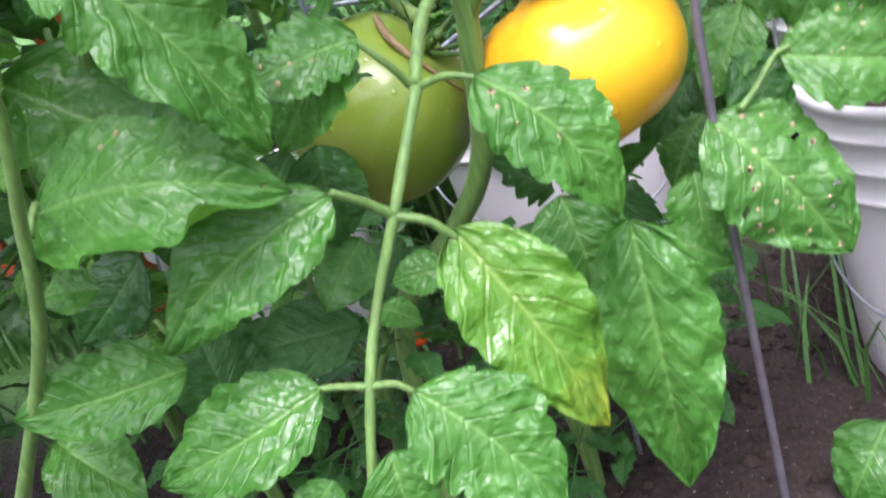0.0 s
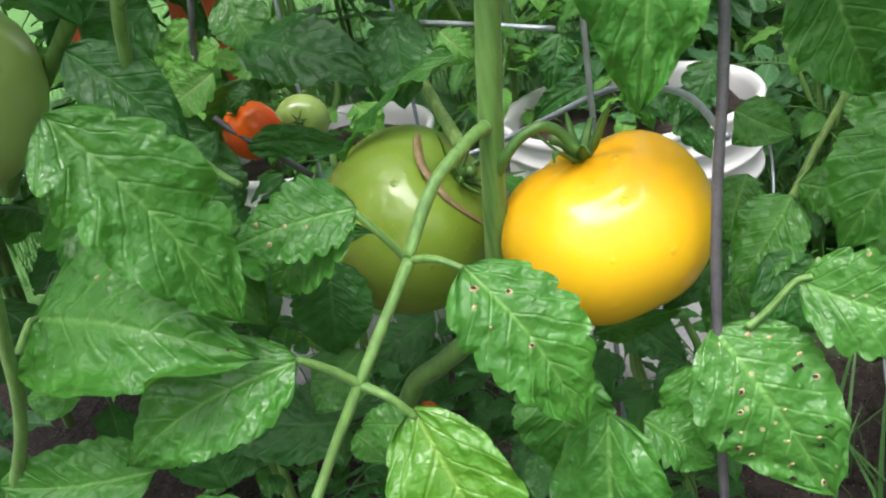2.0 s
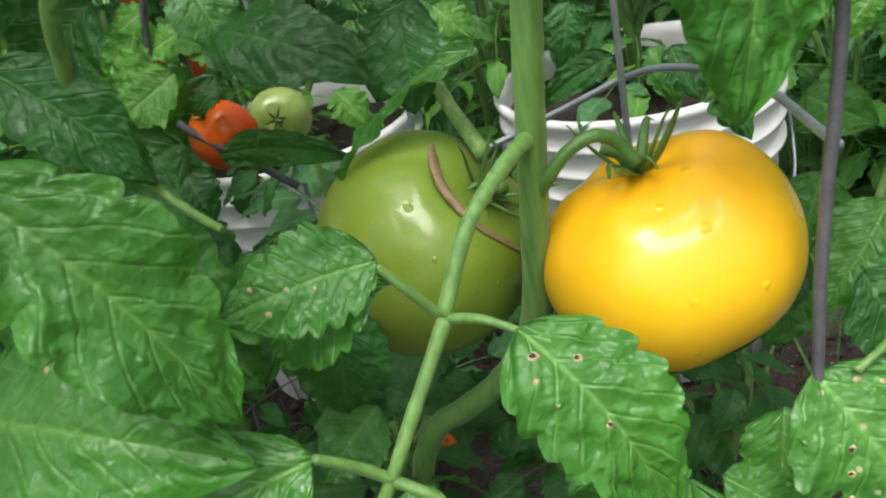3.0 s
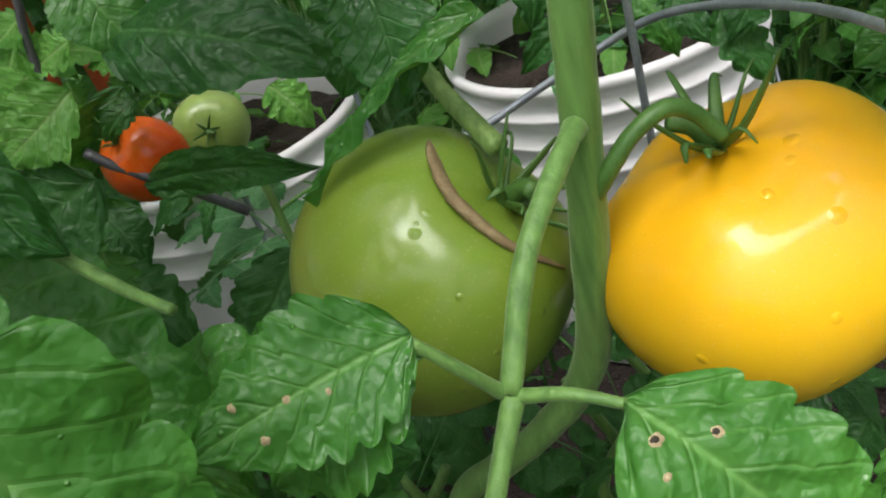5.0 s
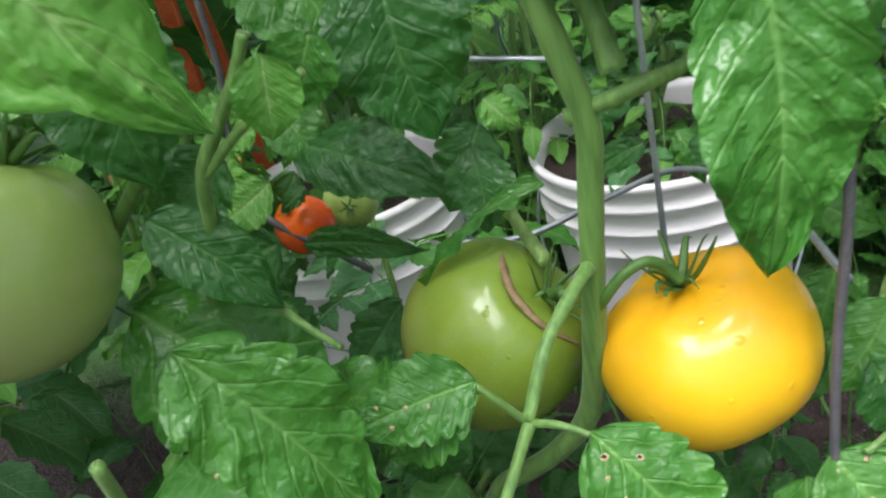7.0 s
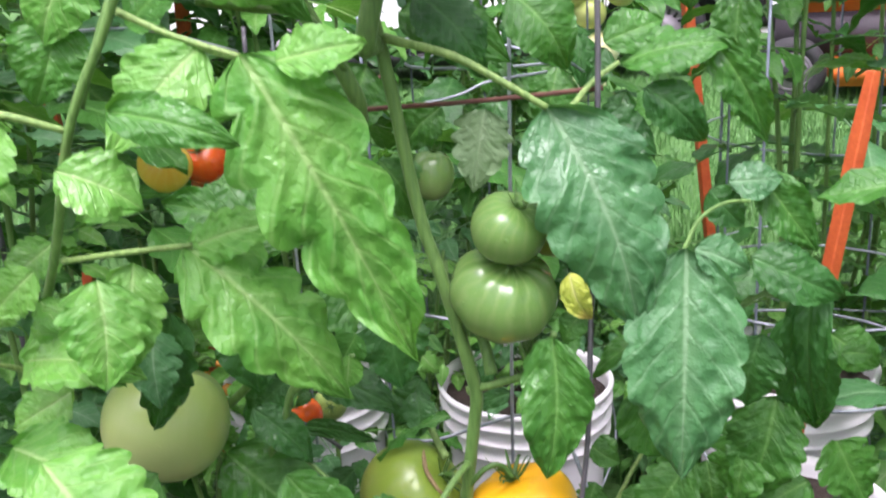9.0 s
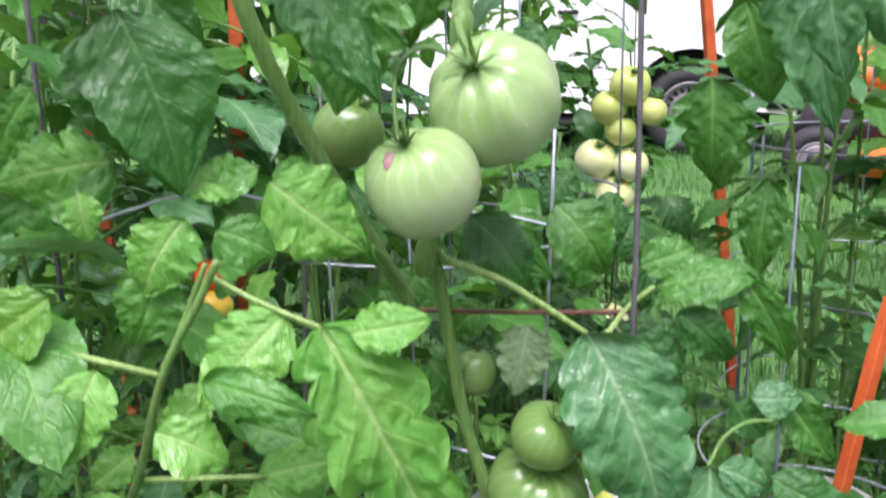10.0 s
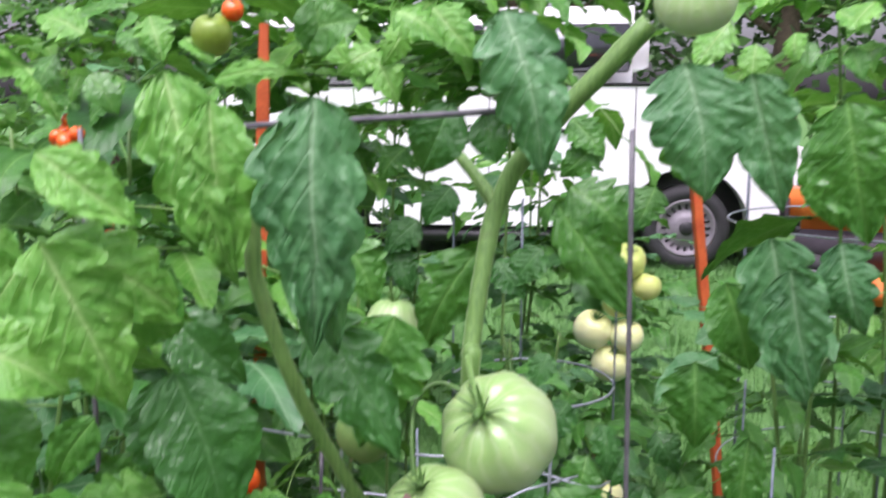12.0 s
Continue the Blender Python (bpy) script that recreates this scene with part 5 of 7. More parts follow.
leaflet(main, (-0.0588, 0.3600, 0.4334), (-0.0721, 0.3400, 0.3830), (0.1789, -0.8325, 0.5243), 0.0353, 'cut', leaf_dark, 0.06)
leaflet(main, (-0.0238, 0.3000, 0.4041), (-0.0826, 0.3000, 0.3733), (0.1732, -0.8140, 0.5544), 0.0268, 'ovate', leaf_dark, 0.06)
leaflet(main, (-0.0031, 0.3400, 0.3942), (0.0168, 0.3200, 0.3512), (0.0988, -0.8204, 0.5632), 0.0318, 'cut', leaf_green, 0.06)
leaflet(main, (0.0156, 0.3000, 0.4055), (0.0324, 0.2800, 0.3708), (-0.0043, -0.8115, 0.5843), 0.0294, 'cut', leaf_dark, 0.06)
leaflet(side, (-0.2858, 0.1000, 0.4536), (-0.3040, 0.0800, 0.4268), (0.5437, -0.6153, 0.5708), 0.0390, 'cut', leaf_bright, 0.06)
leaflet(side, (-0.2767, 0.1000, 0.4226), (-0.2737, 0.0500, 0.4135), (0.5161, -0.5979, 0.6133), 0.0410, 'cut', leaf_dark, 0.06)
leaflet(side, (-0.3694, -0.2400, 0.8730), (-0.3608, -0.2500, 0.7747), (0.2424, -0.7606, 0.6022), 0.0319, 'ovate', leaf_yellow, 0.10)
leaflet(main, (-0.1007, 0.1200, 0.5092), (-0.1291, 0.1000, 0.4594), (0.2743, -0.7455, 0.6075), 0.0498, 'lobed', leaf_dark, 0.06)
leaflet(main, (0.1656, 0.1000, 0.0519), (0.1229, 0.0800, -0.0031), (-0.1313, -0.6034, 0.7866), 0.0587, 'ovate', leaf_green, 0.06)
leaflet(main, (-0.3839, -0.1000, 1.0286), (-0.4336, -0.1000, 0.9385), (0.4529, -0.6939, 0.5598), 0.0697, 'lobed', leaf_green, 0.06)
leaflet(main, (-0.2318, 0.1000, 1.2305), (-0.1900, 0.1000, 1.1492), (0.2794, -0.8745, 0.3966), 0.0706, 'cut', leaf_green, 0.06)
leaflet(main, (0.0321, 0.1000, 1.2963), (0.1006, 0.1000, 1.2363), (0.0516, -0.9019, 0.4289), 0.0738, 'cut', leaf_green, 0.10)
leaflet(main, (-0.1243, -0.0500, 1.1772), (-0.1583, -0.0600, 1.0424), (0.2480, -0.7877, 0.5640), 0.1078, 'cut', leaf_green, 0.06)
leaflet(main, (-0.3232, -0.1400, 1.1319), (-0.3058, -0.1500, 1.0122), (0.4057, -0.6956, 0.5929), 0.1138, 'lobed', leaf_dark, 0.06)
leaflet(main, (0.2781, 0.2000, 1.1945), (0.3116, 0.2000, 1.0477), (-0.1326, -0.8468, 0.5151), 0.0789, 'cut', leaf_blue, 0.06)
leaflet(main, (0.1809, 0.3000, 1.0515), (0.1862, 0.3000, 0.9275), (-0.0412, -0.8174, 0.5745), 0.0895, 'cut', leaf_green, 0.06)
leaflet(main, (0.3684, 0.4000, 1.2003), (0.4091, 0.4000, 1.0700), (-0.1761, -0.8592, 0.4804), 0.0838, 'cut', leaf_blue, 0.06)
leaflet(main, (-0.3257, 0.8000, 1.1594), (-0.3891, 0.7800, 1.0933), (0.2450, -0.8590, 0.4496), 0.0771, 'cut', leaf_dark, 0.08)
leaflet(main, (-0.3834, 0.8000, 1.1128), (-0.3325, 0.7800, 1.0172), (0.2415, -0.8460, 0.4753), 0.0775, 'cut', leaf_dark, 0.08)
leaflet(main, (0.0176, 0.8000, 1.3158), (-0.0513, 0.7800, 1.2539), (0.0766, -0.9215, 0.3807), 0.0726, 'cut', leaf_green, 0.08)
leaflet(main, (0.0507, 0.8000, 1.2335), (0.1045, 0.7800, 1.1541), (0.0246, -0.9055, 0.4236), 0.0723, 'cut', leaf_dark, 0.08)
leaflet(main, (-0.0825, 0.8000, 1.1127), (-0.1433, 0.7800, 1.0375), (0.1221, -0.8715, 0.4750), 0.0750, 'cut', leaf_dark, 0.08)
leaflet(main, (-0.2582, 0.8000, 1.2269), (-0.3092, 0.7800, 1.1515), (0.2127, -0.8807, 0.4232), 0.0759, 'cut', leaf_dark, 0.08)
leaflet(main, (-0.0348, 0.8000, 1.3565), (0.0298, 0.7800, 1.2862), (0.0693, -0.9291, 0.3632), 0.0722, 'cut', leaf_green, 0.08)
leaflet(main, (0.1215, 0.8000, 1.2350), (0.0844, 0.7800, 1.1534), (0.0109, -0.9059, 0.4234), 0.0721, 'cut', leaf_green, 0.08)
leaflet(main, (-0.1690, 0.8000, 1.0875), (-0.1106, 0.7800, 1.0172), (0.1349, -0.8644, 0.4843), 0.0755, 'cut', leaf_dark, 0.08)
leaflet(main, (-0.3475, 0.8000, 1.3013), (-0.3989, 0.7800, 1.2367), (0.2607, -0.8848, 0.3862), 0.0762, 'cut', leaf_green, 0.08)
leaflet(main, (-0.1294, -0.1500, 0.7508), (-0.2316, -0.1600, 0.7882), (0.4167, -0.7823, 0.4629), 0.0626, 'lobed', leaf_green, 0.05)
leaflet(main, (0.1804, 0.2000, 0.3282), (0.2013, 0.1800, 0.2708), (-0.0939, -0.7541, 0.6500), 0.0512, 'lobed', leaf_green, 0.05)
leaflet(main, (0.1562, 0.1600, 0.3782), (0.1817, 0.1500, 0.3486), (-0.0751, -0.7902, 0.6083), 0.0400, 'lobed', leaf_dark, 0.05)
leaflet(side, (-0.3115, 0.1800, 0.4859), (-0.3511, 0.1800, 0.4593), (0.5354, -0.6860, 0.4927), 0.0362, 'cut', leaf_bright, 0.06)
leaflet(side, (-0.3267, 0.2500, 0.4818), (-0.3607, 0.2500, 0.4728), (0.5029, -0.7248, 0.4710), 0.0372, 'cut', leaf_bright, 0.06)
leaflet(side, (-0.3495, 0.2500, 0.5025), (-0.3790, 0.2500, 0.4890), (0.5306, -0.7209, 0.4458), 0.0369, 'cut', leaf_bright, 0.06)
leaflet(side, (-0.2984, 0.1400, 0.3973), (-0.2950, 0.1200, 0.3620), (0.4814, -0.6075, 0.6318), 0.0330, 'cut', leaf_green, 0.06)
leaflet(side, (-0.6580, 0.2500, 1.4806), (-0.7364, 0.2500, 1.5128), (0.4490, -0.6269, 0.6367), 0.0710, 'cut', leaf_bright, 0.06)
leaflet(main, (-0.3316, 0.2500, 1.4896), (-0.2703, 0.2500, 1.4384), (0.2660, -0.7182, 0.6430), 0.0663, 'cut', leaf_bright, 0.06)
leaflet(main, (-0.2086, 0.2500, 1.5013), (-0.1421, 0.2500, 1.4651), (0.1948, -0.7473, 0.6353), 0.0645, 'cut', leaf_bright, 0.06)
leaflet(main, (0.2521, 0.1400, 0.3661), (0.3266, 0.1200, 0.3136), (-0.1112, -0.6952, 0.7102), 0.0908, 'lobed', leaf_green, 0.06)
leaflet(main, (0.3721, 0.1400, 0.3653), (0.3270, 0.1200, 0.3067), (-0.1562, -0.6879, 0.7089), 0.0778, 'lobed', leaf_dark, 0.06)
leaflet(main, (0.2213, 0.2000, 0.3743), (0.2285, 0.1800, 0.3177), (-0.1536, -0.7858, 0.5991), 0.0510, 'lobed', leaf_green, 0.06)
# undergrowth leaflets below the fruit, their shade given by the darker leaf green
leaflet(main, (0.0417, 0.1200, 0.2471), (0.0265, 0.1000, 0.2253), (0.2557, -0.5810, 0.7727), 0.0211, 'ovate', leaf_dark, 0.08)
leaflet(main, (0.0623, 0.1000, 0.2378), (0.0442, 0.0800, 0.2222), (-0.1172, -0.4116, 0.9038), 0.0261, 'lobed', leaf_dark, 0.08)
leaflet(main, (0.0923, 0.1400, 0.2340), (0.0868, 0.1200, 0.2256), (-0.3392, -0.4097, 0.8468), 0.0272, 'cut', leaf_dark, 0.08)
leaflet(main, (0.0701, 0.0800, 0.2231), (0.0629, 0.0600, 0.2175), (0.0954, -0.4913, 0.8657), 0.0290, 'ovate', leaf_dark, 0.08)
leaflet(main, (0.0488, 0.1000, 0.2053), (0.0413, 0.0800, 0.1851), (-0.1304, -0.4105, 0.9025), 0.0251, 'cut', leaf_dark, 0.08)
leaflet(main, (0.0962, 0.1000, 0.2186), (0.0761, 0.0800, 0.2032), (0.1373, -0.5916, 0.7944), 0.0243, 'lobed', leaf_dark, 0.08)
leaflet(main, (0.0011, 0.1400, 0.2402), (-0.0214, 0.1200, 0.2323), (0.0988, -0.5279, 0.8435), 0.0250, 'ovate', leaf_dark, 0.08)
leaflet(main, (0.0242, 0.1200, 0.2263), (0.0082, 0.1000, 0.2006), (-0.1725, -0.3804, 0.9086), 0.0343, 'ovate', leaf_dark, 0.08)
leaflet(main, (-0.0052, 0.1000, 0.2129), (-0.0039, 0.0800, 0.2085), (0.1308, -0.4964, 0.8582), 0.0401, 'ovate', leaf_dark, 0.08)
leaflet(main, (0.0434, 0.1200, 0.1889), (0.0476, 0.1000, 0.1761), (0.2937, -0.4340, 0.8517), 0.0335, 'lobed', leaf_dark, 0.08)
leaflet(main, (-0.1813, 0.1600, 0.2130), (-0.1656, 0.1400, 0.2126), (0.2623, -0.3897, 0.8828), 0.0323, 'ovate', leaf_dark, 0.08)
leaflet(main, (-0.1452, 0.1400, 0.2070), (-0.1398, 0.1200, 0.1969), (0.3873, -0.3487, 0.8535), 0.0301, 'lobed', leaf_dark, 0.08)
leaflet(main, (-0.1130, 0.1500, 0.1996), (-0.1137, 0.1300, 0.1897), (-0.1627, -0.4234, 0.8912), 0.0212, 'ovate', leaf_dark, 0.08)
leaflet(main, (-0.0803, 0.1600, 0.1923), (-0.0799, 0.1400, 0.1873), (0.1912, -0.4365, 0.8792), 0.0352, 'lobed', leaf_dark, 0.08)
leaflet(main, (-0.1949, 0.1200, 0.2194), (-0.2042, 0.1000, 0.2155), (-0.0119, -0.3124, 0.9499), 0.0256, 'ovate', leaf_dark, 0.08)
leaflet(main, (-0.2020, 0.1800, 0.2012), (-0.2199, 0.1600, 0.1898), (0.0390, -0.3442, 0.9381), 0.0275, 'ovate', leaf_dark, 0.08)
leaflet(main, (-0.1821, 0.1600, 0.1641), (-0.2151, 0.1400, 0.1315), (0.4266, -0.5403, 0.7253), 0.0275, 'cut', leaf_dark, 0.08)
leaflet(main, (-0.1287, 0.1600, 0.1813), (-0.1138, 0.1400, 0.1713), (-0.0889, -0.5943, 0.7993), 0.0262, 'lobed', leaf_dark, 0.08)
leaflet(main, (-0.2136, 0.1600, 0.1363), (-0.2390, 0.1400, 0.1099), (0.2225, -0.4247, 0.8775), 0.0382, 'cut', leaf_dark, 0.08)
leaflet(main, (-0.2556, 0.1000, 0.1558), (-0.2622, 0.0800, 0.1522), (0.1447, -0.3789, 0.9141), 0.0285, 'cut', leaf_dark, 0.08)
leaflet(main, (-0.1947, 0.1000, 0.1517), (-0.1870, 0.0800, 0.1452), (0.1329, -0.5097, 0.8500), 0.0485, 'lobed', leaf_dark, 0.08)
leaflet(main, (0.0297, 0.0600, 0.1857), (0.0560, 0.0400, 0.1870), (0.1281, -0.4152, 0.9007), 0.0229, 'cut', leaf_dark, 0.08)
leaflet(side, (-0.3425, 0.2000, 0.4914), (-0.3254, 0.2000, 0.4543), (0.5053, -0.7135, 0.4854), 0.0321, 'cut', leaf_bright, 0.06)
leaflet(side, (-0.2830, 0.1500, 0.4806), (-0.3284, 0.1500, 0.4514), (0.5051, -0.6975, 0.5083), 0.0361, 'cut', leaf_bright, 0.06)
leaflet(main, (-0.2638, 0.3500, 0.3927), (-0.2427, 0.3500, 0.3525), (0.3208, -0.7617, 0.5630), 0.0383, 'cut', leaf_bright, 0.06)
leaflet(side, (-0.3806, 0.3000, 0.4901), (-0.4246, 0.3000, 0.4813), (0.5147, -0.7306, 0.4486), 0.0375, 'cut', leaf_bright, 0.06)
leaflet(side, (-0.2530, 0.1200, 0.4883), (-0.2922, 0.1000, 0.4690), (0.5074, -0.6401, 0.5769), 0.0436, 'lobed', leaf_bright, 0.06)
leaflet(side, (-0.3265, 0.2000, 0.4968), (-0.3634, 0.2000, 0.4566), (0.5284, -0.7109, 0.4640), 0.0391, 'cut', leaf_bright, 0.06)
leaflet(main, (-0.1471, 0.3000, 0.4604), (-0.1200, 0.3000, 0.4295), (0.2713, -0.8243, 0.4969), 0.0405, 'cut', leaf_bright, 0.06)
leaflet(main, (0.1486, 0.3000, 0.4244), (0.1258, 0.3000, 0.3906), (-0.0530, -0.8394, 0.5409), 0.0402, 'cut', leaf_bright, 0.06)
leaflet(main, (0.1919, 0.3000, 0.4103), (0.2153, 0.3000, 0.3681), (-0.1030, -0.8353, 0.5400), 0.0471, 'cut', leaf_bright, 0.06)
leaflet(main, (-0.0380, 0.5500, 0.9788), (-0.0623, 0.5300, 0.9233), (0.1086, -0.8774, 0.4672), 0.0606, 'cut', leaf_dark, 0.08)
leaflet(main, (-0.0055, 0.5500, 0.8993), (-0.0478, 0.5300, 0.8288), (0.0914, -0.8544, 0.5114), 0.0773, 'cut', leaf_dark, 0.08)
leaflet(main, (-0.0804, 0.5500, 0.8406), (-0.0744, 0.5300, 0.7734), (0.1196, -0.8345, 0.5378), 0.0743, 'cut', leaf_green, 0.08)
leaflet(main, (0.0276, 0.5500, 0.8094), (0.0015, 0.5300, 0.7144), (0.0640, -0.8262, 0.5598), 0.0752, 'lobed', leaf_green, 0.08)
leaflet(main, (0.0964, 0.5500, 0.8317), (0.0679, 0.5300, 0.7666), (0.0243, -0.8392, 0.5433), 0.0677, 'lobed', leaf_dark, 0.08)
leaflet(main, (0.1376, 0.5500, 0.8609), (0.1748, 0.5300, 0.7995), (-0.0204, -0.8486, 0.5287), 0.0593, 'cut', leaf_dark, 0.08)
leaflet(main, (-0.0566, 0.5500, 0.7668), (-0.0805, 0.5300, 0.7008), (0.1114, -0.8134, 0.5710), 0.0803, 'lobed', leaf_dark, 0.08)
leaflet(main, (0.1736, 0.5500, 0.8089), (0.2174, 0.5300, 0.7379), (-0.0434, -0.8308, 0.5549), 0.0744, 'cut', leaf_green, 0.08)
leaflet(main, (-0.1444, 0.5500, 0.7320), (-0.1490, 0.5300, 0.6657), (0.1538, -0.7970, 0.5841), 0.0657, 'cut', leaf_green, 0.08)
leaflet(main, (0.1246, 0.5500, 0.7693), (0.1038, 0.5300, 0.6816), (0.0049, -0.8171, 0.5765), 0.0512, 'lobed', leaf_dark, 0.08)
leaflet(main, (-0.4018, 0.5500, 0.9783), (-0.3386, 0.5300, 0.9027), (0.2946, -0.8342, 0.4661), 0.0722, 'lobed', leaf_dark, 0.08)
leaflet(main, (-0.3754, 0.5500, 0.8741), (-0.3116, 0.5300, 0.8146), (0.2719, -0.8141, 0.5132), 0.0652, 'cut', leaf_dark, 0.08)
leaflet(main, (-0.4611, 0.5500, 0.9957), (-0.4400, 0.5300, 0.9294), (0.3387, -0.8247, 0.4529), 0.0634, 'lobed', leaf_dark, 0.08)
leaflet(main, (0.0521, 0.5500, 0.8657), (0.0623, 0.5300, 0.7756), (0.0396, -0.8451, 0.5331), 0.0515, 'cut', leaf_dark, 0.08)
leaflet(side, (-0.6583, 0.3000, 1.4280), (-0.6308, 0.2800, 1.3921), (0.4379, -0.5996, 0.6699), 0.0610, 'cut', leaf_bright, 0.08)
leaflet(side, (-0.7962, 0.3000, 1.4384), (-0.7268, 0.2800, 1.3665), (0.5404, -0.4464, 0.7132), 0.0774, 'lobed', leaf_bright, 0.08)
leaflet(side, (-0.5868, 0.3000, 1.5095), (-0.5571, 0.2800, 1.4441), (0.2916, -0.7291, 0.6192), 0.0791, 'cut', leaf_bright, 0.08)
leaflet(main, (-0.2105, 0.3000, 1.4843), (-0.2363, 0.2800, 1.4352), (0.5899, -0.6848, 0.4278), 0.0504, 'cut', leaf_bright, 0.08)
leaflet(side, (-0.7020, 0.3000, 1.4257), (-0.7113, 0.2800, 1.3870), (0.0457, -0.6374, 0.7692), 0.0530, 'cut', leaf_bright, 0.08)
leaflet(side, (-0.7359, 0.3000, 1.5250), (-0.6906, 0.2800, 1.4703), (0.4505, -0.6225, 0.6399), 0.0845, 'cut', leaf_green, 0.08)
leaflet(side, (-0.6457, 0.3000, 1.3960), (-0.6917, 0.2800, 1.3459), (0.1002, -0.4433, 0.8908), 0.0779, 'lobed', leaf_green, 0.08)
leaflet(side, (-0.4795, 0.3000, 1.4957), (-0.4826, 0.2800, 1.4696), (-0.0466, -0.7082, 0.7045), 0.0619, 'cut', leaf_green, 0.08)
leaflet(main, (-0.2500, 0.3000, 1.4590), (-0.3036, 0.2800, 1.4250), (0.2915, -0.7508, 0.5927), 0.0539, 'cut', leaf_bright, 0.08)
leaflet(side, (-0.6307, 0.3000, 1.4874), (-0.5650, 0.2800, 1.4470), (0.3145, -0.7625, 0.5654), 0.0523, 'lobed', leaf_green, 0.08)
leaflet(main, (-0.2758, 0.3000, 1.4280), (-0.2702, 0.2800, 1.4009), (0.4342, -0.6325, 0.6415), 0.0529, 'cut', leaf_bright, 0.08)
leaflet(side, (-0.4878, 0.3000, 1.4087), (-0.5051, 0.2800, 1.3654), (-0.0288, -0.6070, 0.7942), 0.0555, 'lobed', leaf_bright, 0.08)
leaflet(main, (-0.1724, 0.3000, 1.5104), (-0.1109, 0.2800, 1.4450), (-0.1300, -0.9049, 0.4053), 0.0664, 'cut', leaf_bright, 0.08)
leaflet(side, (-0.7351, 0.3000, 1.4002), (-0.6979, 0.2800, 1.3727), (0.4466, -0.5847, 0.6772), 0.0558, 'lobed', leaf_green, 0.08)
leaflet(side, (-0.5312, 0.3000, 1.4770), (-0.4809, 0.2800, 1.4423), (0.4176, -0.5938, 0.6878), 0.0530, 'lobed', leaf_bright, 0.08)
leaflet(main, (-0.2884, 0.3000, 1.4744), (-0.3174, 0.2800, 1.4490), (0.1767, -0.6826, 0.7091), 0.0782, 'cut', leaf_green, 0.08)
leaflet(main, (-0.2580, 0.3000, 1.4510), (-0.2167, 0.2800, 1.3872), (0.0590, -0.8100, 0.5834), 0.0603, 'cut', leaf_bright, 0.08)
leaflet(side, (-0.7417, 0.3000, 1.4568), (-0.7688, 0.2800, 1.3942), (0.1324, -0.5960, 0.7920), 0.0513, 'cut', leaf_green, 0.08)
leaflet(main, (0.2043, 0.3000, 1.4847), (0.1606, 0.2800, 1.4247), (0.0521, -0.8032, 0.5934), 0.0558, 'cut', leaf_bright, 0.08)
leaflet(main, (0.3206, 0.3000, 1.4453), (0.3087, 0.2800, 1.4217), (-0.5687, -0.4896, 0.6609), 0.0685, 'lobed', leaf_green, 0.08)
leaflet(main, (0.2356, 0.3000, 1.4571), (0.2302, 0.2800, 1.4106), (0.0073, -0.7619, 0.6476), 0.0705, 'lobed', leaf_bright, 0.08)
leaflet(main, (0.3269, 0.3000, 1.4953), (0.3622, 0.2800, 1.4666), (0.0330, -0.6392, 0.7684), 0.0446, 'lobed', leaf_bright, 0.08)
leaflet(main, (0.3677, 0.3000, 1.5060), (0.3341, 0.2800, 1.4603), (-0.3677, -0.5843, 0.7235), 0.0437, 'cut', leaf_bright, 0.08)
leaflet(main, (0.2806, 0.3000, 1.4700), (0.2822, 0.2800, 1.4326), (-0.5619, -0.6156, 0.5525), 0.0498, 'cut', leaf_bright, 0.08)
leaflet(main, (0.2876, 0.3000, 1.4589), (0.2979, 0.2800, 1.4254), (0.0850, -0.7191, 0.6897), 0.0687, 'lobed', leaf_green, 0.08)
leaflet(main, (0.3464, 0.3000, 1.4500), (0.3564, 0.2800, 1.4119), (0.0144, -0.7265, 0.6870), 0.0446, 'lobed', leaf_green, 0.08)

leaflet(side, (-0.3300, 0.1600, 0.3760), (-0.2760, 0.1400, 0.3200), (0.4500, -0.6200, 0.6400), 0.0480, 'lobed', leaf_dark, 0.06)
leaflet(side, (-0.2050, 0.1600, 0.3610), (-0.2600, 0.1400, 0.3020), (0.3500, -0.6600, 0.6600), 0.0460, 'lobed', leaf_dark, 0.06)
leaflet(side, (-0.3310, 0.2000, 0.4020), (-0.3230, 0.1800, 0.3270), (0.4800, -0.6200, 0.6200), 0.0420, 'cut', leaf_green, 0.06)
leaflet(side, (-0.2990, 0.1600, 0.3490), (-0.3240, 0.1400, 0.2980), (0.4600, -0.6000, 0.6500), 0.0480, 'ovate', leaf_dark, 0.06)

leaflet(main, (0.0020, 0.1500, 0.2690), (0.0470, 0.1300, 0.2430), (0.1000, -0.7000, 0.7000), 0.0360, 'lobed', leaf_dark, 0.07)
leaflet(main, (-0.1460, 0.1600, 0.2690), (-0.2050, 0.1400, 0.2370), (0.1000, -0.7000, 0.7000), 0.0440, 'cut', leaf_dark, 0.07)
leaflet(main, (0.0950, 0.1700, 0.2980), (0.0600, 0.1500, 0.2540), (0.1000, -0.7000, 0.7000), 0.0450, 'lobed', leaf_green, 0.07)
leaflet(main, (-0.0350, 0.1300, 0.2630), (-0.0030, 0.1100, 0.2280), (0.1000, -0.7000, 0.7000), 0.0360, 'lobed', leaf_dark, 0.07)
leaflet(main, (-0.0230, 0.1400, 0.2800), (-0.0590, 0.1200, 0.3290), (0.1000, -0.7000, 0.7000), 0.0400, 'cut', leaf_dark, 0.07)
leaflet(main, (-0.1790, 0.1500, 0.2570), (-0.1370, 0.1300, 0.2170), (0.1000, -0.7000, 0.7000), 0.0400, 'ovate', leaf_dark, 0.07)
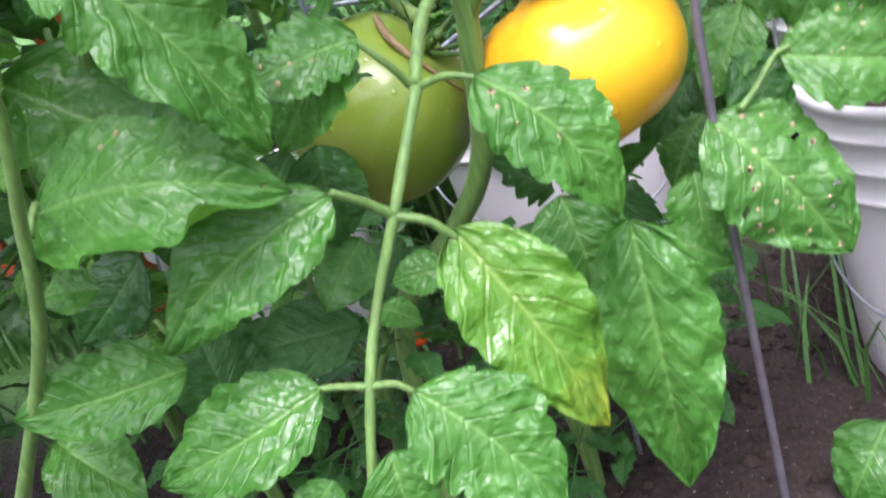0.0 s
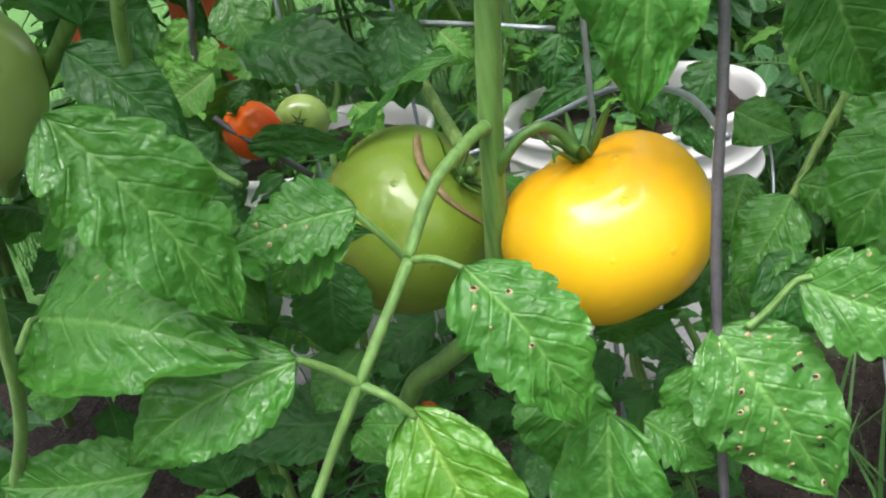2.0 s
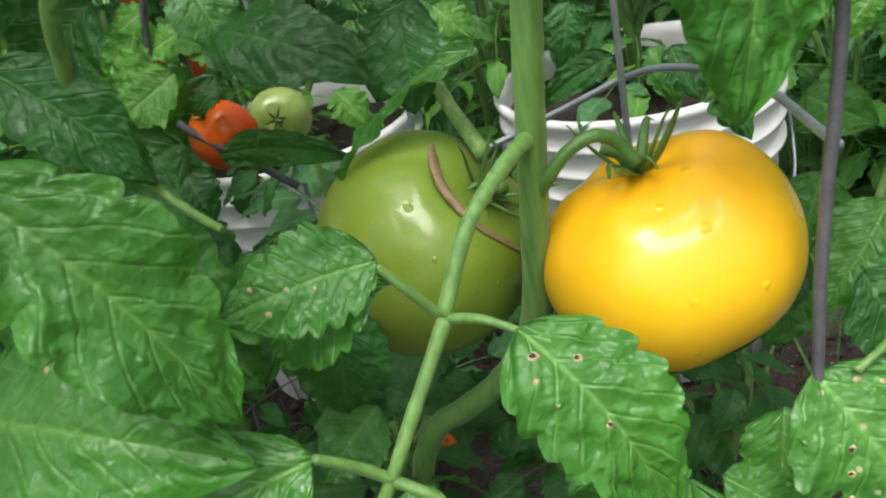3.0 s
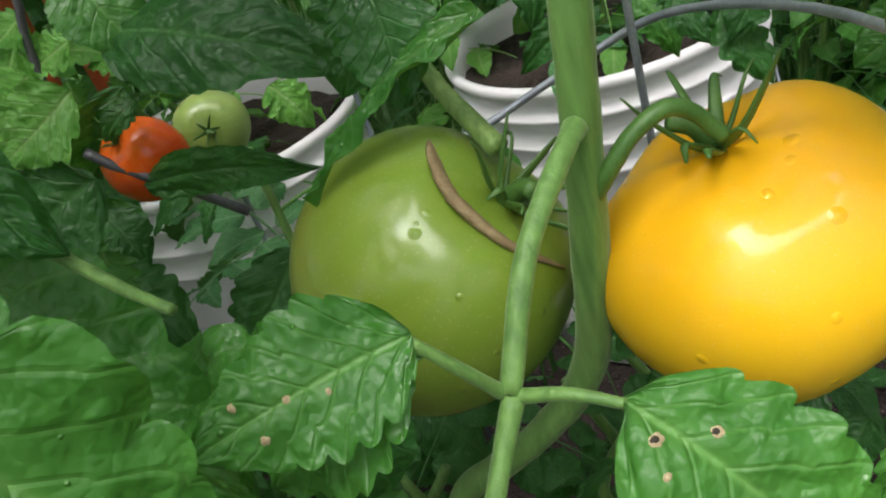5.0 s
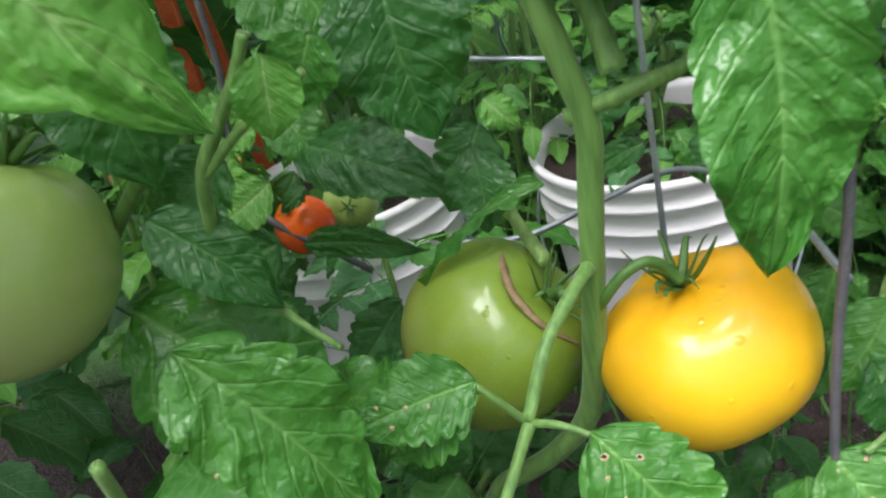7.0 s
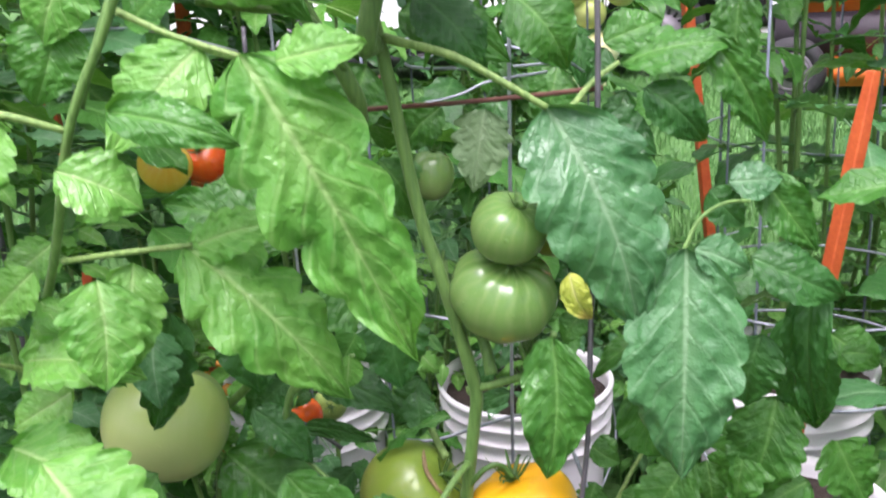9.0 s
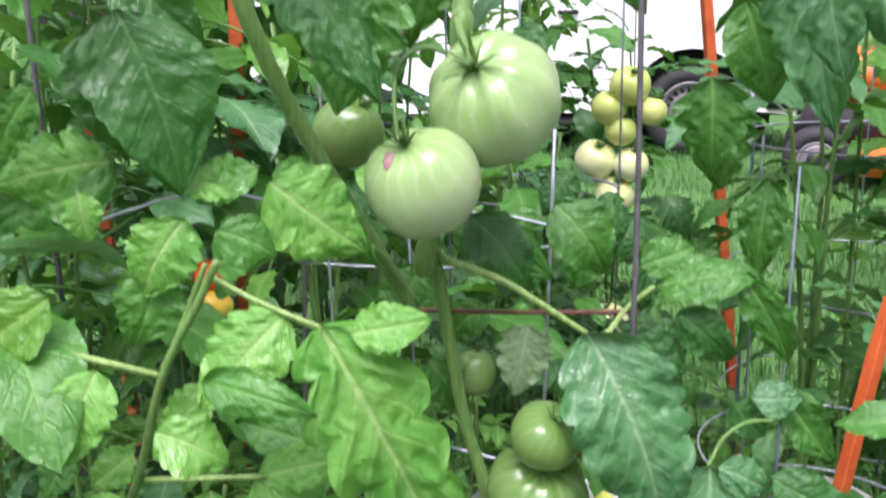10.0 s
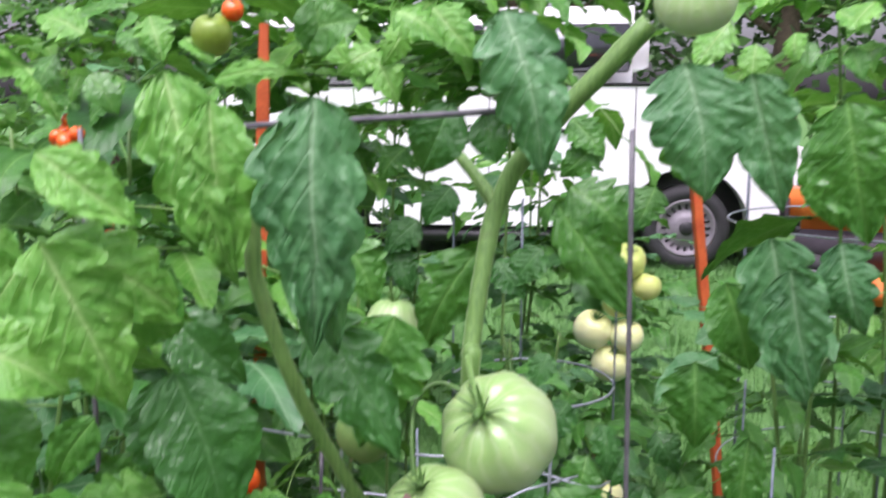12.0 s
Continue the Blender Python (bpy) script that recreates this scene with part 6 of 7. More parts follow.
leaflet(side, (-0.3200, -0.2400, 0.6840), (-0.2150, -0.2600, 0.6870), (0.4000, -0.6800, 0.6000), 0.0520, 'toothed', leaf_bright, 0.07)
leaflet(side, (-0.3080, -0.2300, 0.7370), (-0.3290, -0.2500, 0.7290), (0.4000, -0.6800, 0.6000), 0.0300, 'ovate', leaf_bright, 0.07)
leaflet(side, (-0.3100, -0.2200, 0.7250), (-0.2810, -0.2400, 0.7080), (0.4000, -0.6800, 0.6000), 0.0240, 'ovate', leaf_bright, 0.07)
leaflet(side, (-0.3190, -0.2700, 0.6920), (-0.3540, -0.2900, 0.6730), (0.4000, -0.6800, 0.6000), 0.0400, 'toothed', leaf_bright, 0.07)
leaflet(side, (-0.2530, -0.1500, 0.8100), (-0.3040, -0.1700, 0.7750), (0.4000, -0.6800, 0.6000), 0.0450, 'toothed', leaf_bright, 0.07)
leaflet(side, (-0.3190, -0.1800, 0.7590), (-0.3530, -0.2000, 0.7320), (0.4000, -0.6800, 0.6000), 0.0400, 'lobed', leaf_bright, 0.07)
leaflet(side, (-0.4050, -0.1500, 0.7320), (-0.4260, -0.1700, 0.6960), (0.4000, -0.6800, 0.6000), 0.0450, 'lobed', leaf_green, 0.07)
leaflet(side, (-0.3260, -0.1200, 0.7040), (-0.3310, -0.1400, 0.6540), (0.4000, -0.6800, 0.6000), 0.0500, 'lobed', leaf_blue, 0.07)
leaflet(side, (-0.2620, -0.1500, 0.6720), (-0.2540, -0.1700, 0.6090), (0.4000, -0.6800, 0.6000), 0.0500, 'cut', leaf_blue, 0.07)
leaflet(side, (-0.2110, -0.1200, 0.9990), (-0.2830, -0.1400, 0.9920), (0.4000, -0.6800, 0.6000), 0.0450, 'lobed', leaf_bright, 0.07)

leaflet(main, (-0.2710, 0.1900, 0.4640), (-0.3180, 0.1850, 0.4170), (0.5000, -0.7000, 0.3000), 0.0370, 'curled', leaf_dark, 0.14)
leaflet(main, (-0.2480, 0.1550, 0.4660), (-0.2690, 0.1450, 0.4530), (0.2000, -0.7000, 0.5000), 0.0160, 'cut', leaf_dark, 0.14)
leaflet(main, (-0.3620, 0.2400, 0.3960), (-0.3260, 0.2300, 0.3640), (0.2000, -0.7000, 0.5000), 0.0300, 'ovate', leaf_dark, 0.10)
leaflet(main, (-0.3300, 0.2000, 0.3940), (-0.3130, 0.1900, 0.3530), (0.2000, -0.7000, 0.5000), 0.0400, 'cut', leaf_dark, 0.10)
leaflet(side, (-0.1110, -0.0900, 0.6270), (-0.1180, -0.0900, 0.5930), (0.5000, -0.7000, 0.4000), 0.0280, 'ovate', leaf_bright, 0.06)
leaflet(side, (-0.1330, 0.0000, 0.6110), (-0.1570, 0.0000, 0.5720), (0.4000, -0.8000, 0.4000), 0.0500, 'ovate', leaf_green, 0.06)
leaflet(side, (-0.4040, 0.4500, 0.4160), (-0.4550, 0.4500, 0.4200), (0.3000, -0.4000, 0.8500), 0.0550, 'cut', leaf_bright, 0.08)
leaflet(side, (-0.4710, 0.4500, 0.4370), (-0.4250, 0.4500, 0.4230), (0.3000, -0.4000, 0.8500), 0.0550, 'cut', leaf_bright, 0.08)
leaflet(side, (-0.5350, 0.4500, 0.4090), (-0.6000, 0.4500, 0.3960), (0.3000, -0.4000, 0.8500), 0.0550, 'cut', leaf_bright, 0.08)
leaflet(side, (-0.4780, 0.4500, 0.4100), (-0.4740, 0.4500, 0.3800), (0.3000, -0.4000, 0.8500), 0.0550, 'cut', leaf_bright, 0.08)
leaflet(side, (-0.5640, 0.4500, 0.3900), (-0.5200, 0.4500, 0.3640), (0.3000, -0.4000, 0.8500), 0.0550, 'cut', leaf_bright, 0.08)
leaflet(side, (-0.4290, 0.4500, 0.4010), (-0.4490, 0.4500, 0.3700), (0.3000, -0.4000, 0.8500), 0.0550, 'cut', leaf_bright, 0.08)
leaflet(side, (-0.5520, 0.4500, 0.4470), (-0.5440, 0.4500, 0.4160), (0.3000, -0.4000, 0.8500), 0.0550, 'cut', leaf_bright, 0.08)

# fruit
ripe = tomato((0.0209, 0.0434, 0.3887), 0.0606, 0.825, (-0.2357, -0.0477, 0.9707), skin_yellow, 'large ripe yellow beefsteak tomato hanging on the stem', 5, 4.856)
cracked = tomato((-0.1072, 0.0680, 0.3885), 0.0586, 1.0, (0.7859, -0.1647, 0.5960), skin_green, 'unripe green tomato with a brown healed crack', 3, 2.7375)
tomato((-0.3234, -0.0500, 0.5330), 0.0638, 0.958, (0.2276, 0.4733, 0.8510), skin_olive, 'large unripe green tomato half hidden by leaves', 4)
tomato((0.0224, 0.0050, 0.7179), 0.0366, 0.865, (0.3374, -0.3967, 0.8537), skin_mid, 'small unripe green tomato resting on a larger one', 4)
tomato((0.0126, 0.0200, 0.6488), 0.0531, 0.805, (0.2997, -0.3663, 0.8809), skin_mid, 'flattened ribbed unripe green tomato on the main stem', 9)
tomato((0.0622, 0.0500, 0.7045), 0.0285, 1.000, (-0.1304, 0.1682, 0.9771), skin_green, 'unripe green tomato in the shade of a cluster', 4)
tomato((-0.0631, 0.0700, 0.7544), 0.0241, 1.111, (0.1414, 0.1568, 0.9774), skin_mid, 'unripe green tomato behind the main stem', 4)
tomato((-0.0250, -0.0150, 1.0523), 0.0616, 0.891, (-0.2377, -0.7172, 0.6550), skin_pale, 'pale green ribbed tomato hanging from the upper stem', 8)
lower_pale = tomato((-0.0761, -0.0800, 0.9869), 0.0501, 0.949, (-0.2427, -0.4537, 0.8575), skin_pale, 'pale green round tomato below a larger one', 5)
tomato((-0.1913, 0.0600, 1.0126), 0.0366, 1.000, (0.4917, -0.0312, 0.8702), skin_mid, 'unripe green tomato in the shade behind leaves', 4)
tomato((-0.1727, 0.1000, 1.1210), 0.0322, 1.300, (0.0231, 0.1177, 0.9928), skin_pale, 'pale green tomato half covered by a leaf', 4)
tomato((0.1542, 0.0500, 1.4856), 0.0399, 0.759, (-0.0839, -0.6530, 0.7527), skin_pale, 'pale green tomato hanging near the cage top', 5)
tomato((-0.4909, 0.3000, 1.4798), 0.0285, 1.056, (0.1846, -0.4647, 0.8660), skin_green, 'oval green tomato beside red ones', 3)
tomato((-0.4675, 0.3200, 1.5150), 0.0159, 1.000, (0.3399, -0.6361, 0.6927), skin_red, 'small ripe red tomato', 3)
tomato((-0.2670, 0.1700, 0.4292), 0.0225, 1.067, (-0.1470, -0.5207, 0.8410), skin_red, 'small ripe orange red tomato in front of a bucket', 3)
tomato((-0.2502, 0.2200, 0.4187), 0.0220, 0.815, (0.2850, -0.9249, 0.2516), skin_olive, 'small pale unripe tomato beside a red one', 3)
tomato((-0.2838, -0.0500, 0.7935), 0.0245, 0.967, (0.4042, -0.7085, 0.5785), skin_turning, 'ripening yellow orange tomato beside a red one', 4)
tomato((-0.2650, -0.0100, 0.7902), 0.0225, 0.895, (0.0931, -0.7583, 0.6452), skin_red, 'ripe red tomato beside an orange one', 4)
tomato((-0.4139, 0.3000, 0.4257), 0.0082, 1.000, (0.5454, -0.3383, 0.7668), skin_orange, 'tiny orange tomato among leaves', 0)
tomato((-0.4331, 0.3000, 0.3945), 0.0089, 1.000, (0.5494, -0.3401, 0.7632), skin_orange, 'tiny orange tomato among leaves', 0)
tomato((-0.3878, 0.3000, 0.4363), 0.0057, 1.000, (0.4168, -0.0148, 0.9089), skin_orange, 'tiny orange tomato among leaves', 0)
tomato((-0.4391, 0.3000, 0.4351), 0.0068, 1.000, (0.5161, -0.1783, 0.8378), skin_orange, 'tiny orange tomato among leaves', 0)
tomato((-0.4629, 0.3000, 0.4141), 0.0074, 1.000, (0.5374, -0.2112, 0.8165), skin_orange, 'tiny orange tomato among leaves', 0)
tomato((-0.6670, 0.3000, 0.4301), 0.0137, 1.000, (0.4794, -0.4777, 0.7362), skin_red, 'tiny red tomato among leaves', 0)
tomato((0.0485, 1.6500, 0.9458), 0.0546, 0.950, (0.2146, -0.5898, 0.7785), skin_lime, 'creamy pale yellow tomato in a hanging cluster', 4)
tomato((-0.0047, 1.6500, 0.8884), 0.0475, 0.950, (0.2545, -0.3737, 0.8920), skin_lime, 'creamy pale yellow tomato in a hanging cluster', 4)
tomato((0.1073, 1.6500, 0.8785), 0.0410, 0.950, (0.2573, 0.1071, 0.9604), skin_lime, 'creamy pale yellow tomato in a hanging cluster', 4)
tomato((0.0275, 1.6500, 0.8275), 0.0430, 0.950, (0.2618, -0.0860, 0.9613), skin_lime, 'creamy pale yellow tomato in a hanging cluster', 4)
tomato((-0.0382, 1.6500, 0.7473), 0.0561, 0.950, (0.2373, -0.5075, 0.8283), skin_cream, 'creamy pale yellow tomato in a hanging cluster', 4)
tomato((0.0565, 1.6500, 0.7348), 0.0479, 0.950, (0.2379, -0.3124, 0.9197), skin_cream, 'creamy pale yellow tomato in a hanging cluster', 4)
tomato((0.0140, 1.6500, 0.6507), 0.0547, 0.950, (0.2258, -0.4473, 0.8654), skin_cream, 'creamy pale yellow tomato in a hanging cluster', 4)
tomato((0.0269, 1.3000, 0.4073), 0.0462, 0.939, (-0.2037, -0.2002, 0.9583), skin_cream, 'creamy pale yellow tomato low on a plant', 4)
tomato((-0.6633, 0.2000, 1.3334), 0.0129, 1.000, (0.4452, -0.5768, 0.6849), skin_red, 'tiny red tomato in a far cluster', 0)
tomato((-0.6453, 0.2000, 1.3445), 0.0106, 1.000, (0.3337, -0.4210, 0.8435), skin_red, 'tiny red tomato in a far cluster', 0)
tomato((-0.6760, 0.2000, 1.3407), 0.0099, 1.000, (0.2583, -0.2882, 0.9221), skin_red, 'tiny red tomato in a far cluster', 0)
tomato((-0.7330, 0.3000, 1.3420), 0.0135, 1.000, (0.2, -0.4, 0.9), skin_red, 'small ripe red tomato in a cluster', 0)
tomato((-0.7210, 0.3100, 1.3330), 0.0120, 1.000, (0.2, -0.4, 0.9), skin_red, 'small ripe red tomato in a cluster', 0)
tomato((-0.7430, 0.2920, 1.3340), 0.0120, 1.000, (0.2, -0.4, 0.9), skin_red, 'small ripe red tomato in a cluster', 0)
tomato((-0.7290, 0.3020, 1.3600), 0.0110, 1.000, (0.2, -0.4, 0.9), skin_red, 'small ripe red tomato in a cluster', 0)
tomato((-0.7120, 0.3170, 1.3480), 0.0100, 1.000, (0.2, -0.4, 0.9), skin_red, 'small ripe red tomato in a cluster', 0)
tomato((-0.6980, 0.3280, 1.3410), 0.0120, 1.000, (0.2, -0.4, 0.9), skin_red, 'small ripe red tomato in a cluster', 0)
tomato((-0.7030, 0.3240, 1.3570), 0.0100, 1.000, (0.2, -0.4, 0.9), skin_red, 'small ripe red tomato in a cluster', 0)
tomato((-0.4839, 0.3000, 0.7365), 0.0259, 0.774, (0.2309, 0.1805, 0.9561), skin_turning, 'small yellow tomato on a far plant', 3)
tomato((-0.5096, 0.3400, 0.7637), 0.0257, 1.000, (0.4053, -0.3144, 0.8584), skin_red, 'small red tomato on a far plant', 3)
tomato((-0.4893, 0.3600, 0.7948), 0.0198, 1.087, (0.1114, -0.1061, 0.9881), skin_red, 'small red tomato on a far plant', 3)
tomato((-0.8604, 0.4000, 0.7071), 0.0172, 1.000, (0.3534, -0.3413, 0.8710), skin_red, 'tiny red tomato among leaves', 0)
tomato((-0.1520, 0.1200, 0.2037), 0.0085, 0.750, (0.2952, -0.3210, 0.8999), skin_red, 'tiny red tomato among leaves', 0)
scar(cracked, 0.0586, 1.0, [(160.5, 38.1), (-172.0, 30.2), (-142.1, 25.4), (-110.2, 21.3), (-70.0, 21.3), (-15.9, 33.6)], 0.006)
scar(lower_pale, 0.0501, 0.949, [(-145.3, 16.3), (-112.6, 19.4), (-105.3, 30.0), (-104.0, 36.0)], 0.0062, scar_mauve, "pinkish brown corky scar beside the stalk")
# -- foliage end --


# ---------------------------------------------------------------- cages
def ring_points(cx, cy, z, r, tilt=0.0, n=20, first=0.0, last=360.0):
    out = []
    for i in range(n + 1):
        w = radians(first + (last - first) * i / n)
        out.append((cx + r * math.cos(w), cy + r * math.sin(w), z + tilt * r * math.cos(w)))
    return out


cage = thing("tomato_cage", (0, 0, 0), "dark wire tomato cage with a rusty ring", "plant cage", "wire cages")
rod("upright", cage, [(0.070, 0.0, -0.03), (0.079, 0.0, 0.35), (0.092, 0.004, 0.5), (0.096, 0.015, 0.62), (0.104, 0.04, 0.872), (0.098, 0.04, 1.36)], 0.0028, wire_dark)
rod("upright", cage, [(-0.02, 0.2, -0.03), (-0.009, 0.2, 0.43), (0.006, 0.21, 1.0)], 0.0022, wire_grey)
rod("upright", cage, [(-0.4, 0.25, -0.03), (-0.36, 0.25, 0.43), (-0.342, 0.25, 0.52), (-0.336, 0.25, 0.6), (-0.322, 0.25, 0.9)], 0.0028, wire_dark)
rod("hoop", cage, [(-0.155, 0.18, 0.395), (-0.11, 0.2, 0.384), (-0.05, 0.21, 0.402), (0.007, 0.2, 0.424), (0.06, 0.12, 0.44), (0.09, 0.006, 0.45)], 0.0022, wire_grey)
rod("hoop", cage, [(-0.2840, 0.1500, 0.4480), (-0.2700, 0.1500, 0.4350), (-0.2410, 0.1500, 0.4150), (-0.2150, 0.1500, 0.3950)], 0.0026, wire_dark)
rod("crossbar", cage, [(-0.145, 0.064, 0.822), (0.0, 0.058, 0.829), (0.108, 0.05, 0.838)], 0.0026, wire_rust, 3, "rusty brown crossbar")
rod("crossbar", cage, [(-0.14, 0.068, 0.826), (-0.16, 0.2, 0.83), (-0.17, 0.33, 0.83)], 0.0024, wire_rust, 3, "rusty brown crossbar")

cage_b = thing("tomato_cage", (0, 0, 0), "tall grey wire tomato cage", "plant cage", "wire cages")
rod("upright", cage_b, [(-0.46, -0.05, -0.03), (-0.47, -0.05, 0.75), (-0.466, -0.05, 1.36)], 0.003, wire_dark)
rod("upright", cage_b, [(-0.346, 0.4, -0.03), (-0.347, 0.4, 0.8), (-0.35, 0.4, 1.36)], 0.0022, wire_grey)
rod("hoop", cage_b, ring_points(-0.235, 0.17, 1.366, 0.235, 0.06, 26), 0.0035, wire_dark, 3)
rod("hoop", cage_b, [(-0.75, -0.06, 0.875), (-0.6, -0.05, 0.887), (-0.511, 0.0, 0.9), (-0.497, 0.1, 0.908), (-0.48, 0.3, 0.9), (-0.4, 0.4, 0.86)], 0.0024, wire_grey)

cage_c = thing("tomato_cage", (0, 0, 0), "thin galvanised wire cage behind the main plant", "plant cage", "wire cages")
rod("hoop", cage_c, [(-0.4, 0.4, 0.775), (-0.219, 0.4, 0.774), (-0.1, 0.38, 0.79), (-0.05, 0.4, 0.807), (0.02, 0.46, 0.81)], 0.002, wire_grey)
rod("hoop", cage_c, [(-0.219, 0.35, 0.867), (-0.083, 0.35, 0.868), (0.04, 0.36, 0.838), (0.07, 0.45, 0.81)], 0.002, wire_grey)
rod("hoop", cage_c, [(-0.2610, 0.5600, 0.4220), (-0.2010, 0.5600, 0.4120), (-0.1070, 0.5600, 0.3950)], 0.0034, wire_grey)
rod("upright", cage_c, [(-0.21, 0.37, -0.03), (-0.215, 0.37, 0.9)], 0.0018, wire_mid)

cage_d = thing("tomato_cage", (0, 0, 0), "thin galvanised wire cage round a potted plant", "plant cage", "wire cages")
rod("hoop", cage_d, ring_points(0.36, 0.42, 0.418, 0.17, 0.0, 22), 0.0022, wire_grey, 3)
rod("hoop", cage_d, ring_points(0.37, 0.43, 0.52, 0.175, 0.0, 22), 0.0018, wire_grey, 3)
for x, y in ((0.53, 0.45), (0.27, 0.57), (0.28, 0.28)):
    rod("upright", cage_d, [(x, y, -0.02), (x * 1.01, y, 0.95)], 0.0018, wire_mid)

cage_e = thing("tomato_cage", (0, 0, 0), "square galvanised wire cage farther back", "plant cage", "wire cages")
rod("hoop", cage_e, ring_points(-0.13, 1.02, 0.78, 0.18, 0.0, 22), 0.003, wire_grey, 3)
for x, y in ((0.05, 1.02), (-0.3, 1.0), (-0.13, 0.86)):
    rod("upright", cage_e, [(x, y, -0.02), (x, y, 1.2)], 0.0022, wire_mid)
cage_f = thing("tomato_cage", (0, 0, 0), "open wire grid round a leafy plant", "plant cage", "wire cages")
for z in (0.35, 0.62, 0.89, 1.15):
    rod("hoop", cage_f, ring_points(0.55, 1.05, z, 0.28, 0.0, 22), 0.002, wire_grey, 3)
for k in range(6):
    w = radians(60 * k + 205)
    rod("upright", cage_f, [(0.55 + 0.28 * math.cos(w), 1.05 + 0.28 * math.sin(w), -0.02), (0.55 + 0.28 * math.cos(w), 1.05 + 0.28 * math.sin(w), 1.3)], 0.0022, wire_mid)


# ---------------------------------------------------------------- stakes
def stake(bottom, top, w, turn=20.0, label="orange stained square wooden garden stake"):
    """A sawn stake, square with eased edges, its head cut to a blunt point."""
    b, t = Vector(bottom), Vector(top)
    b = b - (t - b).normalized() * 0.08
    ob = thing("garden_stake", b, label, "stake", "wooden stakes")
    z = (t - b).normalized()
    x = (Matrix.Rotation(radians(turn), 3, "Z") @ Vector((1, 0, 0)))
    x = (x - z * x.dot(z)).normalized()
    m = Matrix((x, z.cross(x), z)).transposed().to_4x4()
    m.translation = b
    ob.matrix_world = m
    n, h, e = (t - b).length, w / 2, w * 0.09
    outline = [(h, h - e), (h - e, h), (-h + e, h), (-h, h - e), (-h, -h + e), (-h + e, -h), (h - e, -h), (h, -h + e)]
    verts, faces = [], []
    rows = 14
    for i in range(rows + 1):
        s = i / rows
        k = 1.0 if i < rows else 0.7
        for a, c in outline:
            verts.append((a * k + 0.004 * math.sin(3 * s + turn), c * k, n * s))
    for i in range(rows):
        for k in range(8):
            k2 = (k + 1) % 8
            faces.append((i * 8 + k, i * 8 + k2, (i + 1) * 8 + k2, (i + 1) * 8 + k))
    faces.append(tuple(rows * 8 + k for k in range(8)))
    part("shaft", mesh_of("stake_shaft", verts, faces, stake_orange, False), ob)
    return ob


stake((0.345, 1.3, 0.0), (0.185, 1.3, 1.45), 0.022)
stake((0.262, 0.17, 0.0), (0.366, 0.17, 0.83), 0.0145, 35, "orange stained stake leaning beside a bucket")
stake((-0.625, 0.6, 0.0), (-0.542, 0.6, 1.52), 0.022)
stake((-1.1, 1.0, 0.0), (-1.13, 1.0, 1.1), 0.026)
stake((-0.62, 0.75, 0.0), (-0.66, 0.75, 0.78), 0.022)
stake((0.62, 0.9, 0.0), (0.70, 0.9, 1.0), 0.024)
stake((1.1, 1.5, 0.0), (1.05, 1.5, 1.3), 0.026)


# ---------------------------------------------------------------- plants behind
def compound_leaf(name, mat, seed, pairs=3, size=0.2, rows=16, cols=8):
    """A whole tomato leaf: a drooping stalk, paired leaflets and one at the end."""
    g = random.Random(seed)
    chunks = []
    droop = g.uniform(0.25, 0.6)
    line = [Vector((0, size * s, size * (0.25 * s - droop * s * s))) for s in [i / 8 for i in range(9)]]
    v, f = tube_data(line, 0.0022, 0.001, 5)
    chunks.append((v, f, [(0.5, 0.5)] * len(v)))

    def put(at, way, normal, length, style):
        v, f, uv = blade(length, length * g.uniform(0.48, 0.62), style, g.uniform(0.04, 0.12), g.random(), rows, cols, 0.8)
        m = facing(at, at + way * length, normal)
        chunks.append(([m @ Vector(q) for q in v], f, uv))

    for p in range(pairs):
        s = 0.35 + 0.5 * p / max(1, pairs - 1)
        k = min(8, int(s * 8))
        for sgn in (-1, 1):
            way = Vector((sgn, g.uniform(0.2, 0.6), g.uniform(-0.6, 0.0))).normalized()
            nrm = Vector((g.uniform(-0.4, 0.4) - sgn * way.z * 0.6, g.uniform(-0.3, 0.3), 1))
            put(line[k] + Vector((sgn * 0.008, 0, 0)), way, nrm, size * g.uniform(0.34, 0.5), g.choice(("ovate", "lobed", "toothed")))
    put(line[-1], Vector((g.uniform(-0.2, 0.2), 1, -droop * 1.6)).normalized(), Vector((0, 0.6, 1)), size * g.uniform(0.45, 0.6), "lobed")
    v, f, uv = joined(chunks)
    return mesh_of(name, v, f, mat, True, uv)


leaf_kinds = [compound_leaf("leaf", m, 40 + i, 2 + i % 2, 0.19 + 0.03 * (i % 3)) for i, m in enumerate((leaf_green, leaf_green, leaf_dark, leaf_blue, leaf_bright, leaf_green, leaf_dark, leaf_blue))]

young_kinds = [compound_leaf("leaf", m, 70 + i, 2 + i % 2, 0.17 + 0.03 * (i % 2)) for i, m in enumerate((leaf_bright, leaf_bright, leaf_green, leaf_bright))]

# leaves for the plant's foot, its shade put into their darker green
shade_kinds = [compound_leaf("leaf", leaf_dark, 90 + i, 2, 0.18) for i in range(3)]


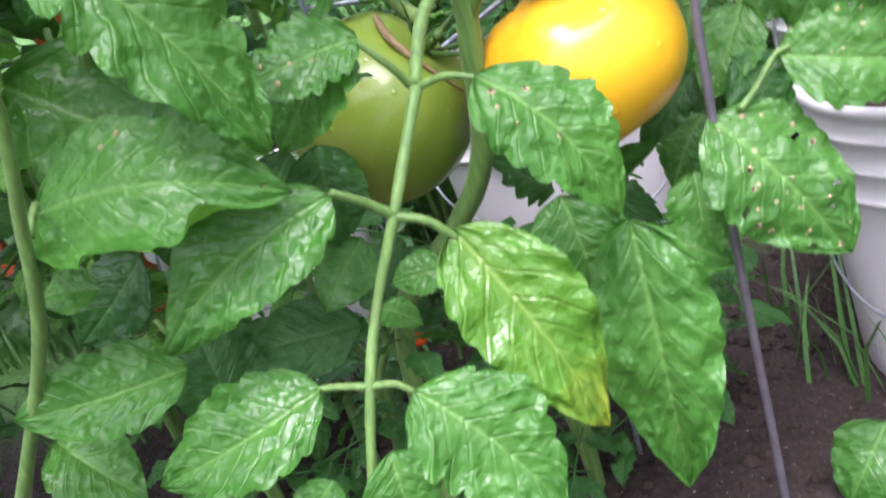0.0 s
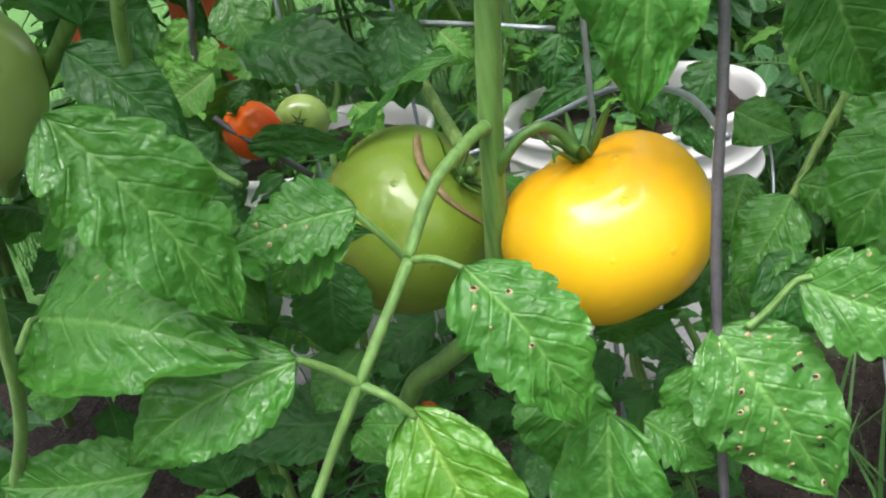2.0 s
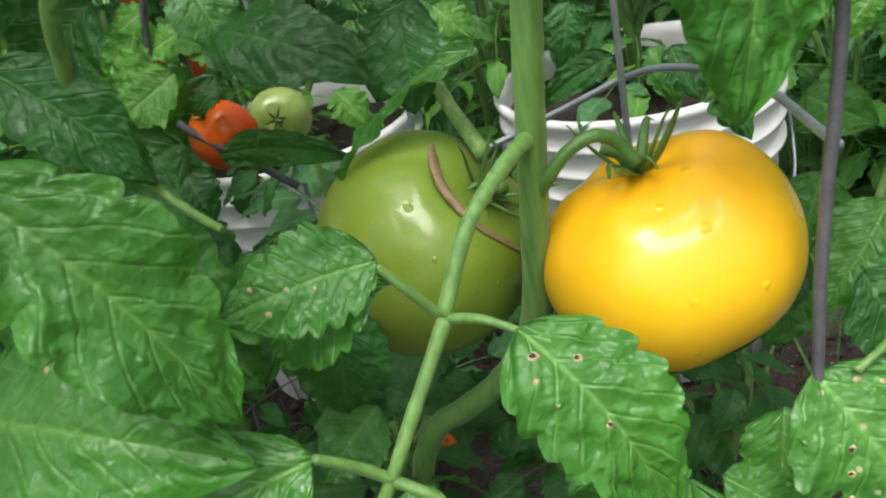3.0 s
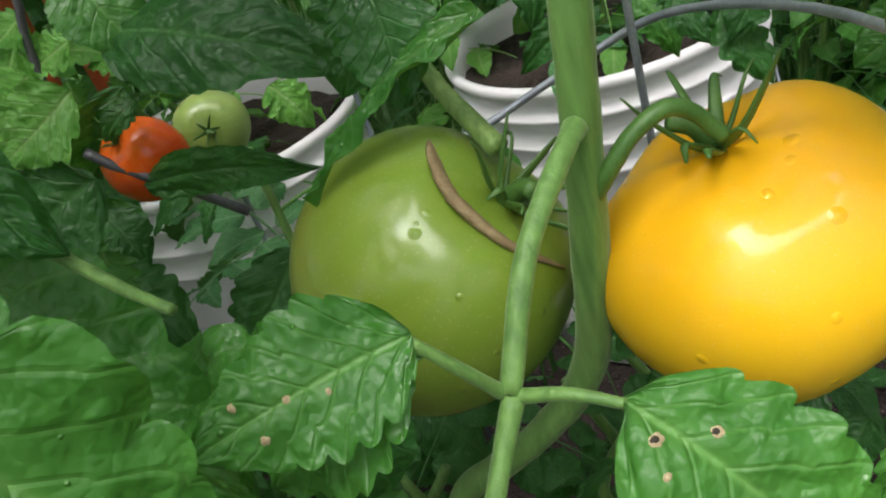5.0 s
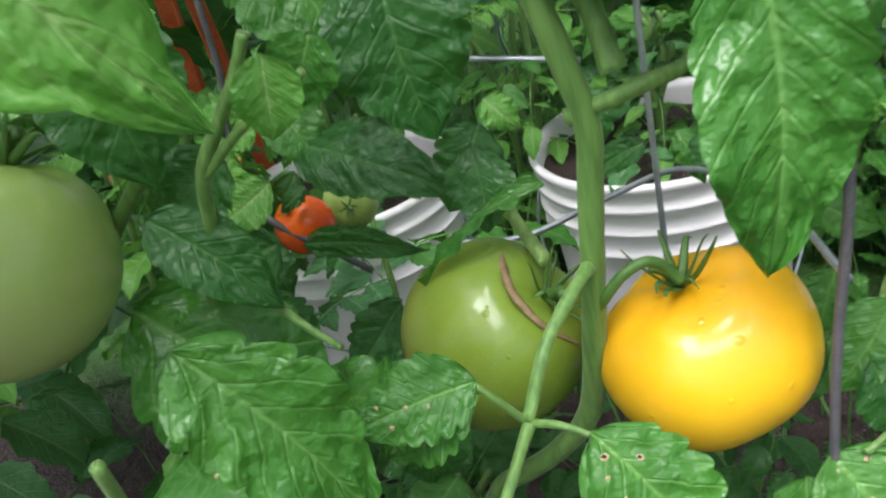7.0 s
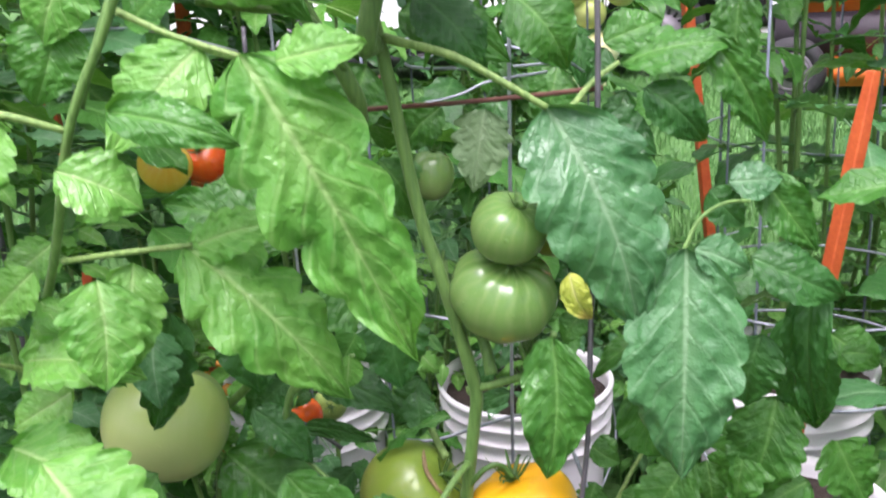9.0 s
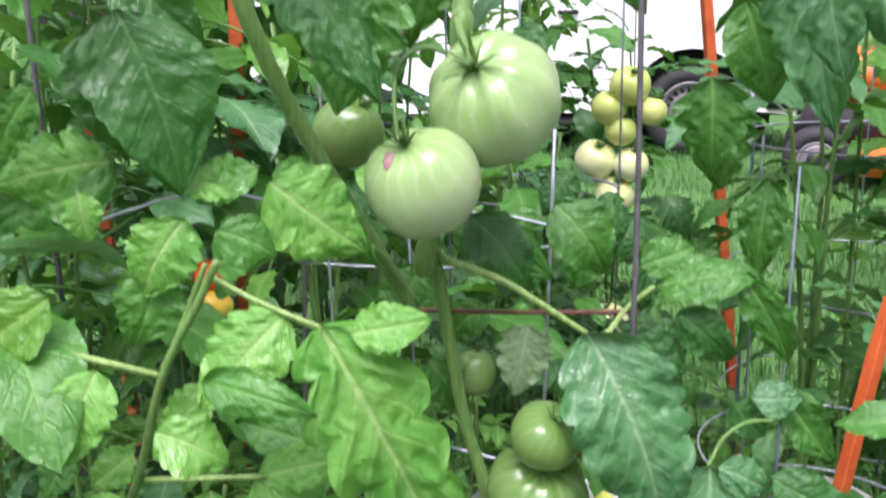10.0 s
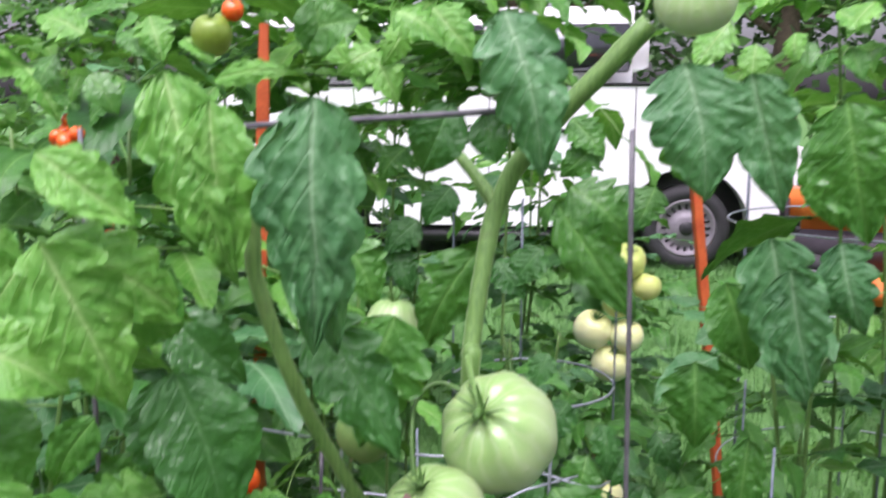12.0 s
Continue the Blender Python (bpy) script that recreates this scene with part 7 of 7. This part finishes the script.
def bush(x, y, top, spread, count, seed, base=0.0, low=0.12, label="leafy green tomato plant in a garden row", kinds=leaf_kinds, size=1.0, stems=3):
    g = random.Random(seed)
    z0 = height(x, y) + base
    ob = thing("tomato_plant", (x, y, z0), label, "plant", "tomato plants")
    limbs = []
    for k in range(stems):
        w = g.uniform(0, 6.28)
        end = Vector((math.cos(w), math.sin(w), 0)) * spread * g.uniform(0.15, 0.5)
        pts = [Vector((0, 0, -0.02)), end * 0.2 + Vector((0, 0, top * 0.35)), end * 0.7 + Vector((g.uniform(-0.03, 0.03), 0, top * 0.7)), end + Vector((0, 0, top))]
        line = spline(pts, 6)
        limbs.append(line)
        part("stem", mesh_of("stem", *tube_data(line, 0.0055 if low < 0.6 else 0.004, 0.003 if low < 0.6 else 0.0025, 8), stem_green), ob)
    for k in range(count):
        line = g.choice(limbs)
        s = low + (1 - low) * (k + g.random()) / count
        at = line[min(len(line) - 1, int(s * (len(line) - 1)))]
        w = k * 2.4 + g.uniform(-0.6, 0.6)
        m = Matrix.Translation(at) @ Matrix.Rotation(w, 4, "Z") @ Matrix.Rotation(g.uniform(-0.25, 0.45), 4, "X") @ Matrix.Rotation(g.uniform(-0.4, 0.4), 4, "Y")
        k2 = size * g.uniform(0.75, 1.2) * min(1.35, max(0.55, spread / 0.2))
        part("leaf", g.choice(kinds), ob, m @ Matrix.Scale(k2, 4))
    return ob


bush(-0.412, 0.54, 0.85, 0.22, 12, 11, 0.28, 0.3, "tomato plant growing from a white bucket")
bush(-0.4, 0.5, 0.11, 0.12, 16, 37, 0.28, 0.05, "small bright weeds growing in a white bucket", young_kinds, 0.6, 4)
bush(0.375, 0.625, 0.8, 0.2, 16, 12, 0.3, 0.35, "tomato plant growing from a white bucket")
bush(-0.036, 0.55, 0.15, 0.1, 13, 13, 0.275, 0.1, "small weeds growing in a white bucket", leaf_kinds, 0.75, 5)
bush(-0.78, 0.35, 1.35, 0.26, 46, 14)
bush(-0.66, 0.02, 1.1, 0.2, 30, 15)
bush(0.78, 0.5, 1.3, 0.26, 40, 16)
bush(0.62, 0.05, 0.75, 0.2, 26, 17)
bush(-1.3, 1.2, 1.35, 0.28, 40, 18)
bush(-0.72, 1.35, 1.4, 0.28, 44, 19)
bush(-0.3, 1.95, 1.3, 0.22, 36, 20)
bush(0.0, 1.95, 1.05, 0.22, 40, 35, 0.0, 0.15, "leafy tomato plant bearing creamy pale fruit", size=0.8)
bush(-0.24, 1.45, 0.72, 0.18, 26, 36, 0.0, 0.2, "leafy green tomato plant in a garden row", size=0.75)
bush(0.6, 1.05, 1.35, 0.22, 30, 21, kinds=young_kinds, size=0.75)
bush(-0.45, 0.95, 1.75, 0.28, 20, 31, 0.0, 0.7, "tall tomato plant with bright young top growth", young_kinds, 1.0, 1)
bush(-0.2, 0.95, 1.8, 0.26, 20, 32, 0.0, 0.8, "tall tomato plant with bright young top growth", young_kinds, 1.0, 1)
bush(0.45, 0.7, 1.7, 0.22, 18, 33, 0.0, 0.78, "tall tomato plant with bright young top growth", young_kinds, 1.0, 1)
bush(-0.85, 0.85, 1.6, 0.3, 34, 34, 0.0, 0.3)
bush(1.05, 1.6, 1.35, 0.28, 40, 22, kinds=young_kinds, size=0.8)
bush(1.6, 1.2, 1.35, 0.28, 40, 23)
bush(-1.9, 2.3, 1.5, 0.3, 40, 24)
bush(-1.0, 2.6, 1.4, 0.3, 40, 25)
bush(1.3, 2.9, 1.3, 0.3, 36, 26)
bush(2.1, 2.4, 1.4, 0.3, 36, 27)
bush(-0.43, -0.1, 0.95, 0.14, 18, 29, 0.0, 0.62, "bright young shoots beside the cage", young_kinds, 0.6, 2)
bush(-0.3, 0.3, 0.36, 0.12, 12, 28, 0.0, 0.1, "low tomato shoots behind the main plant", leaf_kinds, 1.0, 1)

for i, (x, y) in enumerate(((-0.5, 1.3), (-0.95, 1.3))):
    bush(x, y, 1.8, 0.26, 20, 110 + i, 0.0, 0.76, "tall tomato plant with dense top growth", young_kinds, 0.85, 1)
for i, (x, y, top) in enumerate(((-0.8, 1.0, 1.75), (-1.15, 0.9, 1.75))):
    bush(x, y, top, 0.24, 22, 140 + i, 0.0, 0.74, "tall tomato plant with bright young top growth", young_kinds, 0.85, 1)
for i, (x, y, top) in enumerate(((-0.48, 0.28, 0.5), (0.33, 0.78, 0.45), (0.5, 0.95, 0.55), (-0.2, 0.62, 0.5))):
    bush(x, y, top, 0.15, 20, 150 + i, 0.0, 0.35, "fresh bright tomato shoots in the bed", young_kinds, 0.7, 3)
bush(-0.1, 0.95, 0.9, 0.18, 34, 160, 0.0, 0.15, "leafy green tomato plant in a garden row")
bush(0.04, 1.1, 0.5, 0.18, 26, 161, 0.0, 0.15, "leafy green tomato plant in a garden row")
# low undergrowth, darkened by leaf colour to read as shaded
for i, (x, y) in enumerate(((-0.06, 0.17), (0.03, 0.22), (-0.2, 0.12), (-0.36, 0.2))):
    bush(x, y, 0.24, 0.11, 14, 130 + i, 0.0, 0.05, "low shoots at the foot of the plant, coloured dark for shade", shade_kinds, 0.8, 3)
for i, (x, y, top) in enumerate(((0.16, 0.72, 0.3), (0.28, 0.85, 0.34), (0.5, 0.72, 0.36), (0.4, 0.95, 0.36), (-0.2, 0.86, 0.26))):
    bush(x, y, top, 0.13, 22, 80 + i, 0.0, 0.1, "low leafy weeds growing between the buckets", leaf_kinds, 0.75, 4)


# ---------------------------------------------------------------- grass and weeds
def tufts(name, mat, spots, seed, tall, label, thin=0.0022):
    g = random.Random(seed)
    verts, faces = [], []
    for x, y, many in spots:
        for _ in range(many):
            px, py = x + g.gauss(0, 0.03), y + g.gauss(0, 0.03)
            z = height(px, py)
            w = g.uniform(0, 6.28)
            h = tall * g.uniform(0.5, 1.2)
            lean = g.uniform(0.1, 0.7) * h
            dx, dy = math.cos(w), math.sin(w)
            sx, sy = -dy * thin * g.uniform(0.7, 1.4), dx * thin
            o = len(verts)
            for s, k in ((0, 1.0), (0.4, 0.85), (0.75, 0.5)):
                cx, cy, cz = px + dx * lean * s * s, py + dy * lean * s * s, z + h * (s - 0.18 * s * s)
                verts += [(cx - sx * k, cy - sy * k, cz), (cx + sx * k, cy + sy * k, cz)]
            verts.append((px + dx * lean, py + dy * lean, z + h * 0.82))
            faces += [(o, o + 1, o + 3, o + 2), (o + 2, o + 3, o + 5, o + 4), (o + 4, o + 5, o + 6)]
    return tagged(new(name, mesh_of(name, verts, faces, mat)), label, "grass", kind="stuff")


g = random.Random(3)
lawn_spots = [(g.gauss(0.1, 1.5), 0.78 + 7.0 * g.random() ** 1.6, 6) for _ in range(9500)]
tufts("lawn_grass", grass_blade, lawn_spots, 4, 0.09, "fresh green lawn grass", 0.0018)
bed_spots = [(g.uniform(-0.7, 0.75), g.uniform(0.42, 0.85), 9) for _ in range(120)] + [(0.19, 0.3, 12), (0.17, 0.36, 12), (0.5, 0.3, 12), (0.46, 0.22, 8)]
bed_spots = [q for q in bed_spots if q[0] < 0.08 or q[1] < 0.4]
tufts("bed_grass", weed_green, bed_spots, 5, 0.16, "rank dark grass between the buckets", 0.002)


# ---------------------------------------------------------------- van and tractor on the lawn
def box_data(x0, x1, y0, y1, z0, z1, e=0.01):
    """A box with eased edges."""
    bm = bmesh.new()
    bmesh.ops.create_cube(bm, size=1.0)
    for v in bm.verts:
        v.co = ((x0 + x1) / 2 + v.co.x * (x1 - x0), (y0 + y1) / 2 + v.co.y * (y1 - y0), (z0 + z1) / 2 + v.co.z * (z1 - z0))
    bmesh.ops.bevel(bm, geom=bm.edges[:], offset=e, segments=2, affect="EDGES", clamp_overlap=True)
    bm.verts.index_update()
    v, f = [tuple(q.co) for q in bm.verts], [tuple(q.index for q in p.verts) for p in bm.faces]
    bm.free()
    return v, f


def wheel(parent, x, y, z, r, rim_r, depth=0.2):
    """A tyre, a slotted steel rim and its hub cap, facing the garden."""
    spin = Matrix.Translation((x, y, z)) @ Matrix.Rotation(radians(90), 4, "X")
    w = depth / 2
    tyre = part("wheel", mesh_of("tyre", *lathe([(rim_r, -w), (r - 0.03, -w), (r, -w + 0.04), (r, w - 0.04), (r - 0.03, w), (rim_r + 0.012, w), (rim_r, w - 0.02), (rim_r, -w)]), tyre_black), parent, spin, "black rubber tyre")
    part("rim", mesh_of("rim", *lathe([(rim_r, -w), (rim_r + 0.008, w - 0.004), (rim_r - 0.012, w), (rim_r - 0.03, w - 0.03), (rim_r - 0.075, w - 0.035), (0.1, w - 0.005), (0.075, w + 0.005), (0.0, w + 0.005)], 48), rim_steel), tyre, label="grey steel rim")
    for k in range(20):
        a = 2 * math.pi * k / 20
        c = Matrix.Rotation(a, 4, "Z") @ Matrix.Translation((rim_r - 0.052, 0, w - 0.03))
        v, f = box_data(-0.02, 0.02, -0.011, 0.011, -0.006, 0.004, 0.003)
        part("slot", mesh_of("slot", v, f, trim_black), tyre, c)
    part("hub_cap", mesh_of("hub_cap", *lathe([(0.055, w), (0.052, w + 0.02), (0.035, w + 0.032), (0.0, w + 0.034)], 24), trim_black), tyre)
    return tyre


def van():
    """A white panel van side on: side with wheel arches cut out, roof, glass band, sill and wheels."""
    ob = thing("van", (0, 6.15, 0.1), "white van with grey steel wheels parked on the lawn", "van")
    ob.rotation_euler = (0, 0, radians(6))
    fx, rx_, hz, ar = 0.36, -2.55, 0.33, 0.46
    # side outline, from the sill's rear end round to its front end, with two arches
    side_line = []
    for cx in (rx_, fx):
        side_line += [(cx - ar * math.cos(a), hz + ar * math.sin(a)) for a in [math.pi * i / 14 for i in range(15)]]
    lower = [(-3.5, 0.3)] + side_line + [(1.12, 0.3)]
    bm = bmesh.new()
    front = [bm.verts.new((x, 0, z)) for x, z in lower + [(1.2, 0.5), (1.18, 0.95), (0.7, 1.12), (0.35, 1.42), (-3.55, 1.42), (-3.58, 0.6)]]
    face = bm.faces.new(front)
    out = bmesh.ops.extrude_face_region(bm, geom=[face])
    for v in [q for q in out["geom"] if isinstance(q, bmesh.types.BMVert)]:
        v.co.y += 1.7
    bmesh.ops.recalc_face_normals(bm, faces=bm.faces[:])
    bm.verts.index_update()
    v, f = [tuple(q.co) for q in bm.verts], [tuple(q.index for q in p.verts) for p in bm.faces]
    bm.free()
    part("body", mesh_of("van_body", v, f, body_white, False), ob)
    v, f = box_data(-3.5, 0.05, 0.06, 1.64, 1.423, 2.0, 0.12)
    part("roof", mesh_of("van_roof", v, f, body_white), ob)
    for x0, x1 in ((-3.3, -2.3), (-2.2, -1.2), (-1.1, -0.1)):
        part("window", mesh_of("van_window", *box_data(x0, x1, 0.035, 0.062, 1.5, 1.86, 0.02), window_glass), ob, label="dark side window reflecting the sky")
    part("trim", mesh_of("van_trim", *box_data(-3.5, 0.4, -0.012, 0.02, 1.4, 1.424, 0.004), trim_black), ob, label="black rubber trim")
    part("sill", mesh_of("van_sill", *box_data(-2.08, -0.1, 0.02, 0.2, 0.2, 0.3, 0.02), trim_black), ob)
    part("door_handle", mesh_of("van_handle", *box_data(-0.62, -0.46, -0.03, 0.0, 1.05, 1.08, 0.01), trim_black), ob)
    for x in (-1.15, -0.05):
        part("door_seam", mesh_of("van_seam", *box_data(x - 0.004, x + 0.004, -0.003, 0.01, 0.34, 1.39, 0.001), trim_black), ob)
    part("underbody", mesh_of("van_underbody", *box_data(-3.3, 1.0, 0.25, 1.6, 0.16, 0.62, 0.03), trim_black), ob)
    part("bumper", mesh_of("van_bumper", *box_data(0.86, 1.27, -0.02, 1.7, 0.3, 0.5, 0.05), trim_black), ob)
    part("headlight", mesh_of("van_headlight", *box_data(1.1, 1.2, 0.03, 0.3, 0.72, 0.92, 0.02), rim_steel), ob)
    for x in (fx, rx_):
        part("wheel_well", mesh_of("van_wheel_well", *box_data(x - 0.52, x + 0.52, 0.24, 0.7, 0.14, 0.9, 0.02), trim_black), ob)
        wheel(ob, x, 0.12, 0.33, 0.33, 0.215)
    return ob


van()


def tractor():
    """An orange garden tractor: hood, grille, seat, fender, mower deck and wheels."""
    ob = thing("garden_tractor", (1.5, 5.2, 0.1), "orange garden tractor standing on the lawn", "tractor")
    ob.rotation_euler = (0, 0, radians(-8))
    part("hood", mesh_of("hood", *box_data(-0.55, 0.35, -0.25, 0.25, 0.5, 0.82, 0.08), body_orange), ob, label="rounded orange hood")
    part("grille", mesh_of("grille", *box_data(-0.6, -0.54, -0.2, 0.2, 0.45, 0.72, 0.03), body_dark), ob)
    part("headlight", mesh_of("tractor_light", *box_data(-0.612, -0.57, -0.18, -0.06, 0.6, 0.68, 0.012), rim_steel), ob)
    part("frame", mesh_of("frame", *box_data(-0.5, 0.95, -0.22, 0.22, 0.25, 0.5, 0.03), body_dark), ob)
    part("fender", mesh_of("fender", *box_data(0.45, 1.1, -0.45, 0.45, 0.55, 0.66, 0.05), body_orange), ob)
    part("seat", mesh_of("seat", *box_data(0.5, 0.9, -0.2, 0.2, 0.7, 0.82, 0.05), body_dark), ob)
    part("backrest", mesh_of("backrest", *box_data(0.86, 0.95, -0.2, 0.2, 0.8, 1.1, 0.04), body_dark), ob)
    part("deck", mesh_of("deck", *box_data(-0.2, 0.5, -0.5, 0.5, 0.1, 0.24, 0.04), body_orange), ob)
    rod("steering_column", ob, [(0.3, 0, 0.75), (0.42, 0, 1.0)], 0.02, body_dark)
    rod("steering_wheel", ob, [(0.42 + 0.08 * math.sin(a), 0.17 * math.cos(a), 1.0 + 0.1 * math.sin(a)) for a in [2 * math.pi * i / 16 for i in range(17)]], 0.014, body_dark, 3)
    for x, r in ((-0.4, 0.19), (0.75, 0.27)):
        for y in (-0.42, 0.42):
            wheel(ob, x, y, r, r, r * 0.55, 0.16)
    return ob


tractor()


# ---------------------------------------------------------------- trees beyond the lawn
def tree(x, y, tall, seed):
    g = random.Random(seed)
    ob = thing("tree", (x, y, height(x, y)), "tall leafy tree beyond the lawn", "tree", "trees beyond the lawn")
    part("trunk", mesh_of("trunk", *tube_data(spline([(0, 0, -0.1), (0.1, 0, tall * 0.3), (-0.1, 0.1, tall * 0.6), (0, 0, tall * 0.95)], 6), 0.22, 0.05, 10), bark), ob)
    verts, faces = [], []
    for k in range(9):
        w, s = g.uniform(0, 6.28), g.uniform(0.15, 0.85)
        end = Vector((math.cos(w), math.sin(w), 0.5)) * tall * 0.3 * (1.1 - s)
        part("limb", mesh_of("limb", *tube_data(spline([(0, 0, tall * s * 0.9), end * 0.5 + Vector((0, 0, tall * s * 0.95)), end + Vector((0, 0, tall * s))], 4), 0.06, 0.015, 6), bark), ob)
        for _ in range(640):
            q = end * g.uniform(0.3, 1.25) + Vector((g.gauss(0, 1), g.gauss(0, 1), g.gauss(0, 0.8))) * tall * 0.085 + Vector((0, 0, tall * s))
            a = Vector((g.gauss(0, 1), g.gauss(0, 1), g.gauss(0, 1))).normalized() * g.uniform(0.06, 0.13)
            b = a.cross(Vector((g.gauss(0, 1), g.gauss(0, 1), g.gauss(0, 1)))).normalized() * g.uniform(0.03, 0.065)
            o = len(verts)
            verts += [q - a, q + b, q + a, q - b]
            faces.append((o, o + 1, o + 2, o + 3))
    part("crown", mesh_of("crown", verts, faces, woods_green, False), ob)
    return ob


for i, (x, y, h) in enumerate(((-9, 13, 7), (-5.5, 11, 6), (-2, 12.5, 7.5), (1.5, 11, 6.5), (5, 12, 7), (8.5, 11.5, 6), (-12.5, 12, 8), (12, 13, 7))):
    tree(x, y, h, 60 + i)
